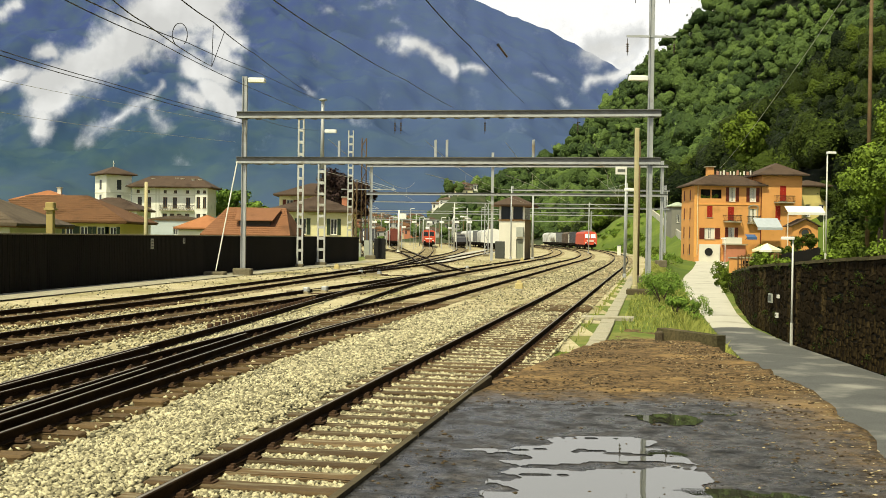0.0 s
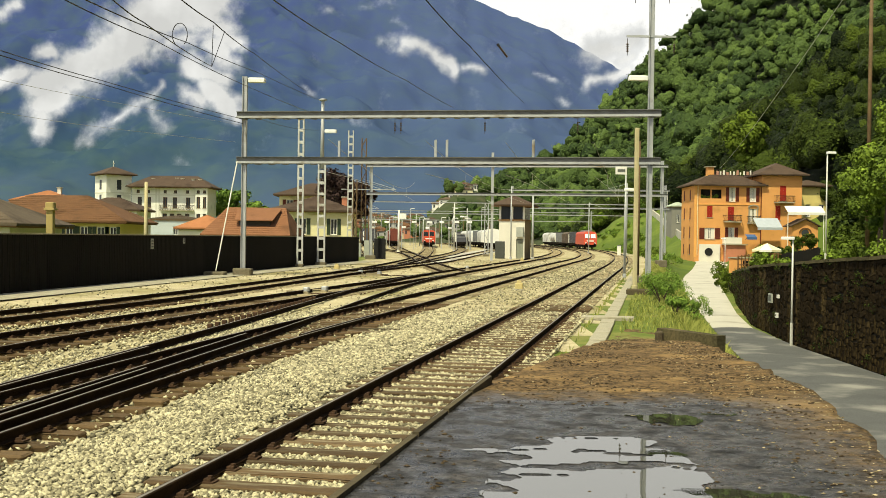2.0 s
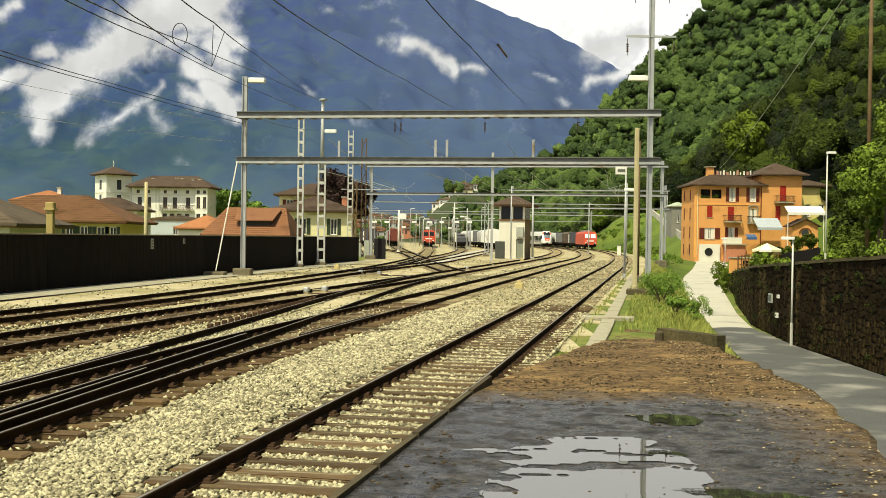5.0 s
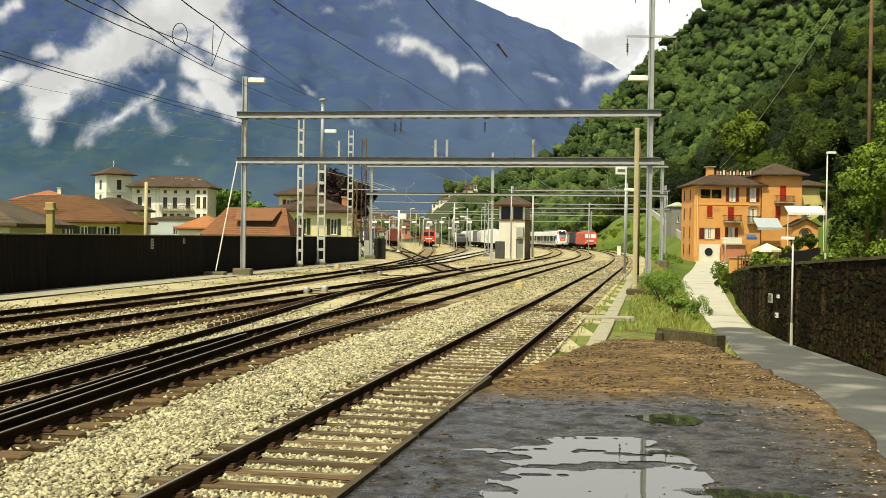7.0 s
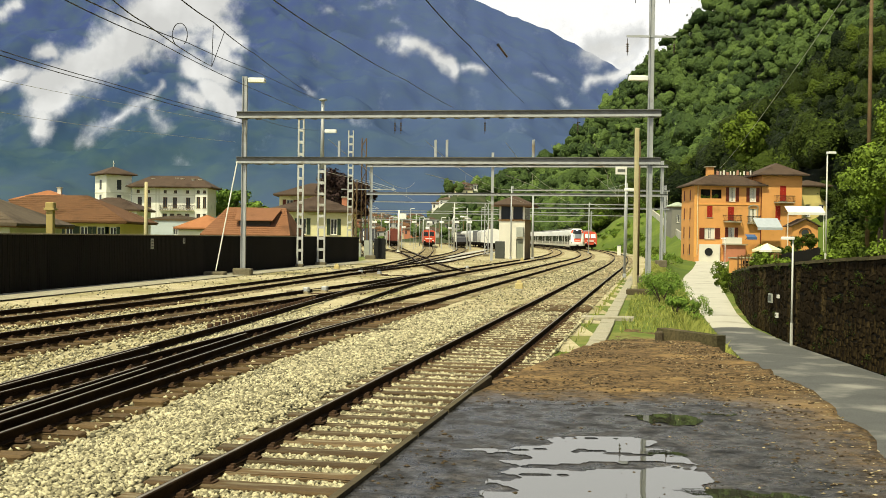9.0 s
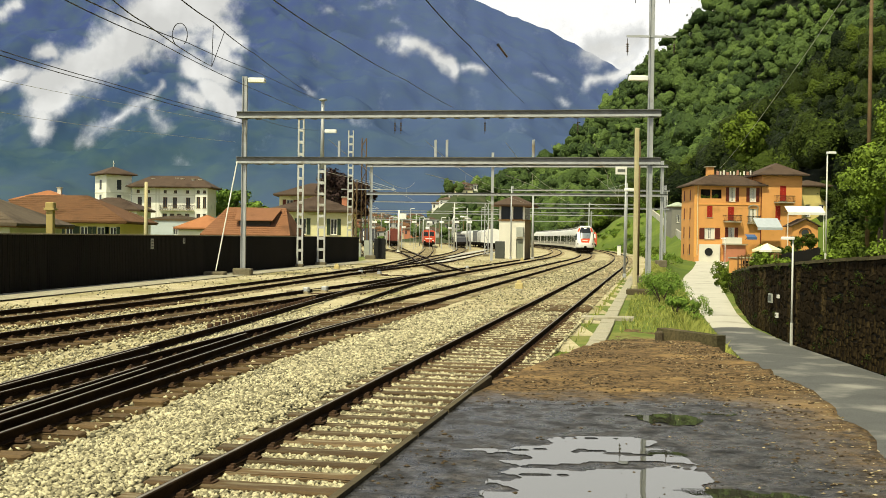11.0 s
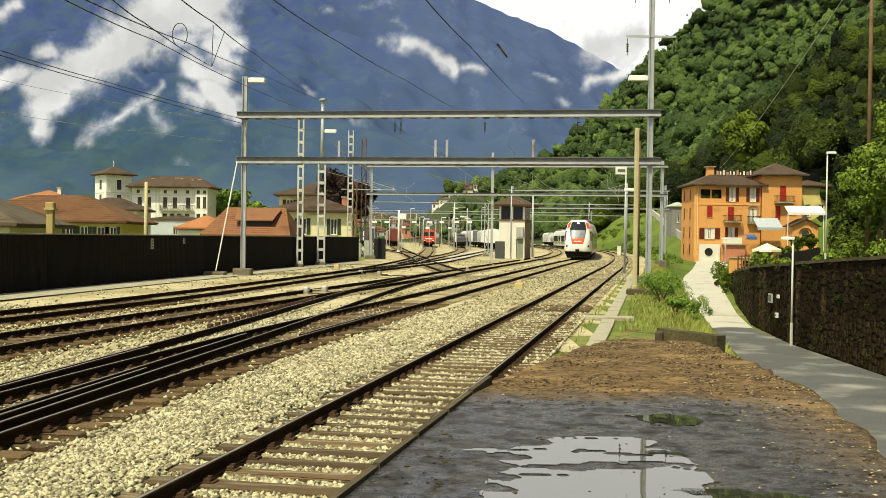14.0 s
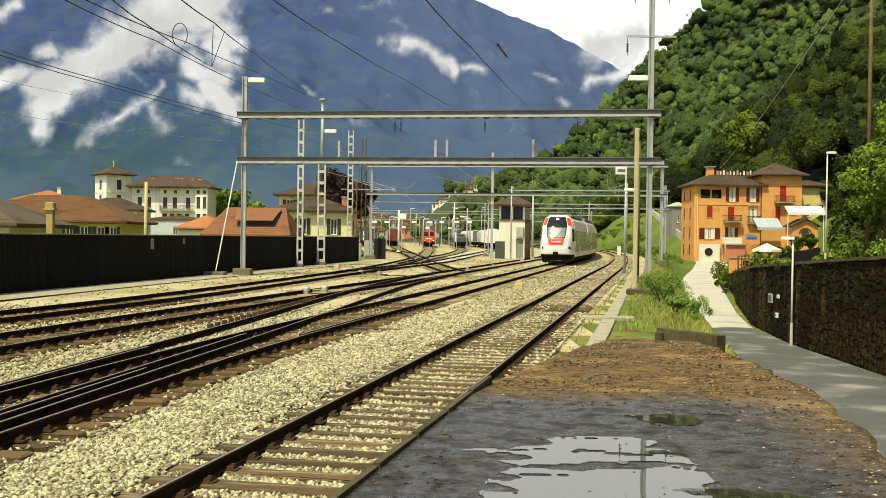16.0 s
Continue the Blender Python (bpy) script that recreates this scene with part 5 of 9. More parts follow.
def build_wall():
    ob = thing("retaining_wall", pose(0, 0, 0), "dark mossy rubble-stone retaining wall beside the lane", "wall", kind="structure")
    ys = np.arange(-20, 112.1, 1.0)
    g = G()
    for y in ys:
        x, zt = wall_x(y), float(np.interp(y, *WALL_TOP))
        g.v += [(x, float(y), -2.6), (x + 0.06, float(y), zt), (x + 1.9, float(y), zt), (x + 1.9, float(y), -2.6)]
    for j in range(len(ys) - 1):
        a, b = j * 4, j * 4 + 4
        for k in range(3):
            g.f.append((a + k, a + k + 1, b + k + 1, b + k))
            g.mi.append(0)
    part("core", g, M["mortar"], ob, "dark mortar behind the stones", fix=True)
    r = random.Random(5)

    def stone(seed):
        q = random.Random(seed)
        s = G()
        s.add([(0, -0.5, -0.5), (0, 0.5, -0.5), (0, 0.5, 0.5), (0, -0.5, 0.5),
               (-0.028, -0.36, -0.32), (-0.034, 0.34, -0.34), (-0.024, 0.36, 0.34), (-0.032, -0.34, 0.32)],
              [(4, 7, 6, 5), (0, 4, 5, 1), (1, 5, 6, 2), (2, 6, 7, 3), (3, 7, 4, 0)])
        s.v = [(x + (q.uniform(-0.02, 0.012) if x < 0 else 0), y + q.uniform(-0.14, 0.14), z + q.uniform(-0.16, 0.16)) for x, y, z in s.v]
        return s

    kinds = [stone(k) for k in range(10)]
    meshes = [k.mesh("stone", M["stone_wall"]) for k in kinds]
    rest, count = G(), 0
    z = -2.25
    row = 0
    while z < 1.7:
        h = 0.14 + 0.15 * r.random()
        y = 12.0 + r.random() * 0.4
        while y < 96:
            w = 0.15 + 0.34 * r.random()
            zt = float(np.interp(y, *WALL_TOP))
            if z + h * 0.7 < zt:
                x = wall_x(y) + 0.015 * (z + 2.25)
                x2 = wall_x(y + 0.5)
                t = -math.atan2(x2 - wall_x(y), 0.5)
                k = r.randrange(10)
                dz, rx, big = r.uniform(-0.09, 0.09), r.uniform(-0.3, 0.3), r.uniform(0.9, 1.3)
                if 30 < y < 42 and count < 300:
                    st = new("stone", meshes[k])
                    st.parent = ob
                    st.matrix_basis = Matrix.LocRotScale((x, y + w / 2, z + h / 2 + dz), Euler((rx, 0, t)), (1, w * big, h * big))
                    count += 1
                else:
                    m = Matrix.LocRotScale((x, y + w / 2, z + h / 2 + dz), Euler((rx, 0, t)), (1, w * big, h * big))
                    rest.add([tuple(m @ Vector(p)) for p in kinds[k].v], kinds[k].f)
            y += w
        z += h
    part("rubble_stones", rest, M["stone_wall_rest"], ob, fix=False)["kind"] = "stuff"
    cope = G()
    y = 8.0
    while y < 92:
        ln = 0.9 + 0.3 * r.random()
        x0, x1 = wall_x(y), wall_x(y + ln)
        z0, z1 = float(np.interp(y, *WALL_TOP)), float(np.interp(y + ln, *WALL_TOP))
        cope.bar((x0 + 0.25, y, z0 + 0.04 + r.uniform(-0.02, 0.02)), (x1 + 0.25, y + ln - 0.02, z1 + 0.04 + r.uniform(-0.02, 0.02)), 0.62, 0.12)
        y += ln
    part("coping", cope, M["coping"], ob, "mossy stone coping", fix=False)["kind"] = "stuff"
    return ob


M["stone_wall_rest"] = material("wall_stone_rest", (0.024, 0.016, 0.0075), (0.008, 0.006, 0.0035), 2.0, 0.95, 0, 0.7, 18, 0.8, (0.060, 0.042, 0.018), 0.6, 0.60, each=0.38, island=True, spec=0.05, stretch=(1.6, 1.6, 0.3))
M["coping"] = material("mossy_coping", (0.115, 0.095, 0.048), (0.045, 0.040, 0.020), 1.5, 0.95, 0, 0.6, 20)
build_wall()


# ---- trains ----
def arc(knots):
    pts = smooth_line(knots, 1.0)
    xs, ys = np.array([p[0] for p in pts]), np.array([p[1] for p in pts])
    s = np.concatenate([[0], np.cumsum(np.hypot(np.diff(xs), np.diff(ys)))])

    def at_y(y):
        return float(np.interp(y, ys, s))

    def point(d):
        v = Vector((float(np.interp(d, s, xs)), float(np.interp(d, s, ys)), 0))
        if d > s[-1]:
            v += Vector((xs[-1] - xs[-9], ys[-1] - ys[-9], 0)).normalized() * (d - s[-1])
        return v
    return at_y, point


def on_track(point, d, length, ends=2.5):
    """Pose of a vehicle whose front is at distance d; its own y points to its rear."""
    a, b = point(d + ends), point(d + length - ends)
    u = (b - a).normalized()
    return Matrix.Translation(a - u * ends) @ Matrix.Rotation(-math.atan2(u.x, u.y), 4, "Z")


def glossy(name, col, rough=0.3, second=None):
    return material(name, col, second or tuple(c * 0.86 for c in col), 1.3, rough, 0, 0.03, 25, 0.5)


M["train_white"] = glossy("train_white_paint", (0.80, 0.80, 0.78))
M["train_grey"] = glossy("train_silver_paint", (0.24, 0.24, 0.22))
M["train_red"] = glossy("train_red_paint", (0.72, 0.085, 0.035))
M["loco_red"] = glossy("loco_red_paint", (0.58, 0.085, 0.045), 0.4)
M["glass_dark"] = glossy("tinted_glass", (0.02, 0.024, 0.03), 0.06)
M["train_window"] = material("train_window_glass", (0.012, 0.013, 0.014), (0.02, 0.02, 0.022), 2, 0.12, 0, 0.0, spec=0.5)
# pale blue-grey base colour stands for the sky reflected in the windscreen
M["glass_sky"] = glossy("windscreen_sky_reflection", (0.16, 0.19, 0.23), 0.3)
M["under_black"] = material("underframe_black", (0.009, 0.008, 0.007), (0.018, 0.014, 0.011), 2, 0.9, spec=0.05)
M["roof_grey"] = material("roof_grey", (0.22, 0.22, 0.21), (0.15, 0.15, 0.14), 1, 0.7)
M["wagon_brown"] = material("wagon_brown", (0.115, 0.085, 0.062), (0.07, 0.052, 0.04), 1, 0.75, dirt=(0.16, 0.13, 0.1), dirt_scale=0.6)
M["wagon_grey"] = material("wagon_grey", (0.20, 0.21, 0.22), (0.13, 0.135, 0.14), 1, 0.7)
M["tank_pale"] = material("tank_pale", (0.62, 0.64, 0.64), (0.45, 0.46, 0.45), 1, 0.5, dirt=(0.25, 0.22, 0.18), dirt_scale=0.5)
M["lamp_glow"] = bpy.data.materials.new("headlamp_glow")
M["lamp_glow"].use_nodes = True
_b = M["lamp_glow"].node_tree.nodes["Principled BSDF"]
_b.inputs["Emission Color"].default_value, _b.inputs["Emission Strength"].default_value = (1, 0.97, 0.88, 1), 3.0

BODY = [(1.30, 0.55), (1.44, 1.0), (1.44, 2.3), (1.40, 3.05), (1.22, 3.65), (0.85, 3.98), (0.4, 4.1)]


def body_ring(scale=1.0):
    right = [(w * scale, z) for w, z in BODY]
    return right + [(-w, z) for w, z in reversed(right)]


def hull(g, y0, y1, ring=None):
    ring = ring or body_ring()
    n = len(ring)
    vs = [(x, y0, z) for x, z in ring] + [(x, y1, z) for x, z in ring]
    g.add(vs, [tuple(range(n)), tuple(range(2 * n - 1, n - 1, -1))] + [((i + 1) % n, i, n + i, n + (i + 1) % n) for i in range(n)])


def nose_point(u, z, out=0.0):
    """The rounded cab front: u from side to side, z up. The windscreen leans back."""
    half = float(np.interp(z, [0.3, 0.55, 1.0, 1.9, 2.5, 3.2, 3.65, 3.95, 4.12], [1.22, 1.38, 1.47, 1.47, 1.44, 1.34, 1.20, 1.02, 0.75]))
    back = float(np.interp(z, [0.3, 0.9, 1.3, 2.0, 3.2, 3.8, 4.12], [0.25, 0.05, 0.0, 0.15, 0.85, 1.25, 1.75]))
    y = back + (2.3 - back) * abs(u) ** 3.2
    return (half * math.sin(u * math.pi / 2) * (1 + out * 0.6), y - out, z)


def nose_patch(u0, u1, z0, z1, out=0.0, nu=8, nz=6, narrow=1.0):
    g = G()
    for j in range(nz + 1):
        z = z0 + (z1 - z0) * j / nz
        k = 1 + (narrow - 1) * j / nz
        for i in range(nu + 1):
            g.v.append(nose_point((u0 + (u1 - u0) * i / nu) * k, z, out))
    w = nu + 1
    for j in range(nz):
        for i in range(nu):
            g.f.append((j * w + i, j * w + i + 1, (j + 1) * w + i + 1, (j + 1) * w + i))
            g.mi.append(0)
    return g


def bogie(parent, y):
    b = part("bogie", G().box(-1.0, y - 1.5, 0.35, 1.0, y + 1.5, 0.75), M["under_black"], parent)
    for yy in (-1.1, 1.1):
        for x in (-0.75, 0.75):
            w = G().lathe([(0.42, -0.06), (0.42, 0.06)], 14)
            part("wheel", w, M["under_black"], b, at=Matrix.Translation((x, y + yy, 0.42)) @ Matrix.Rotation(math.pi / 2, 4, "Y"))


def rail_car(length, cab, label):
    ob = thing("railcar", pose(0, 0, 0), label, "train", "cars of the regional train")
    start = 2.3 if cab else 0.3
    g = G()
    hull(g, start, length - 0.3)
    part("body", g, M["train_white"], ob, "white and silver painted car body")
    part("skirt", G().box(-1.28, start, 0.28, 1.28, length - 0.3, 0.56), M["under_black"], ob, "black underframe skirt")
    rg = G().cbox(-0.95, start + 2.2, 4.0, 0.95, length - 1.2, 4.25, 0.12)
    part("roof_equipment", rg, M["roof_grey"], ob, "grey roof equipment casing")
    part("bellows", G().box(-1.2, length - 0.3, 0.7, 1.2, length + 0.02, 3.6), M["black"], ob, "black folding gangway bellows")
    for s in (-1, 1):
        band = G()
        band.add([(s * 1.446, start, 1.75), (s * 1.446, length - 0.35, 1.75), (s * 1.436, length - 0.35, 2.75), (s * 1.436, start, 2.75)], [(0, 1, 2, 3)])
        band.add([(s * 1.452, start, 1.02), (s * 1.452, length - 0.35, 1.02), (s * 1.452, length - 0.35, 1.55), (s * 1.452, start, 1.55)], [(0, 1, 2, 3)])
        part("side_panel", band, M["train_grey"], ob, "silver-grey side stripe", fix=False)
        y = start + 0.7
        k = 0
        while y + 1.6 < length - 0.6:
            if k == 2:
                d = part("door", G().box(min(s * 1.40, s * 1.466), y, 0.75, max(s * 1.40, s * 1.466), y + 1.5, 2.85), M["train_white"], ob, "white sliding door")
                part("door_glass", G().box(min(s * 1.40, s * 1.474), y + 0.2, 1.5, max(s * 1.40, s * 1.474), y + 1.3, 2.65), M["train_window"], d)
            else:
                part("window", G().cbox(min(s * 1.38, s * 1.462), y, 1.55, max(s * 1.38, s * 1.462), y + 1.72, 2.80, 0.02), M["train_window"], ob, "dark tinted window")
            y += 2.0
            k += 1
    for y in ((3.4, length - 1.6) if cab else (1.6, length - 1.6)):
        bogie(ob, y)
    if cab:
        part("cab_shell", nose_patch(-1, 1, 0.3, 4.12, 0.0, 22, 18), M["train_white"], ob, "rounded white cab front", smooth=True, fix=False)
        wind = part("windscreen", nose_patch(-0.31, 0.31, 2.24, 3.06, 0.022, 10, 8, 1.25), M["glass_sky"], ob, "sloping windscreen with sky reflection in its colour", smooth=True, fix=False)
        part("screen_mask", nose_patch(-0.335, 0.335, 2.20, 3.12, 0.014, 10, 8, 1.27), M["glass_dark"], ob, "black surround of the windscreen", smooth=True, fix=False)
        part("wiper", G().tube([nose_point(-0.05, 2.14, 0.04), nose_point(0.2, 2.75, 0.04)], 0.015, 5), M["black"], wind)
        part("upper_screen", nose_patch(-0.44, 0.44, 3.12, 3.95, 0.018, 10, 6), M["glass_dark"], ob, "black destination display panel", smooth=True, fix=False)
        part("upper_lamp", nose_patch(-0.07, 0.07, 3.74, 3.86, 0.03, 2, 2), M["lamp_glow"], ob, "lit top headlamp", fix=False)
        part("front_panel", nose_patch(-0.25, 0.25, 1.58, 2.19, 0.015, 10, 4, 1.32), M["train_red"], ob, "red nose panel", smooth=True, fix=False)
        part("nose_print", nose_patch(-0.18, 0.18, 1.84, 1.92, 0.022, 6, 2), M["train_white"], ob, fix=False)
        for s in (-1, 1):
            part("corner_flash", nose_patch(min(s * 0.48, s * 0.72), max(s * 0.48, s * 0.72), 3.25, 3.9, 0.015, 5, 6), M["train_red"], ob, "red corner flash", smooth=True, fix=False)
            part("side_window", nose_patch(min(s * 0.70, s * 0.97), max(s * 0.70, s * 0.97), 1.95, 2.95, 0.012, 6, 5), M["glass_dark"], ob, "cab side window", smooth=True, fix=False)
            part("headlight", nose_patch(min(s * 0.50, s * 0.60), max(s * 0.50, s * 0.60), 1.28, 1.48, 0.02, 3, 3), M["train_window"], ob, "round headlight cluster", fix=False)
        part("bumper", nose_patch(-0.92, 0.92, 0.31, 0.80, 0.03, 12, 4), M["under_black"], ob, "black coupler apron", smooth=True, fix=False)
        part("nose_lip", nose_patch(-0.86, 0.86, 0.86, 1.24, 0.10, 14, 4), M["train_white"], ob, "white lip below the lights", smooth=True, fix=False)
        part("coupler", G().cbox(-0.2, -0.35, 0.75, 0.2, 0.4, 1.05, 0.03), M["under_black"], ob)
        part("plough", G().add([(-1.1, 0.35, 0.12), (1.1, 0.35, 0.12), (1.2, 0.25, 0.42), (-1.2, 0.25, 0.42), (-1.1, 2.0, 0.12), (1.1, 2.0, 0.12), (1.2, 2.0, 0.42), (-1.2, 2.0, 0.42)],
                               [(0, 1, 2, 3), (4, 7, 6, 5), (0, 4, 5, 1), (3, 2, 6, 7), (0, 3, 7, 4), (1, 5, 6, 2)]), M["under_black"], ob)
    return ob


CAR_LENGTHS = [18.6, 16.6, 16.6, 18.6, 18.6, 16.6, 16.6, 18.6]
train_cars = [rail_car(CAR_LENGTHS[0], True, "white regional train end car with red cab front")] + \
             [rail_car(n, False, "white and silver middle car of the regional train") for n in CAR_LENGTHS[1:]]
pg = G()
for a, b in (((-0.5, 6, 4.15), (0.4, 7.2, 4.75)), ((0.5, 6, 4.15), (-0.4, 7.2, 4.75)), ((-0.8, 6.1, 5.5), (0.8, 6.1, 5.5)), ((-0.4, 7.2, 4.75), (-0.5, 6.1, 5.5)), ((0.4, 7.2, 4.75), (0.5, 6.1, 5.5))):
    pg.bar(a, b, 0.05)
part("pantograph", pg, M["wire"], train_cars[1], "thin raised pantograph", fix=False)


def locomotive(point, d, label, body_mat, length=18.0, low=False):
    ob = thing("locomotive", on_track(point, d, length), label, "locomotive")
    top = 3.75 if not low else 3.6
    prof = [(1.45, 0.95), (1.45, 2.2), (1.38, 3.3), (1.15, top - 0.1), (0.8, top)]
    ring = prof + [(-w, z) for w, z in reversed(prof)]
    g = G()
    n = len(ring)
    if low:
        hull(g, 0.25, 2.9, ring)
        g.cbox(-1.1, 2.9, 0.95, 1.1, length - 0.6, 2.75, 0.15)
    else:
        vs = [(x * 0.96, 0.1 + max(0, (z - 1.9)) * 0.42, z) for x, z in ring] + [(x, 1.3, z) for x, z in ring] + [(x, length - 0.4, z) for x, z in ring]
        fs = [tuple(range(n)), tuple(range(3 * n - 1, 2 * n - 1, -1))]
        for k in (0, n):
            fs += [(k + (i + 1) % n, k + i, k + n + i, k + n + (i + 1) % n) for i in range(n)]
        g.add(vs, fs)
    part("body", g, M[body_mat], ob)
    f = 0.22 if low else 0.0
    lean = 0.0 if low else 0.42
    for s in (-1, 1):
        x0, x1 = min(s * 0.12, s * 1.12), max(s * 0.12, s * 1.12)
        y0, y1 = (0.24, 0.24) if low else (0.1 + 0.45 * lean, 0.1 + 1.3 * lean)
        w = G().add([(x0, y0 - 0.02, 2.35), (x1, y0 - 0.02, 2.35), (x1 * 0.96, y1 - 0.02, 3.2), (x0 * 0.96, y1 - 0.02, 3.2),
                     (x0, y0 + 0.1, 2.35), (x1, y0 + 0.1, 2.35), (x1 * 0.96, y1 + 0.1, 3.2), (x0 * 0.96, y1 + 0.1, 3.2)],
                    [(0, 1, 2, 3), (0, 3, 7, 4), (1, 5, 6, 2), (3, 2, 6, 7), (0, 4, 5, 1)])
        part("windscreen", w, M["loco_glass_reflection" if not low else "glass_dark"], ob, "cab windscreen")
        part("headlight", G().cbox(s * 0.95 - 0.14, f + 0.02, 1.2, s * 0.95 + 0.14, f + 0.14, 1.42, 0.03), M["lamp_white"], ob, "headlight")
        bf = G().lathe([(0.1, 0), (0.1, 0.35), (0.24, 0.36), (0.24, 0.42)], 10)
        part("buffer", bf, M["under_black"], ob, at=Matrix.Translation((s * 0.87, f + 0.15, 1.05)) @ Matrix.Rotation(math.pi / 2, 4, "X"))
    part("white_stripe", G().box(-0.75, f + 0.02, 1.62, 0.75, f + 0.12, 1.85), M["train_white"], ob, "pale front stripe")
    part("underframe", G().box(-1.3, 0.3, 0.45, 1.3, length - 0.5, 0.97), M["under_black"], ob)
    for y in (3.5, length - 3.7):
        bogie(ob, y)
    part("roof_gear", G().cbox(-0.7, 3.2, top - 0.02, 0.7, length - 3.5, top + 0.3, 0.1), M["roof_grey"], ob)
    return ob


def wagon(point, d, kind, mat, label, length=14.0):
    ob = thing("freight_wagon", on_track(point, d, length, 2.0), label, "wagon", "standing freight wagons")
    part("underframe", G().box(-1.25, 0.3, 0.75, 1.25, length - 0.3, 1.15), M["under_black"], ob)
    for y in (2.2, length - 2.2):
        bogie(ob, y)
    if kind == "tank":
        pts = [(0, 0.7, 2.45), (0, 0.9, 2.45), (0, length - 0.9, 2.45), (0, length - 0.7, 2.45)]
        g = G().tube(pts[1:3], 1.35, 18)
        g.lathe([(0.3, 3.78), (0.3, 4.0)], 10, (0, length / 2))
        part("tank", g, M[mat], ob, smooth=False)
        part("walkway", G().box(-0.4, 1, 3.82, 0.4, length - 1, 3.88), M["under_black"], ob)
    elif kind == "container":
        for y0, y1 in ((0.4, length / 2 - 0.1), (length / 2 + 0.1, length - 0.4)):
            g = G().box(-1.22, y0, 1.2, 1.22, y1, 3.75)
            y = y0 + 0.2
            while y < y1 - 0.2:
                g.box(-1.25, y, 1.25, 1.25, y + 0.12, 3.7)
                y += 0.3
            part("container", g, M[mat], ob, fix=False)
    elif kind == "open":
        g = G()
        for x0, y0, x1, y1 in ((-1.4, 0.4, -1.3, length - 0.4), (1.3, 0.4, 1.4, length - 0.4), (-1.3, 0.4, 1.3, 0.5), (-1.3, length - 0.5, 1.3, length - 0.4)):
            g.box(x0, y0, 1.16, x1, y1, 2.05)
        part("side_board", g, M[mat], ob, fix=False)
        for k in range(5):
            y = 0.9 + k * (length - 2.0) / 4
            part("stake", G().box(-1.46, y, 1.1, -1.401, y + 0.14, 2.2).box(1.401, y, 1.1, 1.46, y + 0.14, 2.2), M["under_black"], ob, fix=False)
        part("cabin", G().cbox(-1.15, length - 4.0, 1.16, 1.15, length - 1.2, 2.75, 0.08), M["wagon_grey"], ob, "grey equipment cabin")
        part("cabin_roof", G().cbox(-1.3, length - 4.2, 2.75, 1.3, length - 1.0, 2.9, 0.05), M["tank_pale"], ob)
    else:
        g = G().prism([(-1.4, 1.15), (1.4, 1.15), (1.4, 3.3), (1.1, 3.7), (0, 3.9), (-1.1, 3.7), (-1.4, 3.3)], 0.4, length - 0.4)
        part("body", g, M[mat], ob)
        for k in range(6):
            y = 0.6 + k * (length - 1.3) / 5
            part("rib", G().box(-1.45, y, 1.15, 1.45, y + 0.12, 3.35), M[mat], ob)
    part("end_stripe", G().box(-1.25, 0.26, 1.2, -1.0, 0.34, 3.2), M["white_paint"], ob)
    return ob


M["wagon_red"] = material("wagon_red", (0.20, 0.06, 0.045), (0.13, 0.04, 0.03), 1, 0.7)
# near-white base colour paints a bright reflection onto the locomotive's glass
M["loco_glass_reflection"] = glossy("windscreen_bright_reflection", (0.75, 0.78, 0.8), 0.15)
at1, pt1 = arc(LINE_1)
d0 = at1(222)
locomotive(pt1, d0, "red electric locomotive at the head of a standing freight train", "loco_red")
d0 += 19.0
for kind, mat, label, ln in (("container", "wagon_slate", "flat wagon with dark slate-blue containers", 15), ("box", "wagon_brown", "brown covered freight wagon", 14), ("container", "wagon_grey", "flat wagon with grey containers", 15),
                             ("tank", "tank_pale", "pale tank wagon with walkway on top", 14), ("box", "tank_pale", "white covered freight wagon", 14)):
    if mat == "wagon_slate" and mat not in M:
        M[mat] = material("wagon_slate", (0.085, 0.09, 0.11), (0.06, 0.062, 0.075), 1, 0.6)
    wagon(pt1, d0, kind, mat, label, ln)
    d0 += ln + 0.6
at4, pt4 = arc(LINE_4)
d0 = at4(229)
locomotive(pt4, d0, "small red shunting locomotive standing in the yard", "loco_red", 11.0, True)
d0 += 11.6
for mat in ("tank_pale", "wagon_brown", "tank_pale", "wagon_grey"):
    wagon(pt4, d0, "tank" if mat == "tank_pale" else "box", mat, "grimy tank wagon in a standing train" if mat == "tank_pale" else "covered freight wagon in a standing train", 13.0)
    d0 += 13.6
atb, ptb = arc(YARD_B)
d0 = atb(196)
for mat, kind in (("train_white", "box"), ("train_white", "box"), ("tank_pale", "box"), ("wagon_grey", "container"), ("train_white", "box"), ("tank_pale", "box"), ("wagon_slate", "container")):
    wagon(ptb, d0, kind, mat, "white covered freight wagon behind the signal box" if mat == "train_white" else "freight wagon standing in the yard", 14.0)
    d0 += 14.6
for knots, start, kinds in ((YARD_C, 218, ("wagon_slate", "wagon_brown", "wagon_slate")), (YARD_D, 222, ("wagon_slate", "wagon_red", "wagon_brown", "tank_pale", "wagon_grey"))):
    aty, pty = arc(knots)
    d0 = aty(start)
    for mat in kinds:
        wagon(pty, d0, "tank" if mat == "tank_pale" else "open" if knots is YARD_C else "box", mat, "low dark works wagon standing in the far yard" if knots is YARD_C else "freight wagon standing in the far yard", 13.0)
        d0 += 13.6
ata, pta = arc(YARD_A)
d0 = ata(240)
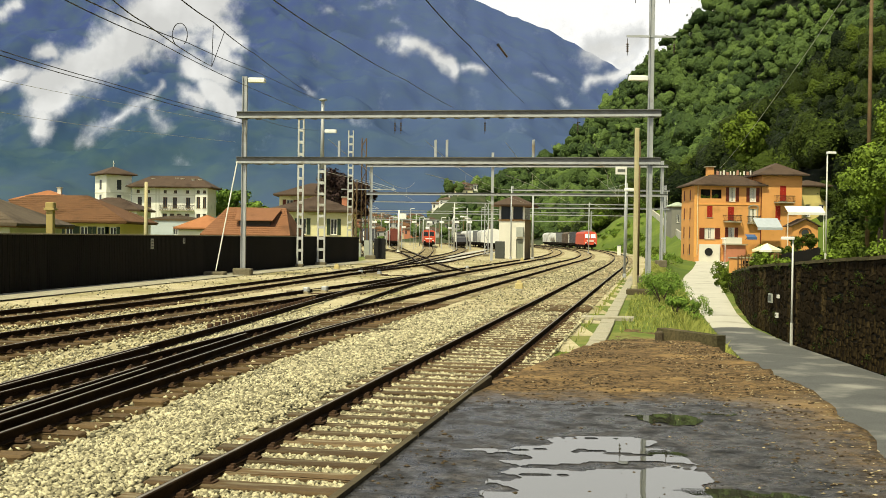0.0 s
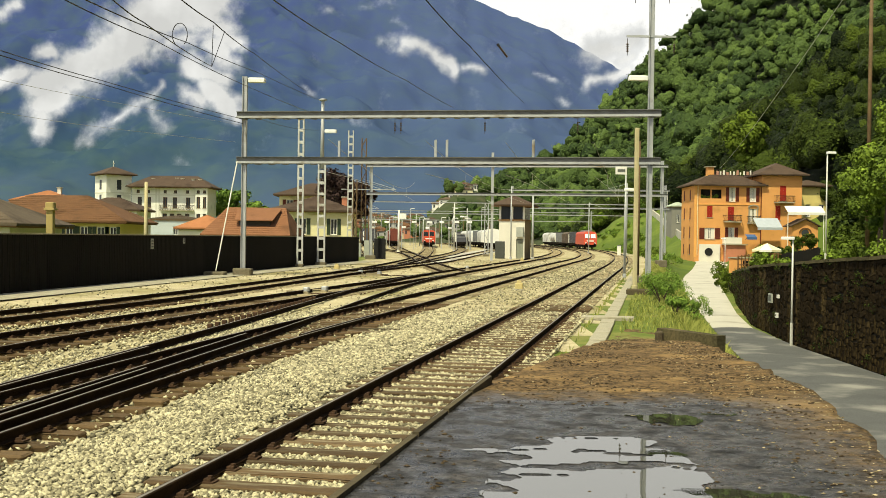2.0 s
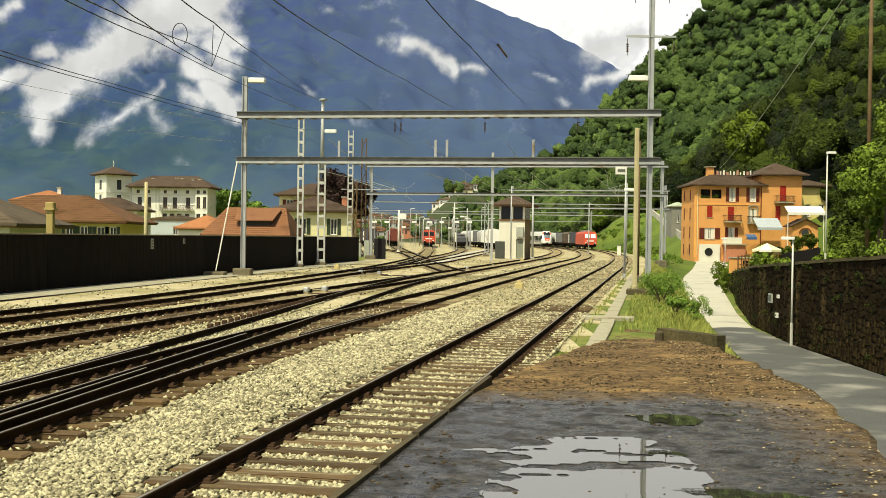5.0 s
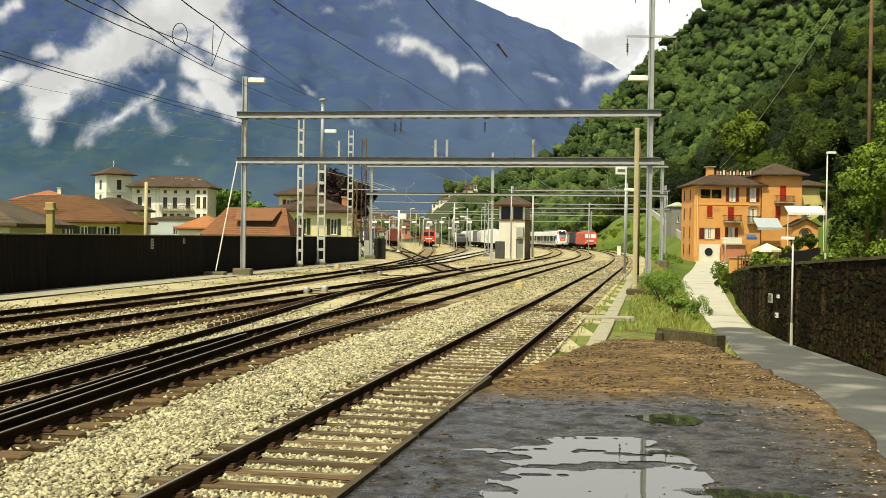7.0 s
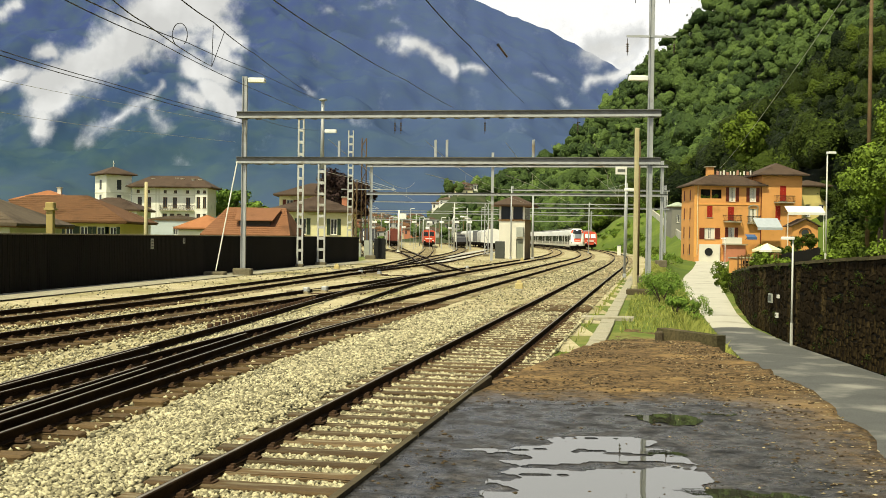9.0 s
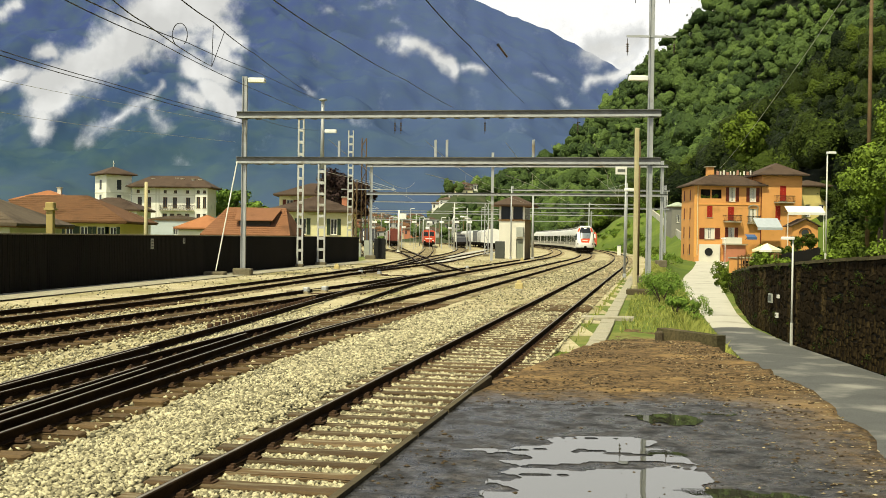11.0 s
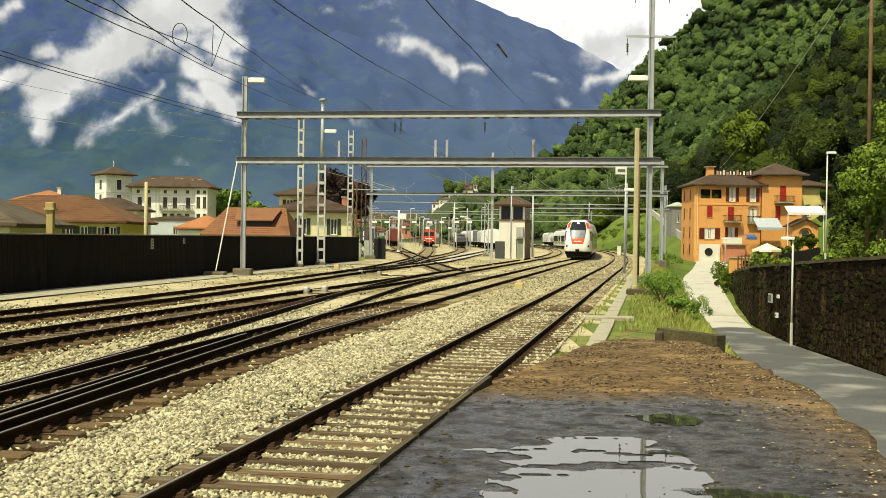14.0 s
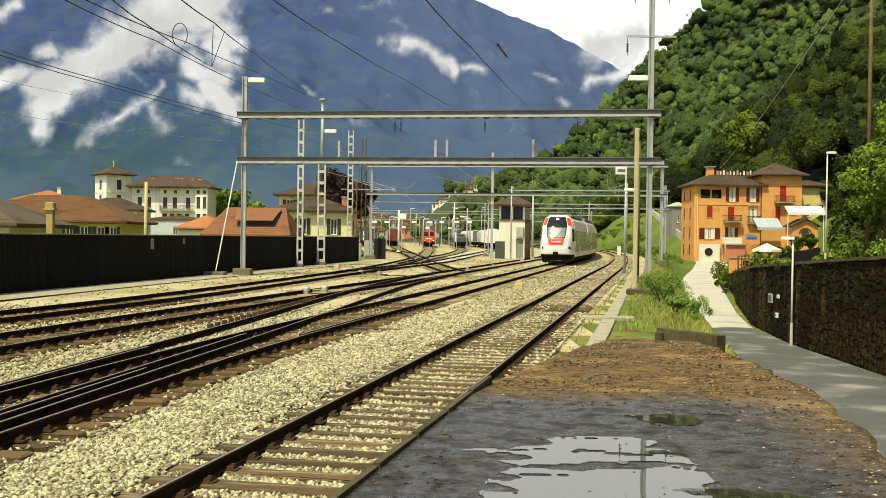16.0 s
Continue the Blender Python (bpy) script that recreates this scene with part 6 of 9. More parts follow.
for mat in ("wagon_red", "tank_pale", "wagon_brown", "train_white"):
    wagon(pta, d0, "box", mat, "red covered wagon standing in the yard" if mat == "wagon_red" else "covered freight wagon standing in the yard", 13.0)
    d0 += 13.6


# ---- buildings ----
def plaster(name, col, stain=None):
    return material(name, col, tuple(c * 0.82 for c in col), 0.6, 0.9, 0, 0.15, 14, 0.7, stain or tuple(c * 0.6 for c in col), 0.35, 0.64)


M["orange_wall"] = plaster("orange_render", (0.72, 0.35, 0.12))
M["cream_wall"] = plaster("cream_render", (0.85, 0.84, 0.77))
M["yellow_wall"] = plaster("yellow_render", (0.72, 0.60, 0.24))
M["pale_yellow_wall"] = plaster("pale_yellow_render", (0.76, 0.70, 0.42))
M["white_wall"] = plaster("white_render", (0.72, 0.70, 0.62))
M["dark_grey_wall"] = plaster("dark_grey_render", (0.24, 0.235, 0.21))
M["blue_wall"] = plaster("pale_blue_render", (0.52, 0.58, 0.60))
M["grey_wall"] = plaster("grey_render", (0.42, 0.42, 0.39))


def tiles(name, col, second):
    m = material(name, col, second, 1.2, 0.9, 0, 0.5, 8, 0.8, tuple(c * 0.5 for c in col), 0.5, 0.6)
    return m


M["roof_brown"] = tiles("brown_tiles", (0.098, 0.066, 0.047), (0.06, 0.042, 0.032))
M["roof_rust"] = tiles("rust_tiles", (0.17, 0.085, 0.040), (0.10, 0.052, 0.028))
M["roof_terra"] = tiles("terracotta_tiles", (0.26, 0.12, 0.060), (0.17, 0.078, 0.042))
M["roof_orange"] = tiles("orange_tiles", (0.42, 0.18, 0.08), (0.30, 0.125, 0.058))
M["roof_glass"] = tiles("pale_green_sheet", (0.42, 0.48, 0.38), (0.34, 0.4, 0.3))
M["roof_slate"] = tiles("slate_tiles", (0.13, 0.10, 0.07), (0.085, 0.066, 0.048))
M["shutter_red"] = material("red_shutter", (0.42, 0.035, 0.02), (0.3, 0.025, 0.015), 3, 0.6)
M["shutter_brown"] = material("brown_shutter", (0.16, 0.035, 0.02), (0.1, 0.025, 0.015), 3, 0.6)
M["shutter_green"] = material("green_shutter", (0.05, 0.07, 0.04), (0.03, 0.045, 0.025), 3, 0.6)
M["iron"] = material("dark_iron", (0.04, 0.032, 0.026), None, 3, 0.6)
M["canvas_grey"] = material("grey_canvas", (0.40, 0.45, 0.50), (0.33, 0.37, 0.42), 2, 0.85)
M["canvas_white"] = material("white_canvas", (0.80, 0.79, 0.74), (0.7, 0.69, 0.64), 2, 0.85)
M["canvas_yellow"] = material("cream_canvas", (0.78, 0.72, 0.46), (0.66, 0.6, 0.36), 2, 0.85)
M["canvas_blue"] = material("blue_canvas", (0.06, 0.13, 0.30), (0.05, 0.1, 0.22), 2, 0.85)
M["timber"] = material("brown_timber", (0.20, 0.11, 0.045), (0.12, 0.065, 0.03), 2, 0.8)
M["house_glass"] = glossy("house_window_glass", (0.05, 0.055, 0.06), 0.08)


def holed_wall(g, width, z0, z1, holes, thick=0.35):
    """A wall along x from 0 to width, facing -y, with rectangular openings (x0, z0, x1, z1) that go through."""
    xs = sorted({0.0, width, *[h[0] for h in holes], *[h[2] for h in holes]})
    zs = sorted({z0, z1, *[h[1] for h in holes], *[h[3] for h in holes]})
    nx, nz = len(xs), len(zs)
    o = len(g.v)
    for y in (0.0, thick):
        g.v.extend((x, y, z) for z in zs for x in xs)

    def solid(i, j):
        if not (0 <= i < nx - 1 and 0 <= j < nz - 1):
            return False
        cx, cz = (xs[i] + xs[i + 1]) / 2, (zs[j] + zs[j + 1]) / 2
        return not any(h[0] < cx < h[2] and h[1] < cz < h[3] for h in holes)

    fid = lambda i, j, k: o + k * nx * nz + j * nx + i
    for j in range(nz - 1):
        for i in range(nx - 1):
            if not solid(i, j):
                continue
            fs = [(fid(i, j, 0), fid(i + 1, j, 0), fid(i + 1, j + 1, 0), fid(i, j + 1, 0)), (fid(i, j + 1, 1), fid(i + 1, j + 1, 1), fid(i + 1, j, 1), fid(i, j, 1))]
            for di, dj, a, b in ((-1, 0, (i, j), (i, j + 1)), (1, 0, (i + 1, j + 1), (i + 1, j)), (0, -1, (i + 1, j), (i, j)), (0, 1, (i, j + 1), (i + 1, j + 1))):
                if not solid(i + di, j + dj):
                    fs.append((fid(*a, 0), fid(*b, 0), fid(*b, 1), fid(*a, 1)))
            g.f.extend(fs)
            g.mi.extend([g.m] * len(fs))


def window(parent, m, x0, z0, x1, z1, shutters=None, closed=False, frame_mat="white_paint", sill=True, mullion=True):
    """A framed window in an opening of a wall whose plane is m's x and z."""
    w = part("window", G().box(x0, 0.16, z0, x1, 0.19, z1), M["house_glass"], parent, at=m)
    t = min(0.09, (x1 - x0) * 0.12)
    f = G()
    f.box(x0, 0.12, z0, x0 + t, 0.2, z1).box(x1 - t, 0.12, z0, x1, 0.2, z1).box(x0 + t, 0.12, z0, x1 - t, 0.2, z0 + t).box(x0 + t, 0.12, z1 - t, x1 - t, 0.2, z1)
    if mullion:
        f.box((x0 + x1) / 2 - t * 0.5, 0.13, z0 + t, (x0 + x1) / 2 + t * 0.5, 0.2, z1 - t)
    part("window_frame", f, M[frame_mat], w, fix=False)
    if sill:
        part("window_sill", G().box(x0 - 0.08, -0.08, z0 - 0.08, x1 + 0.08, 0.14, z0 - 0.002), M["concrete"], w)
    if shutters:
        half = (x1 - x0) / 2
        if closed:
            spans = ((x0 + 0.02, (x0 + x1) / 2 - 0.01), ((x0 + x1) / 2 + 0.01, x1 - 0.02))
            y0, y1 = 0.02, 0.07
        else:
            spans = ((x0 - half - 0.02, x0 - 0.02), (x1 + 0.02, x1 + half + 0.02))
            y0, y1 = -0.06, -0.01
        for a, b in spans:
            s = G().box(a, y0, z0, b, y1, z1)
            z = z0 + 0.12
            while z < z1 - 0.1:
                s.box(a + 0.05, y0 - 0.015, z, b - 0.05, y0, z + 0.05)
                z += 0.12
            part("shutter", s, M[shutters], w, fix=False)
    return w


def hip_roof(g, x0, y0, x1, y1, z, rise, over=0.6, ridge=None, thick=0.16):
    """A hipped roof with overhanging eaves; ridge is its half length along the longer side."""
    a0, b0, a1, b1 = x0 - over, y0 - over, x1 + over, y1 + over
    cx, cy = (a0 + a1) / 2, (b0 + b1) / 2
    if (a1 - a0) >= (b1 - b0):
        r = max(0.01, ((a1 - a0) - (b1 - b0)) / 2) if ridge is None else ridge
        p, q = (cx - r, cy, z + rise), (cx + r, cy, z + rise)
        vs = [(a0, b0, z), (a1, b0, z), (a1, b1, z), (a0, b1, z), p, q, (a0, b0, z - thick), (a1, b0, z - thick), (a1, b1, z - thick), (a0, b1, z - thick)]
        fs = [(0, 1, 5, 4), (1, 2, 5), (2, 3, 4, 5), (3, 0, 4)]
    else:
        r = max(0.01, ((b1 - b0) - (a1 - a0)) / 2) if ridge is None else ridge
        p, q = (cx, cy - r, z + rise), (cx, cy + r, z + rise)
        vs = [(a0, b0, z), (a1, b0, z), (a1, b1, z), (a0, b1, z), p, q, (a0, b0, z - thick), (a1, b0, z - thick), (a1, b1, z - thick), (a0, b1, z - thick)]
        fs = [(0, 1, 4), (1, 2, 5, 4), (2, 3, 5), (3, 0, 4, 5)]
    fs += [(6, 7, 1, 0), (7, 8, 2, 1), (8, 9, 3, 2), (9, 6, 0, 3), (9, 8, 7, 6)]
    g.add(vs, fs)


def tile_rows(roof, x0, y0, x1, y1, z, rise, over, n, mat):
    """Raised courses of tiles on the front slope of a hipped roof, each lapping over the one below."""
    a0, b0, a1 = x0 - over, y0 - over, x1 + over
    depth = (y1 - y0) / 2 + over
    hip = min(depth, (a1 - a0) / 2)
    for k in range(n):
        u, v = k / n, (k + 0.9) / n
        g = G().add([(a0 + hip * u, b0 + depth * u, z + rise * u + 0.03), (a1 - hip * u, b0 + depth * u, z + rise * u + 0.03),
                     (a1 - hip * v, b0 + depth * v, z + rise * v + 0.006), (a0 + hip * v, b0 + depth * v, z + rise * v + 0.006),
                     (a0 + hip * u, b0 + depth * u, z + rise * u), (a1 - hip * u, b0 + depth * u, z + rise * u)], [(0, 1, 2, 3), (4, 5, 1, 0)])
        part("tile_course", g, M[mat], roof, fix=False)


def chimney(parent, x, y, z0, z1, mat="grey_wall", w=0.6):
    c = part("chimney", G().cbox(x - w / 2, y - w / 2, z0, x + w / 2, y + w / 2, z1, 0.03), M[mat], parent)
    part("chimney_cap", G().cbox(x - w * 0.7, y - w * 0.7, z1, x + w * 0.7, y + w * 0.7, z1 + 0.12, 0.03), M["concrete"], c)
    return c


def block(parent, x0, y0, x1, y1, z0, z1, mat, front=(), left=(), right=()):
    """Four walls; front, left and right list openings in their own plane. Returns the planes for windows."""
    g = G()
    holed_wall(g, x1 - x0, z0, z1, front)
    part("wall", g, M[mat], parent, at=pose(x0, y0, 0), fix=False)
    g = G()
    holed_wall(g, y1 - y0 - 0.7, z0, z1, left)
    ml = pose(x0, y1 - 0.35, 0, 0, 0, -90)
    part("wall", g, M[mat], parent, at=ml, fix=False)
    g = G()
    holed_wall(g, y1 - y0 - 0.7, z0, z1, right)
    mr = pose(x1, y0 + 0.35, 0, 0, 0, 90)
    part("wall", g, M[mat], parent, at=mr, fix=False)
    part("wall", G().box(x0, y1 - 0.35, z0, x1, y1, z1), M[mat], parent)
    part("inner_floor", G().box(x0 + 0.36, y0 + 0.36, z1 - 0.2, x1 - 0.36, y1 - 0.36, z1 - 0.05), M["grey_wall"], parent)
    part("inner_wall", G().box(x0 + 0.36, y0 + 1.6, z0, x1 - 0.36, y0 + 1.7, z1 - 0.2), M["room_shade"], parent, "wall behind the windows, coloured dark as indoor shade")
    return pose(x0, y0, 0), ml, mr


M["sign_pink"] = material("faded_sign_paint", (0.50, 0.27, 0.20), (0.36, 0.20, 0.15), 4, 0.8, 0, 0.2, 20)
M["roof_pale"] = material("weathered_roof", (0.30, 0.36, 0.31), (0.20, 0.25, 0.22), 1.2, 0.8, 0, 0.4, 12)
# indoor shade painted as a dark colour on walls behind windows
M["room_shade"] = material("indoor_shade", (0.06, 0.055, 0.05), None, 1, 0.9)


def balcony(parent, x0, x1, z, y=0.0, out=1.0, solid=None):
    b = part("balcony", G().box(x0, y - out, z - 0.16, x1, y + 0.02, z), M["concrete"], parent)
    if solid:
        part("parapet", G().box(x0, y - out, z, x1, y - out + 0.06, z + 0.95).box(x0, y - out + 0.06, z, x0 + 0.05, y, z + 0.95).box(x1 - 0.05, y - out + 0.06, z, x1, y, z + 0.95), M[solid], b, fix=False)
        return
    g = G()
    for a, c in (((x0, y - out, z + 0.95), (x1, y - out, z + 0.95)), ((x0, y - out, z + 0.95), (x0, y, z + 0.95)), ((x1, y - out, z + 0.95), (x1, y, z + 0.95))):
        g.bar(a, c, 0.08)
        g.bar((a[0], a[1], z + 0.12), (c[0], c[1], z + 0.12), 0.05)
    n = int((x1 - x0) / 0.14)
    for k in range(n + 1):
        x = x0 + (x1 - x0) * k / n
        g.bar((x, y - out, z), (x, y - out, z + 0.95), 0.042)
    part("railing", g, M["iron"], b, "dark iron railing", fix=False)


def orange_house():
    ob = thing("house", pose(39.2, 163, -0.45), "three-storey orange house with red shutters and brown tiled roof", "house")
    fr = [(0.9, 9.2, 4.2, 10.6), (5.35, 8.75, 6.35, 10.95), (8.55, 8.75, 9.55, 10.95), (1.95, 6.25, 2.8, 8.05), (5.2, 5.75, 6.15, 7.95), (8.6, 5.6, 9.7, 7.7),
          (1.6, 2.85, 3.2, 4.6), (5.3, 2.3, 6.3, 4.7)]
    lf = [(1.2, 9.0, 2.0, 10.6), (5.2, 9.0, 6.0, 10.6), (1.2, 6.0, 2.0, 7.8), (5.2, 6.0, 6.0, 7.8), (1.2, 3.0, 2.0, 4.8), (5.2, 3.0, 6.0, 4.8), (1.2, 0.4, 2.0, 2.0), (5.2, 0.4, 6.0, 2.0)]
    mf, ml, mr = block(ob, 0, 0, 10.4, 9, -1.0, 11.2, "orange_wall", fr, lf)
    for k, (a, b, c, d) in enumerate(fr):
        if k == 0:
            continue
        closed = k in (3, 4)
        sh = "shutter_red" if k in (3, 4) else "shutter_brown"
        window(ob, mf, a, b, c, d, sh if k != 5 else None, closed, "white_paint" if k != 5 else "canvas_yellow")
        if not closed:
            for e0, e1 in ((a + 0.1, a + 0.40 * (c - a)), (c - 0.40 * (c - a), c - 0.1)):
                part("curtain", G().box(e0, 0.115, b + 0.1, e1, 0.118, d - 0.1), M["white_wall"], ob, "white lace curtain", at=mf)
    for a, b, c, d in lf:
        window(ob, ml, a, b, c, d, "shutter_brown", True)
    # grey stone surround with an arched hood over the tall window
    hood = G()
    for k in range(8):
        a0, a1 = math.pi * k / 8, math.pi * (k + 1) / 8
        hood.bar((9.15 - 0.78 * math.cos(a0), -0.07, 7.75 + 0.5 * math.sin(a0)), (9.15 - 0.78 * math.cos(a1), -0.07, 7.75 + 0.5 * math.sin(a1)), 0.17)
    part("window_hood", hood, M["concrete"], ob, "arched grey stone hood", fix=False)
    for x in (8.4, 9.72):
        part("window_jamb", G().box(x, -0.09, 5.55, x + 0.18, -0.004, 7.75), M["concrete"], ob, "grey stone jamb")
    balcony(ob, 8.2, 10.1, 5.5, out=0.7)
    # open loggia with planting
    part("loggia_floor", G().box(0.9, 0.36, 9.0, 4.2, 1.6, 9.2), M["concrete"], ob)
    part("loggia_post", G().box(2.45, 0.02, 9.2, 2.65, 0.3, 10.6), M["orange_wall"], ob)
    balcony(ob, 4.5, 7.1, 5.65)
    balcony(ob, 4.4, 7.2, 2.2, solid="white_wall")
    # white ground floor; a flat black disc stands for the shade in a round opening
    part("plinth", G().box(0.75, -0.35, -1.0, 4.0, -0.005, 2.05), M["white_wall"], ob, "white-plastered garage front")
    disc = G().lathe([(0.62, -0.06), (0.62, 0.06)], 20)
    part("round_opening", disc, M["black"], ob, "flat black disc for a round opening's shade", at=Matrix.Translation((2.2, -0.37, 0.85)) @ Matrix.Rotation(math.pi / 2, 4, "X"))
    part("corner_strip", G().box(-0.06, -0.06, 0, 0.28, 0.0, 11.2), M["corner_orange"], ob)
    part("string_course", G().box(-0.05, -0.08, 8.2, 10.4, -0.003, 8.36), M["corner_orange"], ob)
    part("eave", G().box(-0.7, -0.7, 11.2, 11.0, 9.7, 11.32), M["timber"], ob)
    g = G()
    hip_roof(g, 0, 0, 10.4, 9, 11.34, 2.4, 0.8)
    rf = part("roof", g, M["roof_brown"], ob)
    tile_rows(rf, 0, 0, 10.4, 9, 11.345, 2.4, 0.8, 14, "roof_brown")
    chimney(ob, 3.2, 3.6, 12.6, 14.3, "orange_wall", 1.1)
    sign = part("roof_sign", G().bar((3.9, 2.9, 13.02), (9.9, 2.9, 13.02), 0.07).bar((3.9, 2.9, 13.9), (9.9, 2.9, 13.9), 0.05), M["iron"], ob, "iron frame of the roof sign", fix=False)
    for k in range(5):
        part("stay", G().bar((4.0 + 1.45 * k, 2.9, 12.2), (4.0 + 1.45 * k, 2.9, 13.9), 0.05), M["iron"], sign)
    for k in range(11):
        x, tall, wide = 4.05 + 0.53 * k, (0.62, 0.44, 0.74, 0.55)[(k * 7) % 4], (0.34, 0.22, 0.28)[k % 3]
        part("sign_bar", G().cbox(x, 2.8, 13.08, x + wide, 2.87, 13.08 + tall, 0.02), M["white_wall" if k % 3 else "sign_pink"], sign, "weathered plain sign bar")
    # annex wing
    fr2 = [(2.75, 8.9, 3.75, 11.3), (2.1, 5.9, 2.9, 8.2)]
    m2, _, r2 = block(ob, 10.42, -0.3, 16.6, 8.5, -1.0, 12.9, "orange_wall", fr2)
    window(ob, m2, *fr2[0], "shutter_red", True)
    window(ob, m2, *fr2[1], "shutter_red", True)
    balcony(ob, 12.3, 15.2, 8.75, -0.3)
    g = G()
    hip_roof(g, 10.42, -0.3, 16.6, 8.5, 13.05, 2.0, 0.9)
    rf = part("roof", g, M["roof_brown"], ob)
    tile_rows(rf, 10.42, -0.3, 16.6, 8.5, 13.055, 2.0, 0.9, 12, "roof_brown")
    part("drainpipe", G().tube([(10.3, -0.12, 0.3), (10.3, -0.12, 11.1)], 0.06, 6), M["shutter_brown"], ob)
    part("drainpipe", G().tube([(0.45, -0.12, 0.3), (0.45, -0.12, 11.1)], 0.06, 6), M["canvas_yellow"], ob)
    # lean-to roofs and ground floor terrace
    part("porch", G().box(4.6, -1.6, -1.0, 7.6, -0.01, 1.95), M["porch_red"], ob, "pinkish low porch")
    part("porch_roof", G().box(4.3, -1.9, 1.96, 7.9, 0.0, 2.1), M["concrete"], ob)
    return ob


M["corner_orange"] = plaster("light_orange_render", (0.80, 0.40, 0.12))
M["porch_red"] = plaster("pinkish_render", (0.55, 0.22, 0.13))
orange_house()


def awning(at_, w, d, drop, mat, label):
    ob = thing("awning", at_, label, "awning")
    g = G()
    g.add([(0, 0, 0), (w, 0, 0), (w, -d, -drop), (0, -d, -drop), (0, 0, -0.05), (w, 0, -0.05), (w, -d, -drop - 0.05), (0, -d, -drop - 0.05)],
          [(0, 1, 2, 3), (4, 7, 6, 5), (0, 4, 5, 1), (2, 6, 7, 3), (1, 5, 6, 2), (0, 3, 7, 4)])
    part("canopy", g, M[mat], ob)
    part("valance", G().box(0, -d - 0.03, -drop - 0.4, w, -d, -drop - 0.02), M[mat], ob)
    for x in (0.05, w - 0.05):
        part("arm", G().bar((x, 0, -0.8), (x, -d, -drop - 0.06), 0.05), M["iron"], ob)
    return ob


awning(pose(47.7, 161.0, 5.75), 3.8, 2.6, 1.45, "canvas_grey", "grey-white sloping canvas awning on the orange house")
awning(pose(46.4, 160.5, 3.2), 1.5, 1.2, 0.4, "canvas_blue", "faded blue awning beside the orange house")
awn = awning(pose(49.9, 153, 7.4), 5.4, 1.8, 0.95, "canvas_white", "long white awning over a terrace")
for x in (0.1, 5.3):
    part("post", G().tube([(x, -1.5, -1.2), (x, -1.5, -7.4)], 0.06, 6), M["white_paint"], awn)


def plain_house(at_, w, d, z1, rise, wall, roof, label, wins=(), shutters=None, over=0.6, z0=-0.6, chim=(), rights=(), tiles_n=12, ridge=None):
    ob = thing("house", at_, label, "house", "village houses")
    mf, ml, mr = block(ob, 0, 0, w, d, z0, z1, wall, wins, (), rights)
    for q in wins:
        window(ob, mf, *q, shutters)
    for q in rights:
        window(ob, mr, *q, shutters)
    part("eave", G().box(-over * 0.9, -over * 0.9, z1, w + over * 0.9, d + over * 0.9, z1 + 0.1), M["timber"], ob)
    g = G()
    hip_roof(g, 0, 0, w, d, z1 + 0.27, rise, over, ridge)
    rf = part("roof", g, M[roof], ob)
    if ridge is None and w >= d:
        tile_rows(rf, 0, 0, w, d, z1 + 0.275, rise, over, tiles_n, roof)
    for x, y, za, zb, mt in chim:
        chimney(ob, x, y, za, zb, mt)
    return ob


# village behind the fence
plain_house(pose(-36.6, 66, 0), 9.2, 9.0, 2.35, 2.3, "white_wall", "roof_slate", "low house with a grey-brown tiled hip roof", over=0.7, chim=())
M["chimney_yellow"] = plaster("dull_yellow_render", (0.40, 0.31, 0.13))
pc = thing("chimney_stack", pose(-25.4, 67.5, 2.4), "yellow rendered chimney stack with stepped cap", "chimney")
part("shaft", G().cbox(-0.22, -0.22, -2.0, 0.22, 0.22, 1.1, 0.03), M["chimney_yellow"], pc)
part("cap", G().cbox(-0.34, -0.34, 1.1, 0.34, 0.34, 1.25, 0.03).cbox(-0.27, -0.27, 1.25, 0.27, 0.27, 1.62, 0.05), M["chimney_yellow"], pc)
plain_house(pose(-48.8, 106, 0), 16.0, 10.0, 3.0, 2.75, "yellow_wall", "roof_rust", "yellow house under a broad rust-brown hip roof",
            [(10.4, 1.0, 11.2, 2.7), (11.9, 1.0, 12.7, 2.7), (13.6, 1.0, 14.4, 2.7), (14.9, 1.0, 15.6, 2.7)], "shutter_green", 0.9)
plain_house(pose(-70, 170, 0), 8.5, 8.0, 7.0, 1.7, "pale_yellow_wall", "roof_orange", "house with a bright orange tiled roof", [(1, 4.8, 2, 6.4), (4, 4.8, 5, 6.4), (6.5, 4.8, 7.5, 6.4)], "shutter_green", chim=((6, 4, 8, 9.4, "white_wall"),))
plain_house(pose(-53, 150, 0), 9, 7.0, 5.2, 1.8, "cream_wall", "roof_brown", "house with a dark brown roof", (), None)
plain_house(pose(-39.2, 140, 0), 6.2, 6.0, 3.85, 0.5, "blue_wall", "roof_slate", "low pale blue building with a flat roof", [(3.0, 1.9, 3.6, 3.1)], None, 0.15)
plain_house(pose(-32.5, 128, 0), 5.6, 7.0, 2.6, 1.6, "cream_wall", "roof_orange", "small house with an orange tiled roof", (), None, 0.5)
plain_house(pose(-19.8, 122, 0), 9.0, 8.5, 4.8, 1.75, "pale_yellow_wall", "roof_brown", "pale yellow house with green shutters and brown hip roof",
            [(2.9, 2.2, 3.8, 4.1), (6.6, 2.2, 7.4, 4.1), (0.7, 2.2, 1.6, 4.1)], "shutter_green", 0.8, chim=((7.9, 3.4, 5.4, 6.7, "porch_red"),), rights=[(2.0, 2.2, 2.9, 4.1)])
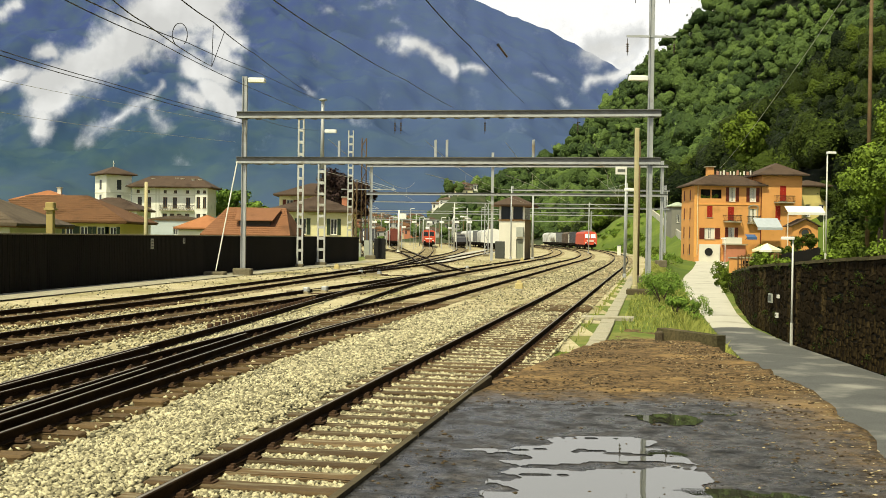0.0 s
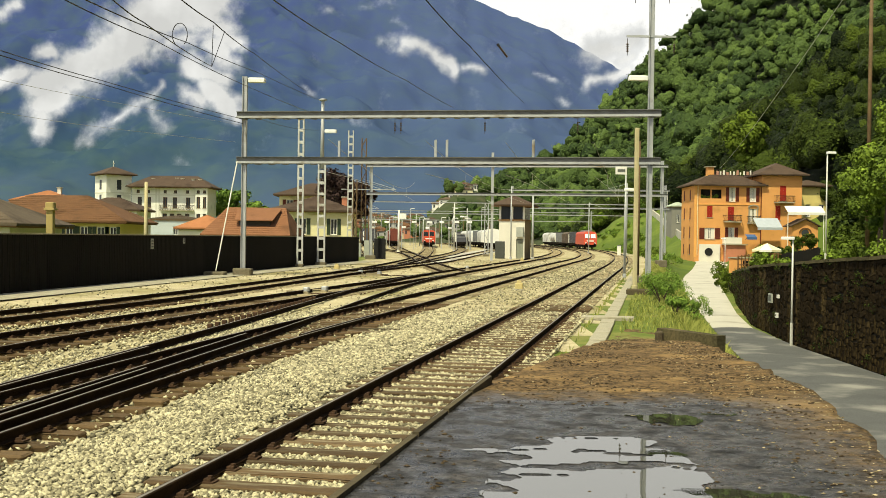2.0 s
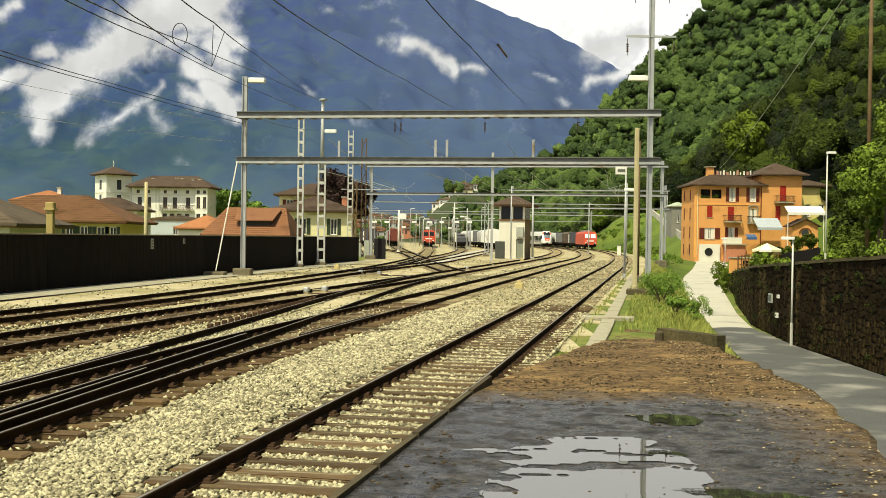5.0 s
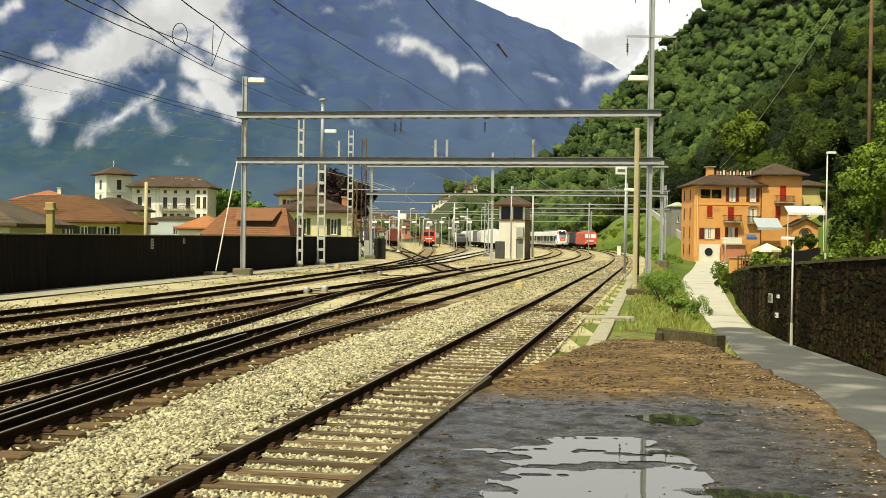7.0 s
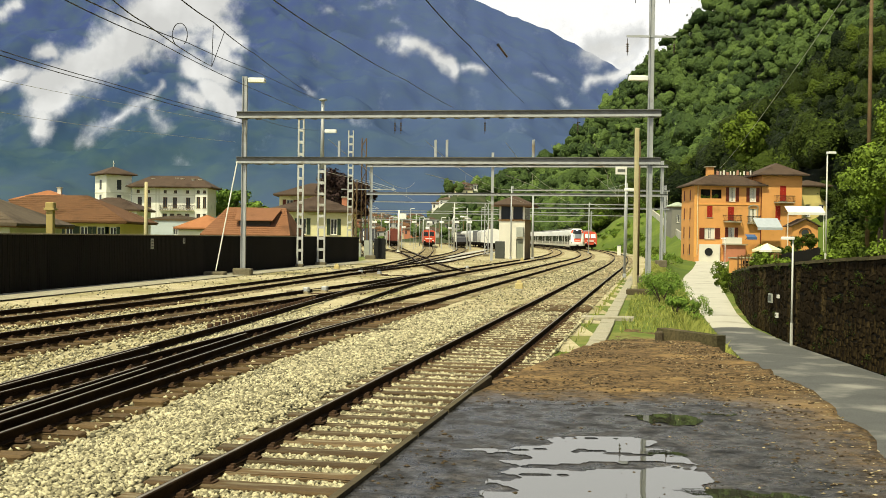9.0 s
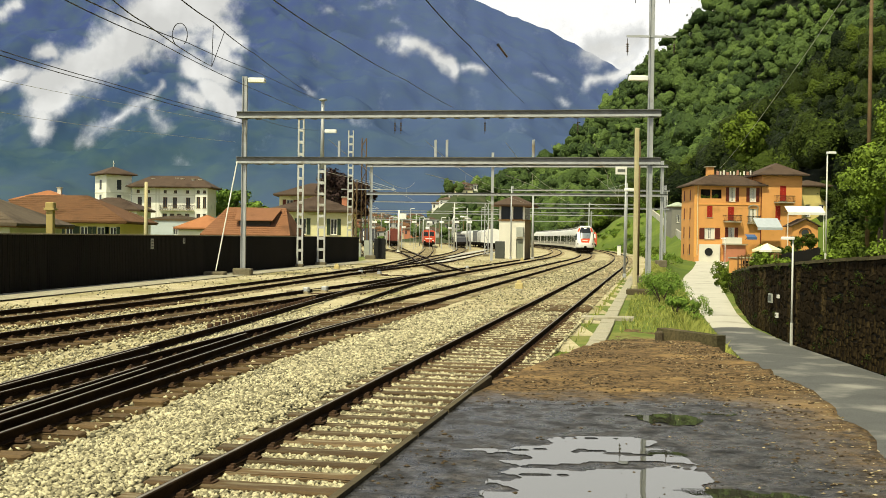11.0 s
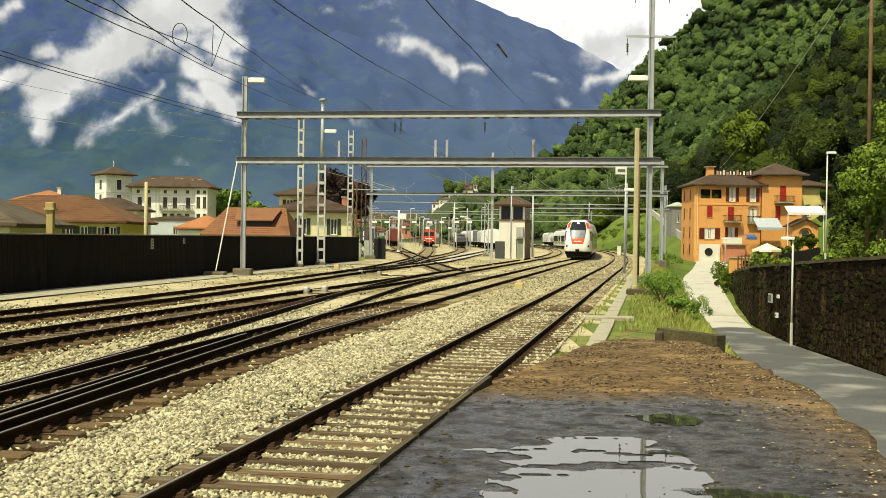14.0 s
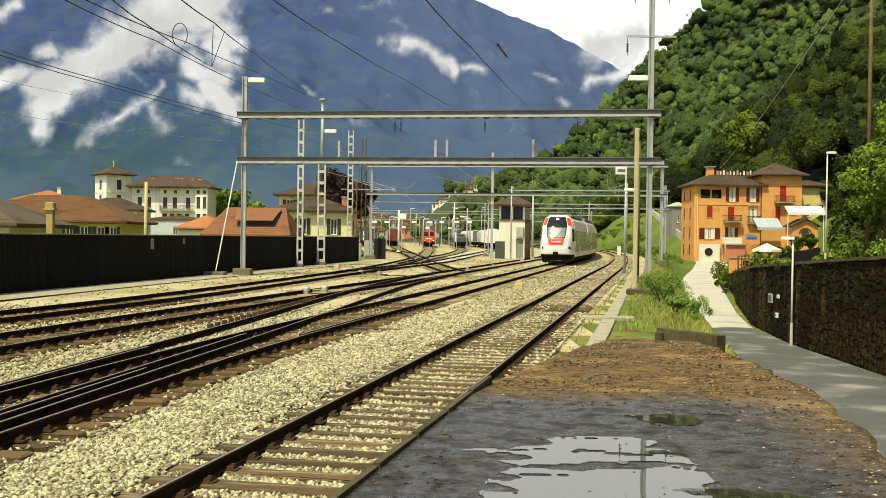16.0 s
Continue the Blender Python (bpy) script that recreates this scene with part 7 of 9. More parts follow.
plain_house(pose(-23.6, 150, 0), 9.2, 8.0, 7.7, 1.8, "pale_yellow_wall", "roof_brown", "tall pale yellow house behind with a brown roof", [(1, 5.6, 2, 7.2), (3, 5.6, 4, 7.2), (7, 5.6, 8, 7.2)], "shutter_brown", 0.8,
            chim=((5.4, 3.6, 9.0, 10.2, "white_wall"), (7.2, 3.8, 9.0, 10.0, "white_wall")))


def terracotta_house():
    ob = thing("house", pose(-20.8, 92, 0), "low house with a terracotta roof and a wide dormer", "house", "village houses")
    block(ob, 0, 0, 6.9, 9.0, -0.6, 2.2, "cream_wall")
    g = G()
    g.add([(-0.5, -0.6, 2.1), (7.4, -0.6, 2.1), (6.3, 4.2, 4.6), (0.9, 4.2, 4.6), (-0.5, 9.2, 2.1), (7.4, 9.2, 2.1),
           (-0.5, -0.6, 1.95), (7.4, -0.6, 1.95), (7.4, 9.2, 1.95), (-0.5, 9.2, 1.95)],
          [(0, 1, 2, 3), (3, 2, 5, 4), (1, 5, 2), (0, 3, 4), (0, 6, 7, 1), (1, 7, 8, 5), (5, 8, 9, 4), (4, 9, 6, 0), (6, 9, 8, 7)])
    rf = part("roof", g, M["roof_terra"], ob)
    for k in range(14):
        u, v = k / 14, (k + 0.9) / 14
        y0, z0, y1, z1 = -0.6 + 4.8 * u, 2.1 + 2.5 * u, -0.6 + 4.8 * v, 2.1 + 2.5 * v
        a0, a1, b0, b1 = -0.5 + 1.4 * u, -0.5 + 1.4 * v, 7.4 - 1.1 * u, 7.4 - 1.1 * v
        part("tile_course", G().add([(a0, y0, z0 + 0.035), (b0, y0, z0 + 0.035), (b1, y1, z1 + 0.006), (a1, y1, z1 + 0.006), (a0, y0, z0), (b0, y0, z0)], [(0, 1, 2, 3), (4, 5, 1, 0)]),
             M["roof_terra"], rf, fix=False)
    # closed dormer front; its dark colour stands for a shaded opening
    dm = part("dormer", G().add([(2.6, 0.9, 2.75), (5.4, 0.9, 2.75), (5.4, 0.9, 3.45), (2.6, 0.9, 3.45), (2.6, 3.4, 3.9), (5.4, 3.4, 3.9), (5.4, 3.0, 3.9), (2.6, 3.0, 3.9)],
                                [(0, 1, 2, 3), (0, 3, 7), (1, 6, 2)]), M["room_shade"], ob, "dormer front coloured dark as a shaded opening", fix=False)
    part("dormer_roof", G().add([(2.3, 0.5, 3.42), (5.7, 0.5, 3.42), (6.0, 3.4, 4.5), (2.0, 3.4, 4.5), (2.3, 0.5, 3.32), (5.7, 0.5, 3.32), (6.0, 3.4, 4.4), (2.0, 3.4, 4.4)],
                                [(0, 1, 2, 3), (4, 7, 6, 5), (0, 4, 5, 1), (1, 5, 6, 2), (0, 3, 7, 4)]), M["roof_terra"], dm)
    return ob


terracotta_house()


def villa():
    ob = thing("villa", pose(-61.2, 205, 0), "large cream villa with a square tower and brown roofs", "villa")
    fr = []
    for x in (1.1, 2.9, 6.1, 8.0, 10.6):
        fr.append((x, 7.1, x + 0.85, 9.2))
    fr += [(x, 10.0, x + 0.6, 10.6) for x in (0.9, 2.9, 6.2, 8.2, 10.6)]
    fr += [(x, 4.3, x + 0.9, 6.0) for x in (6.0, 7.4, 8.8, 10.4)]
    mf, ml, mr = block(ob, 0, 0, 12.6, 7.5, -0.5, 11.0, "cream_wall", fr)
    for q in fr:
        window(ob, mf, *q, None, False, "timber")
    balcony(ob, 5.6, 12.2, 6.7)
    fr2 = [(0.25, 7.1, 0.95, 9.3), (1.5, 7.1, 2.15, 9.3), (0.25, 10.0, 0.85, 10.6), (1.5, 10.0, 2.1, 10.6), (0.25, 4.6, 0.95, 6.0), (1.5, 4.6, 2.15, 6.0)]
    m2, _, _ = block(ob, 12.62, -0.8, 15.0, 7.0, -0.5, 11.0, "cream_wall", fr2)
    for q in fr2:
        window(ob, m2, *q, None, False, "timber")
    for x in (4.6, 5.2, 12.3):
        part("pilaster", G().box(x, -0.06, -0.5, x + 0.35, -0.004, 11.0), M["white_wall"], ob)
    part("string_course", G().box(0, -0.09, 9.55, 12.6, -0.004, 9.75), M["white_wall"], ob)
    part("eave", G().box(-0.5, -1.3, 11.0, 15.6, 8.1, 11.12), M["timber"], ob)
    g = G()
    hip_roof(g, 0, -0.6, 15.0, 7.5, 11.28, 2.3, 0.9, 4.6)
    part("roof", g, M["roof_brown"], ob)
    for x, y in ((3.6, 2.2), (5.2, 2.8), (8.2, 2.6), (9.4, 2.2), (11.6, 1.6), (13.0, 1.8)):
        chimney(ob, x, y, 11.9, 13.1 - abs(x - 7) * 0.06, "white_wall", 0.55)
    # corner tower, turned
    tw = pose(-4.0, 1.0, 0, 0, 0, 0) @ pose(0, 0, 0, 0, 0, 42)
    t = part("tower", G().box(-2.6, -2.6, -0.5, 2.6, 2.6, 13.3), M["cream_wall"], ob, "square cream tower", at=tw)
    part("tower_eave", G().box(-3.2, -3.2, 13.3, 3.2, 3.2, 13.42), M["timber"], t)
    g = G()
    hip_roof(g, -2.6, -2.6, 2.6, 2.6, 13.56, 1.6, 0.9)
    part("tower_roof", g, M["roof_brown"], t)
    part("finial", G().tube([(0, 0, 15.0), (0, 0, 16.3)], 0.07, 6).lathe([(0.06, 15.6), (0.2, 15.75), (0.06, 15.9)], 8), M["white_paint"], t)
    for z in (7.6, 10.5):
        for s in (0, 1):
            o = G().box(-0.45, -2.63, z, 0.45, -2.57, z + 1.9)
            part("tower_window", o, M["house_glass"], t, at=pose(0, 0, 0, 0, 0, -90 * s))
    part("tower_band", G().box(-2.66, -2.66, 9.8, 2.66, 2.66, 10.0), M["white_wall"], t)
    return ob


villa()


def signal_box():
    ob = thing("signal_box", pose(6.25, 117, -0.25, 0, 0, -13), "small white signal box with a glazed upper floor and brown roof", "signal box")
    g = G()
    holed_wall(g, 2.9, 0, 4.3, [(1.95, 0.0, 2.75, 2.3)], 0.25)
    part("wall", g, M["white_wall"], ob, fix=False)
    part("wall", G().box(0, 0.25, 0, 0.25, 4.6, 4.3), M["white_wall"], ob)
    part("wall", G().box(2.65, 0.25, 0, 2.9, 4.6, 4.3), M["box_side"], ob, "darker brown side wall")
    part("wall", G().box(0.25, 4.35, 0, 2.65, 4.6, 4.3), M["white_wall"], ob)
    part("door", G().box(1.98, 0.12, 0.02, 2.72, 0.18, 2.25), M["door_grey"], ob, "grey-green door")
    part("wall_box", G().cbox(2.0, -0.3, 2.5, 2.8, -0.003, 3.6, 0.03), M["plate_grey"], ob, "grey wall cabinet")
    part("upper_floor", G().box(-0.1, -0.1, 4.3, 3.0, 4.7, 4.45), M["timber"], ob)
    for x in (0.0, 1.36, 2.66):
        part("window_post", G().box(x, 0.0, 4.45, x + 0.22, 0.22, 5.9), M["white_paint"], ob)
    for x0, x1 in ((0.22, 1.36), (1.58, 2.66)):
        part("window", G().box(x0, 0.08, 4.5, x1, 0.12, 5.9), M["glass_dark"], ob, "dark glazed signal room window")
    part("side_window", G().box(2.78, 0.22, 4.5, 2.84, 4.3, 5.9), M["glass_dark"], ob)
    part("side_window", G().box(0.06, 0.22, 4.5, 0.12, 4.3, 5.9), M["glass_dark"], ob)
    part("inner_wall", G().box(0.22, 4.3, 4.45, 2.7, 4.5, 5.9), M["timber"], ob)
    part("eave", G().box(-0.75, -0.75, 5.9, 3.65, 5.35, 6.0), M["timber"], ob)
    g = G()
    hip_roof(g, 0, 0, 2.9, 4.6, 6.15, 1.05, 0.85)
    part("roof", g, M["roof_brown"], ob)
    cab = thing("relay_cabinet", pose(5.75, 114.8, -0.25), "dark grey steel relay cabinet beside the signal box", "cabinet")
    part("body", G().cbox(0, 0, 0.1, 1.05, 0.6, 2.0, 0.04), M["cabinet_grey"], cab)
    part("door", G().box(0.06, -0.025, 0.2, 0.5, -0.003, 1.9), M["cabinet_grey"], cab)
    part("door", G().box(0.54, -0.025, 0.2, 0.98, -0.003, 1.9), M["cabinet_grey"], cab)
    return ob


# right wall of the signal box: darker and browner than its white walls
M["box_side"] = plaster("brown_side_render", (0.26, 0.2, 0.13))
M["door_grey"] = material("door_grey", (0.25, 0.27, 0.22), None, 2, 0.7)
M["cabinet_grey"] = material("cabinet_grey", (0.085, 0.09, 0.085), (0.06, 0.065, 0.06), 2, 0.6)
signal_box()

# houses on the slope and by the terrace
plain_house(pose(57.0, 168, 0.6), 4.6, 7.0, 10.4, 1.0, "yellow_wall", "roof_brown", "yellow house with a dark roof behind the terrace", [(1.2, 5.6, 2.0, 7.6), (3.4, 5.6, 4.2, 7.6)], None, 0.7, -1.5)
plain_house(pose(47.2, 216, 4.4), 3.2, 5.0, 4.6, 0.9, "dark_grey_wall", "roof_glass", "grey shed with a pale green roof", [(1.0, 1.4, 1.6, 3.0)], None, 0.3, -3.0)
gab = thing("garden_house", pose(50.5, 151.0, -0.6), "small orange garden house with an arched window and brown gable", "garden house")
part("wall", G().add([(0, 0, 0), (3.7, 0, 0), (3.7, 0, 5.1), (1.85, 0, 6.0), (0, 0, 5.1), (0, 3, 0), (3.7, 3, 0), (3.7, 3, 5.1), (1.85, 3, 6.0), (0, 3, 5.1)],
                     [(0, 1, 2, 3, 4), (9, 8, 7, 6, 5), (0, 4, 9, 5), (1, 6, 7, 2)]), M["orange_wall"], gab)
for a, b in (((-0.35, 5.0), (1.85, 6.12)), ((4.05, 5.0), (1.85, 6.12))):
    part("roof", G().bar((a[0], 1.4, a[1]), (b[0], 1.4, b[1]), 3.6, 0.14), M["roof_brown"], gab)
arc_g = G()
for k in range(12):
    a, b = math.pi * k / 12, math.pi * (k + 1) / 12
    arc_g.bar((1.85 + 0.85 * math.cos(a), -0.06, 4.0 + 0.75 * math.sin(a)), (1.85 + 0.85 * math.cos(b), -0.06, 4.0 + 0.75 * math.sin(b)), 0.14, 0.14)
part("arch", arc_g, M["timber"], gab, "brown timber arch", fix=False)
part("arched_window", G().lathe([(0.0, -0.03), (0.55, -0.03), (0.55, 0.03)], 20), M["house_glass"], gab, at=Matrix.Translation((1.85, -0.02, 4.0)) @ Matrix.Rotation(math.pi / 2, 4, "X"))


# ---- loose ballast ----
def build_ballast():
    rng = np.random.default_rng(4)
    octa = np.array([(1, 0, 0), (-1, 0, 0), (0, 1, 0), (0, -1, 0), (0, 0, 1), (0, 0, -1)], float)
    octa_f = np.array([(0, 2, 4), (2, 1, 4), (1, 3, 4), (3, 0, 4), (2, 0, 5), (1, 2, 5), (3, 1, 5), (0, 3, 5)])
    L1, L2, L3, L4 = ([p[::-1] for p in smooth_line(k, 1.0)] for k in (LINE_1, LINE_2, LINE_3, LINE_4))
    fx = [lambda y, q=q: np.interp(y, [p[0] for p in q], [p[1] for p in q]) for q in (L1, L2, L3, L4)]
    V, F, base = [], [], 0
    for y0, y1, dens, s0, s1, unit, uf in ((4.5, 12.5, 1250, 0.017, 0.036, octa, octa_f), (12.5, 20, 640, 0.021, 0.040, octa, octa_f), (20, 32, 300, 0.027, 0.048, octa, octa_f), (32, 64, 15, 0.030, 0.05, octa, octa_f), (64, 110, 5, 0.05, 0.08, octa, octa_f)):
        n = int(dens * (y1 - y0) * (0.9 * y1 + 5))
        y = y0 + (y1 - y0) * rng.random(n)
        x = -0.45 * y1 - 1 + (0.45 * y1 + 1 + 0.22 * y1 + 3) * rng.random(n)
        t1 = fx[0](y)
        right = np.where(y < 11.2, np.interp(y, [4, 6.08, 10.98, 11.2], [-1.1, -0.66, 0.47, 1.2]), t1 + 1.35)
        keep = (x > -0.45 * y - 0.8) & (x < right) & (x > np.interp(y, [12, 109], [-17.4, -3.5]))
        z = -0.198 + 0.045 * soft(y, 22, 44) + 0.03 * rng.random(n)
        c = math.cos(math.atan(0.2035))
        on1 = np.zeros(n, bool)
        for k, (f, gap) in enumerate(zip(fx, (0.53, 0.6, 0.6, 0.6))):
            lat = (x - f(y)) * c
            keep &= ~(np.abs(np.abs(lat) - 0.753) < 0.09)
            inside = np.abs(lat) < 1.3
            if k == 0:
                s = (y + 12) / c + (x - f(y)) * 0.2
                near = np.abs((s + 0.265) % 0.53 - 0.265) < 0.135
                keep &= ~(inside & near & (rng.random(n) < 0.97))
                z = np.where(inside, z + 0.014, z + 0.015 + 0.05 * np.exp(-((np.abs(lat) - 1.9) / 0.6) ** 2))
            else:
                keep &= ~(inside & (rng.random(n) < (0.90 if k == 1 else 0.6)))
                if k == 1:
                    keep &= ~((np.abs(lat - 1.15) < 0.4) & (rng.random(n) < 0.7))
        keep &= ~((rng.random(n) < (0.72 if y0 < 12 else 0.9)) & (x < fx[1](y) - 2))
        x, y, z = x[keep], y[keep], z[keep]
        n = len(x)
        m = len(unit)
        sz = (s0 + (s1 - s0) * rng.random(n))[:, None, None]
        pts = unit[None] * (1 + 0.42 * rng.normal(size=(n, m, 1)).clip(-1.3, 1.3)) * sz * np.stack([1 + 0.35 * rng.random(n), 1 + 0.35 * rng.random(n), 0.55 + 0.3 * rng.random(n)], 1)[:, None, :]
        a = rng.random(n) * 6.283
        ca, sa = np.cos(a)[:, None], np.sin(a)[:, None]
        px_, py_ = pts[..., 0] * ca - pts[..., 1] * sa, pts[..., 0] * sa + pts[..., 1] * ca
        tilt = (rng.random(n) - 0.5)[:, None] * 0.9
        pz_ = pts[..., 2] + px_ * tilt
        P = np.stack([px_ + x[:, None], py_ + y[:, None], pz_ + z[:, None]], -1).reshape(-1, 3)
        V.append(P)
        F.append((uf[None] + (np.arange(n) * m)[:, None, None] + base).reshape(-1, 3))
        base += len(P)
    V, F = np.concatenate(V), np.concatenate(F)
    me = bpy.data.meshes.new("ballast")
    me.vertices.add(len(V))
    me.vertices.foreach_set("co", V.astype(np.float32).ravel())
    me.loops.add(F.size)
    me.loops.foreach_set("vertex_index", F.astype(np.int32).ravel())
    me.polygons.add(len(F))
    me.polygons.foreach_set("loop_start", np.arange(0, F.size, 3, dtype=np.int32))
    me.update(calc_edges=True)
    me.materials.append(M["ballast"])
    tagged(new("ballast", me), "pale yellowish crushed stone ballast between the tracks", "gravel", kind="stuff")
    return len(F)


build_ballast()


# ---- puddles and grit on the platform ----
def water_material(level=False):
    m = bpy.data.materials.new("still_water" if level else "puddle_water")
    m.use_nodes = True
    n, l = m.node_tree.nodes, m.node_tree.links
    b = n["Principled BSDF"]
    b.inputs["Base Color"].default_value = (0.035, 0.036, 0.026, 1)
    b.inputs["Roughness"].default_value = 0.015
    b.inputs["IOR"].default_value = 3.2
    geo = n.new("ShaderNodeNewGeometry")
    ns = n.new("ShaderNodeTexNoise")
    ns.inputs["Scale"].default_value, ns.inputs["Detail"].default_value = 2.2, 2
    l.new(geo.outputs["Position"], ns.inputs["Vector"])
    bp = n.new("ShaderNodeBump")
    bp.inputs["Strength"].default_value, bp.inputs["Distance"].default_value = 0.05, 0.02
    l.new(ns.outputs["Fac"], bp.inputs["Height"])
    if level:
        flat = n.new("ShaderNodeCombineXYZ")
        flat.inputs[1].default_value, flat.inputs[2].default_value = 0.012, 1.0
        l.new(flat.outputs[0], bp.inputs["Normal"])
    l.new(bp.outputs[0], b.inputs["Normal"])
    return m


M["water"] = water_material()


def build_puddle(blobs, islands, x0, x1, y0, y1, seed, label, step=0.022, water="water"):
    """Still water where the sum of soft blobs, less the islands, stays above nothing."""
    nx, ny = int((x1 - x0) / step), int((y1 - y0) / (step * 1.6))
    def depth(x, y):
        wx = x + 0.10 * noise.noise((x * 3.1, y * 2.0, seed)) + 0.04 * noise.noise((x * 9, y * 7, seed + 3))
        wy = y + 0.14 * noise.noise((x * 2.3, y * 3.0, seed + 9)) + 0.06 * noise.noise((x * 8, y * 8, seed + 5))
        v = max(1 - ((wx - a) / rx) ** 2 - ((wy - b) / ry) ** 2 for a, b, rx, ry in blobs)
        for a, b, rx, ry in islands:
            v = min(v, ((wx - a) / rx) ** 2 + ((wy - b) / ry) ** 2 - 1)
        return v
    g, index = G(), {}
    D = [[depth(x0 + (x1 - x0) * i / nx, y0 + (y1 - y0) * j / ny) > 0 for i in range(nx + 1)] for j in range(ny + 1)]
    for j in range(ny):
        for i in range(nx):
            cs = [(i, j), (i + 1, j), (i + 1, j + 1), (i, j + 1)]
            ins = [c for c in cs if D[c[1]][c[0]]]
            if len(ins) >= 3:
                ids = []
                for c in ins:
                    if c not in index:
                        x, y = x0 + (x1 - x0) * c[0] / nx, y0 + (y1 - y0) * c[1] / ny
                        index[c] = len(g.v)
                        g.v.append((x, y, PLAT_Z + PLAT_SLOPE * y + 0.006))
                    ids.append(index[c])
                g.f.append(tuple(ids))
                g.mi.append(0)
    ob = part("puddle", g, M[water], smooth=True, fix=False)
    return tagged(ob, label, "puddle", "puddles on the platform", "structure")


M["water_level"] = water_material(True)
_rp = random.Random(14)
_reefs = [(_rp.uniform(0.1, 1.75), _rp.uniform(6.2, 8.0), _rp.uniform(0.08, 0.34), _rp.uniform(0.007, 0.018)) for _ in range(9)]
build_puddle([(0.95, 6.25, 0.72, 0.80), (0.95, 7.25, 0.62, 0.42), (1.35, 6.9, 0.42, 0.75), (0.6, 5.2, 0.9, 0.9), (0.42, 7.38, 0.30, 0.07), (1.2, 7.75, 0.35, 0.16)],
             [(0.95, 6.92, 0.42, 0.07), (1.3, 7.30, 0.22, 0.045), (0.42, 7.18, 0.22, 0.09), (0.30, 6.62, 0.25, 0.07), (1.5, 7.0, 0.25, 0.035), (0.35, 6.3, 0.18, 0.10)] + _reefs,
             -0.4, 2.0, 4.3, 8.1, 2.0, "wide shallow puddle mirroring the bright sky")
build_puddle([(1.90, 8.60, 0.24, 0.26), (1.70, 8.75, 0.18, 0.06), (2.35, 8.86, 0.24, 0.05)], [(1.80, 8.42, 0.05, 0.05)], 1.3, 2.8, 8.1, 9.2, 5.0, "small puddle mirroring the dark green hill", water="water_level")
build_puddle([(1.75, 6.30, 0.36, 0.12), (1.95, 6.22, 0.3, 0.1), (1.62, 7.32, 0.16, 0.12)], [], 1.2, 2.6, 5.9, 7.6, 7.0, "narrow dark puddle on the wet platform", water="water_level")


def build_grit():
    """Gravel crumbs, leaves and clods on the platform, most along its broken edge and its dry end."""
    rng = np.random.default_rng(9)
    octa = np.array([(1, 0, 0), (-1, 0, 0), (0, 1, 0), (0, -1, 0), (0, 0, 1), (0, 0, -1)], float)
    octa_f = np.array([(0, 2, 4), (2, 1, 4), (1, 3, 4), (3, 0, 4), (2, 0, 5), (1, 2, 5), (3, 1, 5), (0, 3, 5)])
    for name, count, mat, label, lo, hi, mode in (("grit", 5200, "grit_brown", "brown grit and small clods on the platform", 0.005, 0.017, 0),
                                                  ("gravel", 2600, "grit_pale", "pale gravel crumbs along the platform edge", 0.003, 0.012, 1)):
        P = []
        while len(P) < count:
            y = 5.0 + 20 * rng.random() ** 1.4
            u = rng.random()
            if mode == 1:
                if rng.random() < 0.7:
                    u = 1 - 0.45 * rng.random() ** 1.7 if y < 14 else rng.random()
                elif abs(y - 10.2 - 0.6 * math.sin(u * 9)) > 1.1:
                    continue
            a, b = plat_left(y), plat_right(y)
            x = a + (b - a) * (0.03 + 0.96 * u)
            if y < 10 and mode == 0 and rng.random() < 0.45:
                continue
            if y < 9.2 and 0.1 < x < 2.3 and rng.random() < 0.9:
                continue
            P.append((x, y, plat_z(x, y) + 0.004))
        P = np.array(P)
        n = len(P)
        sz = (lo + (hi - lo) * rng.random(n) ** 2)[:, None, None]
        pts = octa[None] * (1 + 0.3 * rng.normal(size=(n, 6, 1)).clip(-1.3, 1.3)) * sz * np.array([1.5, 1.2, 0.6])
        V = (pts + P[:, None, :]).reshape(-1, 3)
        F = (octa_f[None] + (np.arange(n) * 6)[:, None, None]).reshape(-1, 3)
        me = bpy.data.meshes.new(name)
        me.from_pydata(V.tolist(), [], F.tolist())
        me.materials.append(M[mat])
        tagged(new(name, me), label, "gravel", kind="stuff")


M["grit_pale"] = material("grit_pale", (0.40, 0.33, 0.20), (0.20, 0.16, 0.10), 9, 0.95, 0, 0.2, 60, 0.8, each=0.55, island=True)
M["grit_brown"] = material("grit_brown", (0.10, 0.07, 0.04), (0.03, 0.022, 0.014), 9, 0.95, 0, 0.2, 60, 0.8, each=0.6, island=True)
build_grit()


# ---- grass and bushes ----
def blades(name, spots, heights, label, seed, width=0.012, mat="grass_blade", tone=0.5):
    rng = np.random.default_rng(seed)
    spots = np.array(spots)
    h = np.array(heights) * (0.6 + 0.7 * rng.random(len(spots)))
    n = len(spots)
    a = rng.random(n) * 6.283
    d = np.stack([np.cos(a), np.sin(a), 0 * a], 1)
    lean = d[:, [1, 0, 2]] * np.array([1, -1, 0]) * (h * (0.1 + 0.5 * rng.random(n)))[:, None]
    w = d * (width * (0.7 + 0.8 * rng.random(n)))[:, None]
    up = np.array([0, 0, 1.0])
    P = np.stack([spots - w, spots + w, spots + w * 0.6 + lean * 0.4 + up * (h * 0.6)[:, None], spots + lean + up * h[:, None]], 1).reshape(-1, 3)
    T = np.repeat(np.clip(tone + 0.25 * rng.normal(size=n), 0, 1), 4)
    return tagged(leaf_object(name, P, T, M[mat]), label, "grass", kind="stuff")


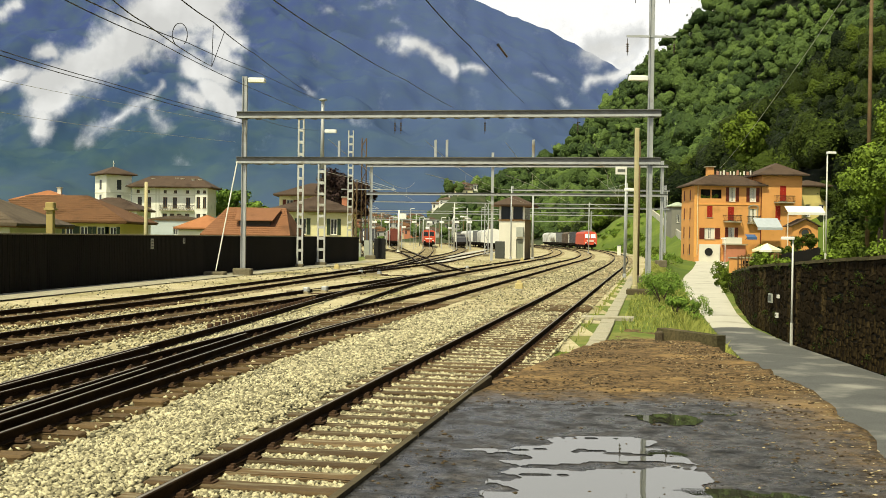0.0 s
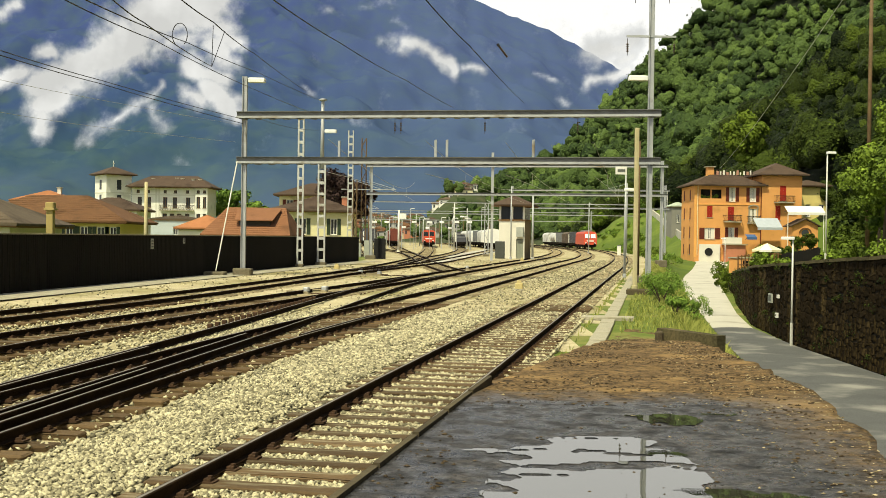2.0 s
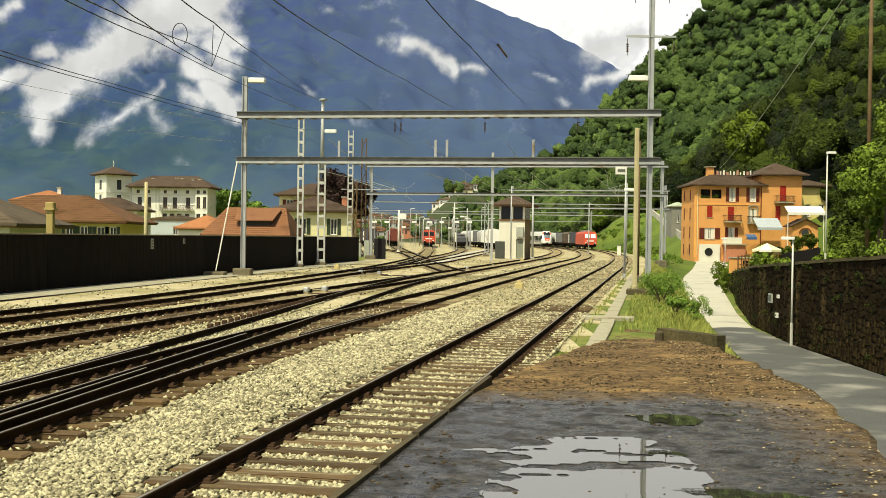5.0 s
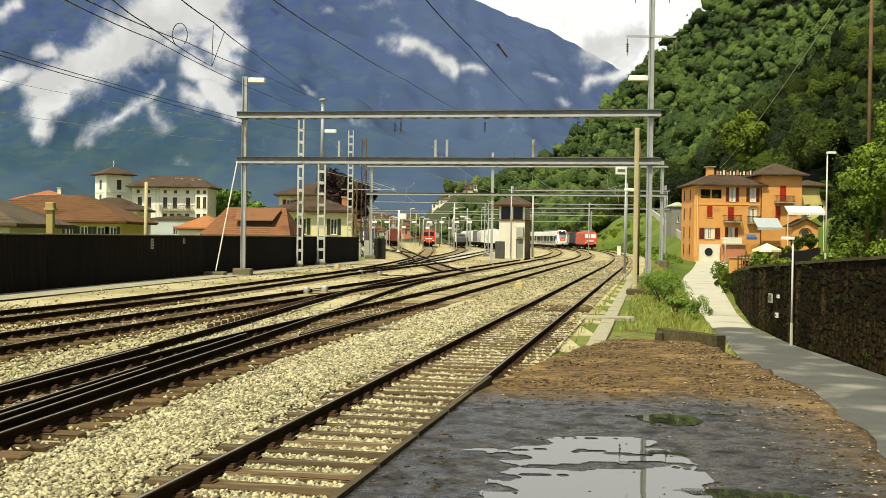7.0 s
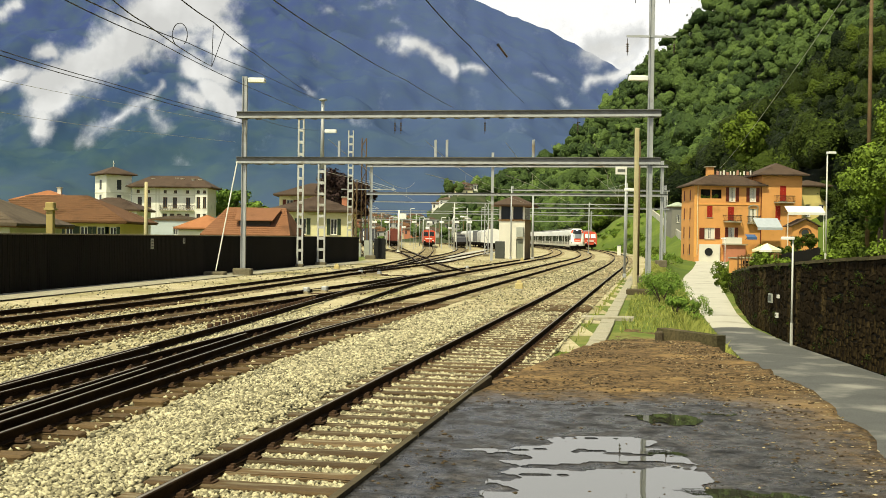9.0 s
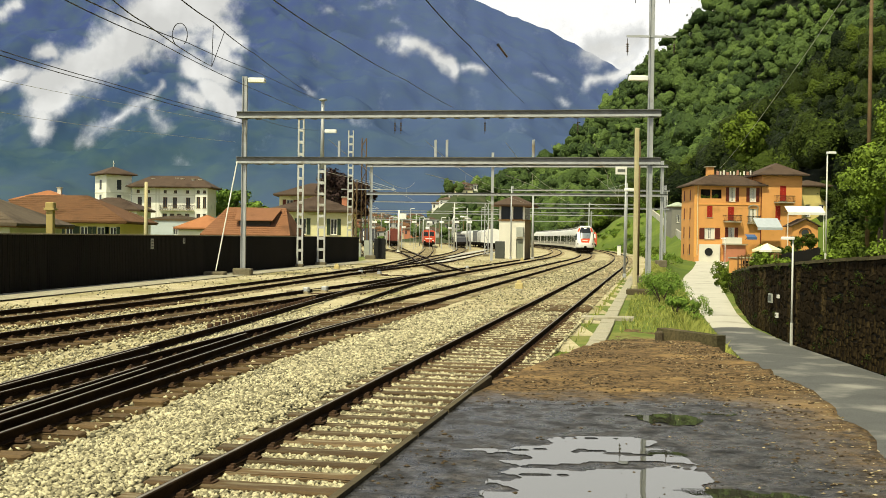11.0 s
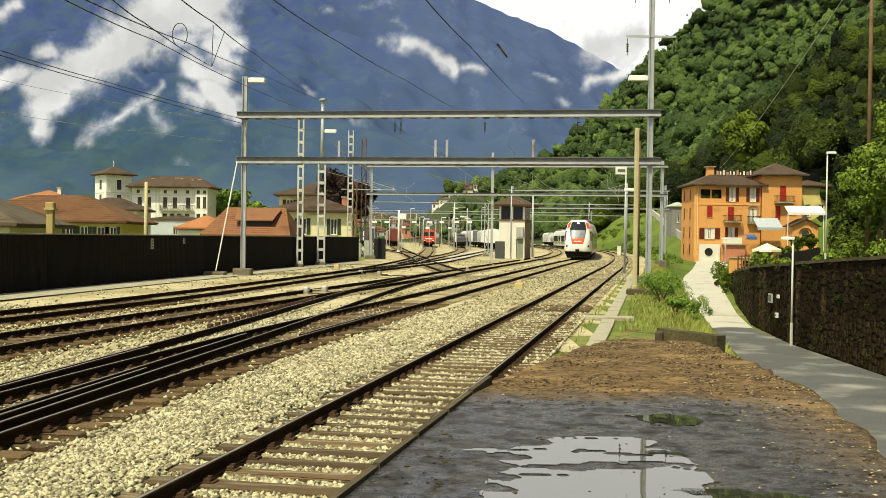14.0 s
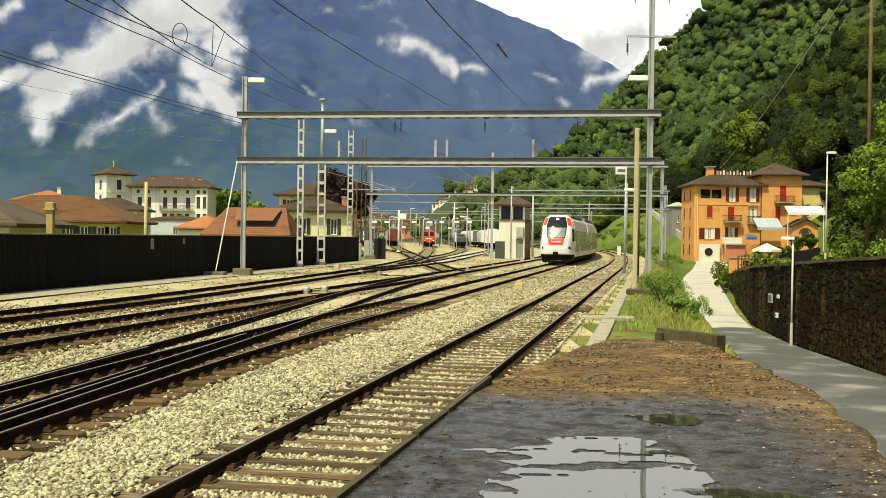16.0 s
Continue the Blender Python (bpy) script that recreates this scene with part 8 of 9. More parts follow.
def grass_spots():
    rng = np.random.default_rng(21)
    S, Hh = [], []
    while len(S) < 34000:
        y = 14 + 95 * rng.random() ** 1.6
        t1 = x_1(y)
        rl = float(np.interp(y, *ROAD_L))
        lo, hi = t1 + 1.5, rl - 0.1
        if y < 27:
            lo = max(lo, plat_right(y) + 0.05) if rng.random() < 0.6 else lo
            if plat_left(y) < lo < plat_right(y):
                hi = min(hi, plat_left(y)) if rng.random() < 0.3 else hi
        if hi <= lo:
            continue
        x = lo + (hi - lo) * rng.random()
        if y < 26.5 and plat_left(y) + 0.05 < x < plat_right(y) - 0.05:
            continue
        lat = x - t1
        if lat < 3.6 and rng.random() < 0.35:
            continue
        tr = t1 + 2.05
        if abs(x - tr) < 0.42 and y > 20:
            continue
        S.append((x, y, float(height(np.array(x), np.array(y))) - 0.02))
        Hh.append((0.10 + 0.10 * rng.random()) if lat < 4.2 else 0.18 + 0.24 * rng.random())
    return S, Hh


_S, _H = grass_spots()
blades("grass", _S, _H, "dry yellow-green grass on the bank beside the track", 3, 0.012)


def bush(x, y, z, r, label, seed, mat="leaf_bush", tall=1.0, count=1700, leaf=0.034):
    rng = np.random.default_rng(seed)
    ob = thing("bush", pose(x, y, z), label, "bush", "bushes on the bank")
    C = [(rng.normal() * r * 0.75, rng.normal() * r * 0.5, r * tall * (0.25 + 1.0 * rng.random())) for _ in range(7)]
    P, T = leaf_cloud(rng, C, [r * (0.35 + 0.3 * rng.random()) for _ in C], [count // 7] * 7, [leaf] * 7, 1.2, [0.35 + 0.4 * rng.random() for _ in C])
    leaf_object("foliage", P, T, M[mat], ob)
    g = G()
    for c in C:
        g.tube([(0, 0, -0.1), (c[0] * 0.5, c[1] * 0.5, c[2] * 0.5), c], 0.02, 5, 0.008)
    part("stem", g, M["bark"], ob, fix=False)
    return ob


for k, (x, y, r, tl) in enumerate([(8.1, 38.5, 0.6, 1.2), (8.7, 40.5, 0.6, 1.1), (8.6, 36.5, 0.5, 1.0), (8.9, 43, 0.6, 1.1), (9.6, 45, 0.6, 0.9), (7.7, 34.5, 0.4, 0.9), (9.3, 39, 0.45, 0.8)]):
    bush(x, y, float(height(np.array(x), np.array(y))), r, "leafy green bush growing on the grassy bank", 40 + k, tall=tl)
for k, (x, y, r) in enumerate([(23.6, 88, 0.9), (24.6, 92, 1.2), (30.8, 118, 1.0), (31.4, 122, 1.3), (26.0, 100, 0.8)]):
    bush(x + 0.9, y, float(np.interp(y, *ROAD_Z)), r, "dark green bush at the foot of the wall", 60 + k, "leaf_wood", 1.0, 900, 0.10)
for k, (x, y, z, r) in enumerate([(16.0, 38, 1.5, 0.6), (16.3, 44, 1.1, 0.5), (17.6, 56, 0.7, 0.6), (15.8, 34, 1.6, 0.5), (19.3, 62, 0.4, 0.7), (20.6, 66, 0.2, 0.6)]):
    bush(x, y, z, r, "ivy and weeds hanging over the wall coping", 80 + k, "leaf_near", 0.8, 600, 0.07)
for k, (x, y, z, r) in enumerate([(31.5, 100, -0.3, 1.1), (33.0, 104, -0.3, 1.2), (36.0, 114, -0.6, 1.3), (38.6, 118, -0.4, 1.4)]):
    bush(x, y, z, r, "rounded garden shrub on the terrace", 100 + k, "leaf_wood", 1.0, 1300, 0.13)


k = 0
while k < 34:
    rb = random.Random(900 + k)
    y = 125 + 70 * rb.random()
    x = y * (0.118 + 0.102 * rb.random())
    x = max(x, max(x_1(y), x_2(y)) + 4.2)
    if y > 172 and k % 3:
        x = max(x_1(y), x_2(y)) + 3.6 + 1.5 * rb.random()
    if x > float(np.interp(y, *ROAD_L)) - 1.6:
        x = 0.5 * (max(x_1(y), x_2(y)) + 4.2 + float(np.interp(y, *ROAD_L)) - 1.6)
    bush(x, y, float(height(np.array(x), np.array(y))) - 0.15, 0.5 + 0.9 * rb.random() ** 2, "loose green shrub on the grassy slope", 200 + k, ("leaf_bush", "leaf_near", "leaf_wood")[k % 3], 0.8, 700, 0.10)
    k += 1


for k in range(44):
    rb = random.Random(1400 + k)
    y = 222 + 40 * rb.random()
    x = float(np.interp(y, SLOPE_Y, SLOPE_X)) - (3.0 + 9.5 * rb.random() ** 0.8)
    bush(x, y, float(height(np.array(x), np.array(y))) - 0.2, 0.35 + 0.8 * rb.random() ** 2, "rough green growth on the grassy bank", 1400 + k, ("leaf_bush", "leaf_near")[k % 2], 0.7, 420, 0.16)


# ---- trees ----
def tree(x, y, z, tall, r, label, seed, mat="leaf_wood", leaves=5000, leaf=0.16, clumps=16, squash=0.9, tone=0.45, trunk=0.22):
    rng = np.random.default_rng(seed)
    ob = thing("tree", pose(x, y, z), label, "tree", "trees by the railway")
    top = tall - r
    g = G()
    g.tube([(0, 0, -0.3), (0.05 * tall * 0.1, 0.1, top * 0.4), (0.1, 0.0, top), (0.0, 0.1, tall - r * 0.5)], trunk, 8, trunk * 0.35)
    C, R = [], []
    for _ in range(clumps):
        d = rng.normal(size=3)
        d /= np.linalg.norm(d)
        q = r * (0.35 + 0.45 * rng.random())
        c = (d[0] * q, d[1] * q, top + d[2] * q * squash)
        C.append(c)
        R.append(r * (0.32 + 0.2 * rng.random()))
        g.tube([(0.05, 0, top * 0.75), (c[0] * 0.5, c[1] * 0.5, top * 0.85 + (c[2] - top) * 0.4), c], trunk * 0.35, 5, trunk * 0.08)
    part("trunk", g, M["bark"], ob, fix=False)
    P, T = leaf_cloud(rng, C, R, [leaves // clumps] * clumps, [leaf] * clumps, 0.9, [tone + 0.2 * (rng.random() - 0.5) for _ in C])
    leaf_object("crown", P, T, M[mat], ob)
    return ob


tree(62, 215, 8.5, 19.5, 5.4, "tall round pale-green tree standing out of the wood", 1, "leaf_wood", 9000, 0.34, 26, 1.0, 0.75)
# low trees take a darker leaf tone, as shade beneath the bright tops
for k, (x, y, z, h, r) in enumerate([(18.2, 43, 1.2, 5.6, 1.8), (19.5, 46, 1.2, 4.2, 1.6), (17.4, 39.5, 1.4, 4.6, 1.3), (21.3, 51, 1.0, 6.0, 2.0), (18.6, 42, 1.2, 7.0, 1.6)]):
    tree(x, y, z, h, r, "broad-leaved tree above the wall, low ones toned dark as shade", 10 + k, "leaf_near", 9500, 0.072, 22, 0.95, 0.5 if z + h > 6.5 else 0.3, 0.1)
for k, (x, y, z, h, r) in enumerate([(30, 66, 1.0, 9.0, 3.2), (34, 72, 2.0, 10.0, 3.6), (27.5, 62, 0.8, 7.0, 2.6), (38, 86, 3.0, 9.0, 3.6), (42, 100, 3.0, 9.5, 3.8), (47, 118, 2.0, 9.0, 3.6), (33, 60, 2.0, 12.0, 3.6), (55, 136, 2.0, 10.0, 3.8)]):
    tree(x, y, z, h, r, "dark leafy tree at the foot of the hillside", 30 + k, "leaf_wood", 5000, 0.2, 18, 1.0, 0.35, 0.2)
for k, (x, y, z, h, r) in enumerate([(38.4, 97, -0.6, 6.0, 2.4), (41.0, 103, 0.0, 6.4, 2.6), (35.6, 92, -0.6, 4.6, 1.8), (44.2, 112, 0.6, 6.6, 2.6), (50.4, 128, 1.0, 7.2, 2.8), (58.0, 146, 0.6, 7.0, 2.6), (30.6, 77, 0.0, 5.0, 2.0), (27.5, 69, 0.4, 4.6, 1.8)]):
    tree(x, y, z, h, r, "low dark leafy tree behind the terrace", 70 + k, "leaf_wood", 4200, 0.13, 18, 1.0, 0.18, 0.12)
for k, (x, y, z, r) in enumerate([(33.2, 104, -1.1, 1.2), (35.4, 106, -1.1, 1.2), (37.0, 107, -1.1, 1.3)]):
    bush(x, y, z, r, "rounded garden shrub on the terrace", 110 + k, "leaf_near", 1.2, 1500, 0.11)
bush(24.4, 66, 0.2, 0.55, "bright yellow-green shrub on the wall", 120, "leaf_near", 1.5, 700, 0.07)
for k, (u, y, h, r) in enumerate([(0.0, 196, 5.0, 2.0), (2.6, 202, 6.0, 2.4), (6.0, 208, 7.0, 2.6), (1.0, 214, 5.0, 2.2), (8.0, 190, 4.0, 1.6)]):
    x, y = 37.0 + 1.5 * u, y + 72
    tree(x, y, float(height(np.array(x), np.array(y))) - 0.2, h, r, "bright young broad-leaved tree on the slope", 90 + k, "leaf_near" if k % 2 else "leaf_bush", 3600, 0.13, 16, 1.0, 0.4, 0.1)
for x in (40.9, 42.4):
    bush(x, 163.7, 8.75, 0.5, "trailing green plants in the open loggia", int(x * 10), "leaf_bush", 0.8, 700, 0.09)
for k, (x, y, h, r) in enumerate([(-43.5, 216, 12.5, 4.6), (-38.6, 213, 9.8, 3.6), (-46, 220, 11.5, 3.6)]):
    tree(x, y, -0.2, h, r, "green tree beside the cream villa", 50 + k, "leaf_bush", 5000, 0.28, 18, 0.9, 0.35)
tree(-14.4, 140, 0, 11.2, 3.5, "dark copper-leaved tree behind the yellow house", 61, "leaf_red", 6000, 0.18, 22, 1.1, 0.4)
tree(-11.9, 142, 0, 9.6, 2.7, "dark copper-leaved tree behind the yellow house", 62, "leaf_red", 4000, 0.18, 16, 1.1, 0.4)


for k, (x, y, z, h, r) in enumerate([(31.2, 92, -0.7, 3.5, 0.75), (32.3, 92, -0.7, 3.7, 0.8)]):
    tree(x, y, z, h, r, "dense clipped green shrub behind the board fence", 140 + k, "leaf_wood", 2600, 0.075, 14, 1.0, 0.34, 0.07)
# added dark bushes that stand in for the deep shade under the trees
for k, (x, y, z, r) in enumerate([(22.6, 57, 0.5, 1.1), (24.6, 60, 0.5, 1.3), (26.6, 65, 0.5, 1.4), (28.4, 70, 0.6, 1.5), (30.6, 75, 0.6, 1.6), (33.0, 80, 0.6, 1.7), (21.0, 53, 0.7, 1.0)]):
    bush(x, y, z, r, "dark undergrowth added above the wall in place of deep shade", 150 + k, "leaf_wood", 1.3, 2200, 0.085)


def build_ivy():
    """Creeper and weeds clinging to the stone wall and hanging from its top."""
    rng = np.random.default_rng(77)
    C, R, N, S, T = [], [], [], [], []
    for _ in range(130):
        y = 24 + 62 * rng.random()
        top = float(np.interp(y, *WALL_TOP))
        z = top - abs(rng.normal()) * 0.7 if rng.random() < 0.65 else -2.2 + abs(rng.normal()) * 0.9
        C.append((wall_x(y) - 0.05, y, z))
        R.append(0.12 + 0.22 * rng.random())
        N.append(45)
        S.append(0.035)
        T.append(0.02 + 0.2 * rng.random())
    P, TT = leaf_cloud(rng, C, R, N, S, 1.3, T)
    P[:, 0] = np.minimum(P[:, 0], np.interp(P[:, 1], *ROAD_R) + 0.1)
    tagged(leaf_object("ivy", P, TT, M["leaf_wood"]), "dark creeping ivy and weeds on the stone wall", "ivy", kind="stuff")


build_ivy()


# ---- street furniture and small things ----
def street_lamp(x, y, z, h, side, label):
    ob = thing("street_lamp", pose(x, y, z), label, "street lamp", "street lamps")
    part("post", G().tube([(0, 0, 0), (0, 0, h * 0.5), (0, 0, h)], 0.05, 10, 0.038), M["lamp_post"], ob, smooth=True)
    part("base_sleeve", G().lathe([(0.065, 0), (0.065, 0.9), (0.05, 0.95)], 10), M["lamp_post"], ob)
    part("lamp_head", G().cbox(min(0, side * 0.45) - 0.04, -0.12, h - 0.03, max(0, side * 0.45) + 0.04, 0.12, h + 0.09, 0.03), M["lamp_white"], ob, "flat white lamp head")
    return ob


M["lamp_post"] = material("pale_lamp_post", (0.62, 0.62, 0.58), (0.5, 0.5, 0.46), 1, 0.5, 0.2, 0.03)
street_lamp(14.75, 44, -2.25, 4.5, -1, "slim pale street lamp in front of the stone wall")
street_lamp(34.6, 128, -2.1, 4.5, -1, "slim pale street lamp by the lane")
street_lamp(22.0, 60, 0.55, 6.7, 1, "tall pale street lamp above the wall")
street_lamp(51.0, 238, 5.9, 7.4, -1, "street lamp on the slope road")
slim_pole(22.75, 56, 19.5, 0.125, "tall brown wooden pole above the wall", "rusty_steel", z0=0.7)

# pale parapet of the road that climbs the slope behind the orange house
slope_wall = [(x, y, z + 1.05) for x, y, z in zip(SLOPE_X[1:6], SLOPE_Y[1:6], SLOPE_Z[1:6])]
pw = G()
for (x0, y0, z0), (x1, y1, z1) in zip(slope_wall[:-1], slope_wall[1:]):
    pw.add([(x0, y0, z0 - 1.8), (x1, y1, z1 - 1.8), (x1, y1, z1), (x0, y0, z0), (x0 + 0.4, y0 + 0.1, z0 - 1.8), (x1 + 0.4, y1 + 0.1, z1 - 1.8), (x1 + 0.4, y1 + 0.1, z1), (x0 + 0.4, y0 + 0.1, z0)],
           [(0, 3, 2, 1), (3, 7, 6, 2), (4, 5, 6, 7), (0, 4, 7, 3), (1, 2, 6, 5)])
ob = part("parapet", pw, M["pale_road"], fix=False)
tagged(ob, "pale rendered parapet of the road climbing the slope", "wall", kind="structure")

# garden wall and small house on the uphill side of that road
gw = G()
for y0, y1 in ((206, 213), (213.6, 222), (222.6, 233), (233.6, 244)):
    x0, x1 = (float(np.interp(y, SLOPE_Y, SLOPE_X)) + 4.4 for y in (y0, y1))
    z0, z1 = (float(np.interp(y, SLOPE_Y, SLOPE_Z)) for y in (y0, y1))
    gw.add([(x0, y0, z0 - 1), (x1, y1, z1 - 1), (x1, y1, z1 + 2.6), (x0, y0, z0 + 2.6), (x0 + 0.4, y0, z0 - 1), (x1 + 0.4, y1, z1 - 1), (x1 + 0.4, y1, z1 + 2.6), (x0 + 0.4, y0, z0 + 2.6)],
           [(0, 3, 2, 1), (3, 7, 6, 2), (4, 5, 6, 7), (0, 4, 7, 3), (1, 2, 6, 5)])
tagged(part("garden_wall", gw, M["pale_road"], fix=False), "grey rendered garden wall beside the climbing road", "wall", kind="structure")
gh = thing("house", pose(54.6, 248, 6.2), "small grey house with a pale hipped roof up the slope", "house")
part("wall", G().box(0, 0, -1, 5.2, 6, 3.6), M["cream_wall"], gh)
gr = G()
hip_roof(gr, 0, 0, 5.2, 6, 3.65, 1.9, 0.5)
part("roof", gr, M["roof_pale"], gh, "weathered pale green-grey roof")
for wx in (0.8, 3.2):
    part("window", G().box(wx, -0.04, 1.4, wx + 0.9, 0.05, 2.8), M["house_glass"], gh)


def umbrella(x, y, z):
    ob = thing("parasol", pose(x, y, z), "cream and white square parasol on the terrace", "parasol")
    part("pole", G().tube([(0, 0, 0), (0, 0, 2.35)], 0.03, 8), M["white_paint"], ob)
    g = G()
    n = 8
    for k in range(n):
        a, b = 2 * math.pi * k / n, 2 * math.pi * (k + 1) / n
        p, q = (1.25 * math.cos(a), 1.25 * math.sin(a), 1.85), (1.25 * math.cos(b), 1.25 * math.sin(b), 1.85)
        g.m = k % 2
        g.add([(0, 0, 2.4), p, q, (p[0], p[1], 1.68), (q[0], q[1], 1.68)], [(0, 1, 2), (1, 3, 4, 2)])
    part("canopy", g, [M["canvas_yellow"], M["canvas_white"]], ob, "alternating cream and white panels", fix=False)
    part("foot", G().lathe([(0.3, 0), (0.3, 0.08), (0.05, 0.12)], 10), M["concrete"], ob)
    return ob


umbrella(26.7, 86, -0.4)


def rail_fence(pts, h, label, mat, step, seed):
    """Posts with two rails along a line on top of the wall."""
    ob = thing("railing", pose(0, 0, 0), label, "railing")
    for k in range(len(pts) - 1):
        a, b = Vector(pts[k]), Vector(pts[k + 1])
        n = max(1, int((b - a).length / step))
        for i in range(n):
            p = a.lerp(b, i / n)
            part("post", G().cbox(p.x - 0.05, p.y - 0.05, p.z - 0.1, p.x + 0.05, p.y + 0.05, p.z + h, 0.01), M[mat], ob)
        for zz in (0.45, 0.92):
            part("rail", G().bar(a + Vector((0, 0, h * zz)), b + Vector((0, 0, h * zz)), 0.06, 0.08), M[mat], ob)
    return ob


rail_fence([(24.9, 88, -0.55), (26.1, 86, -0.2), (27.3, 84, -0.2)], 1.45, "brown wooden post-and-rail fence on the terrace wall", "timber", 0.34, 1)
wf = thing("board_fence", pose(0, 0, 0), "dark weathered board fence above the stone wall", "fence")
for k in range(58):
    u = k / 58
    x, y = 27.3 - 3.4 * u, 84 - 18 * u
    z = float(np.interp(y, *WALL_TOP)) - 0.05
    part("board", G().cbox(x, y, z, x + 0.03, y + 0.23, z + 1.55 + 0.05 * math.sin(k * 2.3), 0.01), M["fence_wood"], wf)
part("rail", G().bar((27.36, 84, 0.7), (23.96, 66, 1.3), 0.05, 0.09), M["fence_wood"], wf)
lw = thing("terrace_wall", pose(24.6, 89.5, -0.6), "low yellow-orange garden wall on the terrace", "wall")
part("wall", G().cbox(0, 0, 0, 2.0, 0.25, 1.25, 0.03), M["orange_wall"], lw)
part("coping", G().cbox(-0.06, -0.06, 1.25, 2.06, 0.31, 1.35, 0.02), M["concrete"], lw)
for k in range(5):
    tb = thing("garden_chair", pose(25.6 + 0.7 * (k % 3), 87.0 + 0.9 * (k // 3), -0.42, 0, 0, 40 * k), "dark garden chair under the parasol", "chair", "chairs on the terrace")
    part("seat", G().cbox(-0.22, -0.22, 0.42, 0.22, 0.22, 0.47, 0.01), M["fence_wood"], tb)
    part("backrest", G().cbox(-0.22, 0.2, 0.5, 0.22, 0.24, 0.92, 0.01), M["fence_wood"], tb)
    for sx in (-0.2, 0.2):
        for sy in (-0.2, 0.2):
            part("leg", G().bar((sx, sy, 0), (sx, sy, 0.42 if sy < 0 else 0.9), 0.035), M["fence_wood"], tb)

# small plates fixed to the stone wall
for y, z, w, h, mat in ((49.0, -0.75, 0.5, 0.42, "plate_grey"), (47.6, -1.35, 0.28, 0.22, "white_paint"), (47.4, -0.45, 0.2, 0.16, "white_paint")):
    x = wall_x(y) - 0.13
    pl = thing("wall_plate", pose(x, y, z, 0, 0, 0), "small pale plate fixed to the stone wall", "plate", "plates on the stone wall")
    part("plate", G().box(-0.02, 0, 0, 0.06, w, h), M[mat], pl)
    part("plate_face", G().box(-0.026, 0.07, 0.07, -0.021, w - 0.07, h - 0.07), M["print_grey"], pl)

# cable trough with concrete lids along the near track
tr = thing("cable_trough", pose(0, 0, 0), "pale concrete cable trough with lids beside the track", "cable trough", kind="structure")
lid = G().cbox(-0.19, 0, -0.03, 0.19, 0.97, 0.05, 0.015).mesh("lid", M["concrete"])
for k in range(46):
    y = 19.5 + k * 0.985
    x = x_1(y) + 2.08 - 0.003 * k
    t = math.degrees(math.atan2(0.2035, 1))
    q = new("lid", lid)
    q.parent = tr
    q.matrix_basis = pose(x, y, -0.19 + 0.012 * math.sin(k * 3.7), 0, 0, -t + 0.6 * math.sin(k * 5.1))
cr = thing("crossing_slab", pose(4.78, 30.1, -0.2, 0, 0, -11.5), "flat concrete slab laid across the cable trough", "slab")
part("slab", G().cbox(-0.75, -0.35, 0.0, 0.75, 0.35, 0.10, 0.02), M["concrete"], cr)
sl = thing("concrete_plinth", pose(8.55, 43.6, -0.3, 0, 0, -11.5), "low weathered concrete plinth beside the pole", "plinth")
part("block", G().cbox(-0.85, -0.4, 0, 0.75, 0.4, 0.36, 0.04), M["edge_stone"], sl)

# low mossy end wall of the platform
mw = thing("low_wall", pose(0, 0, 0), "low mossy concrete wall at the end of the platform", "wall")
wd = Vector((0.98, -1.3, 0))
wn_ = Vector((1.75, 1.3, 0)).normalized() * 0.28
c0, c1 = Vector((4.72, 22.9, 0)), Vector((4.72, 22.9, 0)) + wd
part("body", G().add([(*c0.xy, -0.9), (*c1.xy, -0.9), (*(c1 + wn_).xy, -0.9), (*(c0 + wn_).xy, -0.9), (*c0.xy, 0.19), (*c1.xy, 0.15), (*(c1 + wn_).xy, 0.15), (*(c0 + wn_).xy, 0.19)],
                     [(3, 2, 1, 0), (4, 5, 6, 7), (0, 1, 5, 4), (1, 2, 6, 5), (2, 3, 7, 6), (3, 0, 4, 7)]), M["coping"], mw)
st = thing("stone", pose(4.72, 22.6, 0.06), "pale lump of stone lying on the ramp", "stone")
part("lump", G().cbox(-0.09, -0.08, -0.2, 0.08, 0.08, 0.09, 0.04), M["edge_stone"], st)

# platform edging
ed = thing("platform_edging", pose(0, 0, 0), "worn stone edging along the platform", "edging", kind="structure")
for k in range(16):
    y = -5 + k * 0.985
    x0, x1 = plat_left(y) + 0.03, plat_left(y + 0.95) + 0.03
    z = PLAT_Z + PLAT_SLOPE * (y + 0.47) + 0.012
    g = G().bar((x0, y, z - 0.085), (x1, y + 0.955, z - 0.085 + PLAT_SLOPE * 0.4), 0.05, 0.2)
    part("edge_stone", g, M["edge_stone"], ed)


def dwarf_signal(x, y, label):
    ob = thing("dwarf_signal", pose(x, y, -0.25), label, "signal", "dwarf signals")
    part("foot", G().cbox(-0.3, -0.2, 0, 0.3, 0.2, 0.16, 0.03), M["concrete"], ob)
    part("body", G().cbox(-0.17, -0.12, 0.16, 0.17, 0.12, 0.42, 0.05), M["signal_yellow"], ob, "yellow signal body")
    part("lamp_hood", G().cbox(-0.1, -0.1, 0.42, 0.1, 0.1, 0.52, 0.03), M["signal_yellow"], ob)
    return ob


M["signal_yellow"] = material("signal_yellow", (0.52, 0.43, 0.2), (0.4, 0.33, 0.15), 3, 0.6)
dwarf_signal(3.35, 45.6, "yellow dwarf signal standing between the tracks")
dwarf_signal(-7.0, 69, "yellow dwarf signal standing between the tracks")
dwarf_signal(7.6, 100, "yellow dwarf signal standing between the tracks")


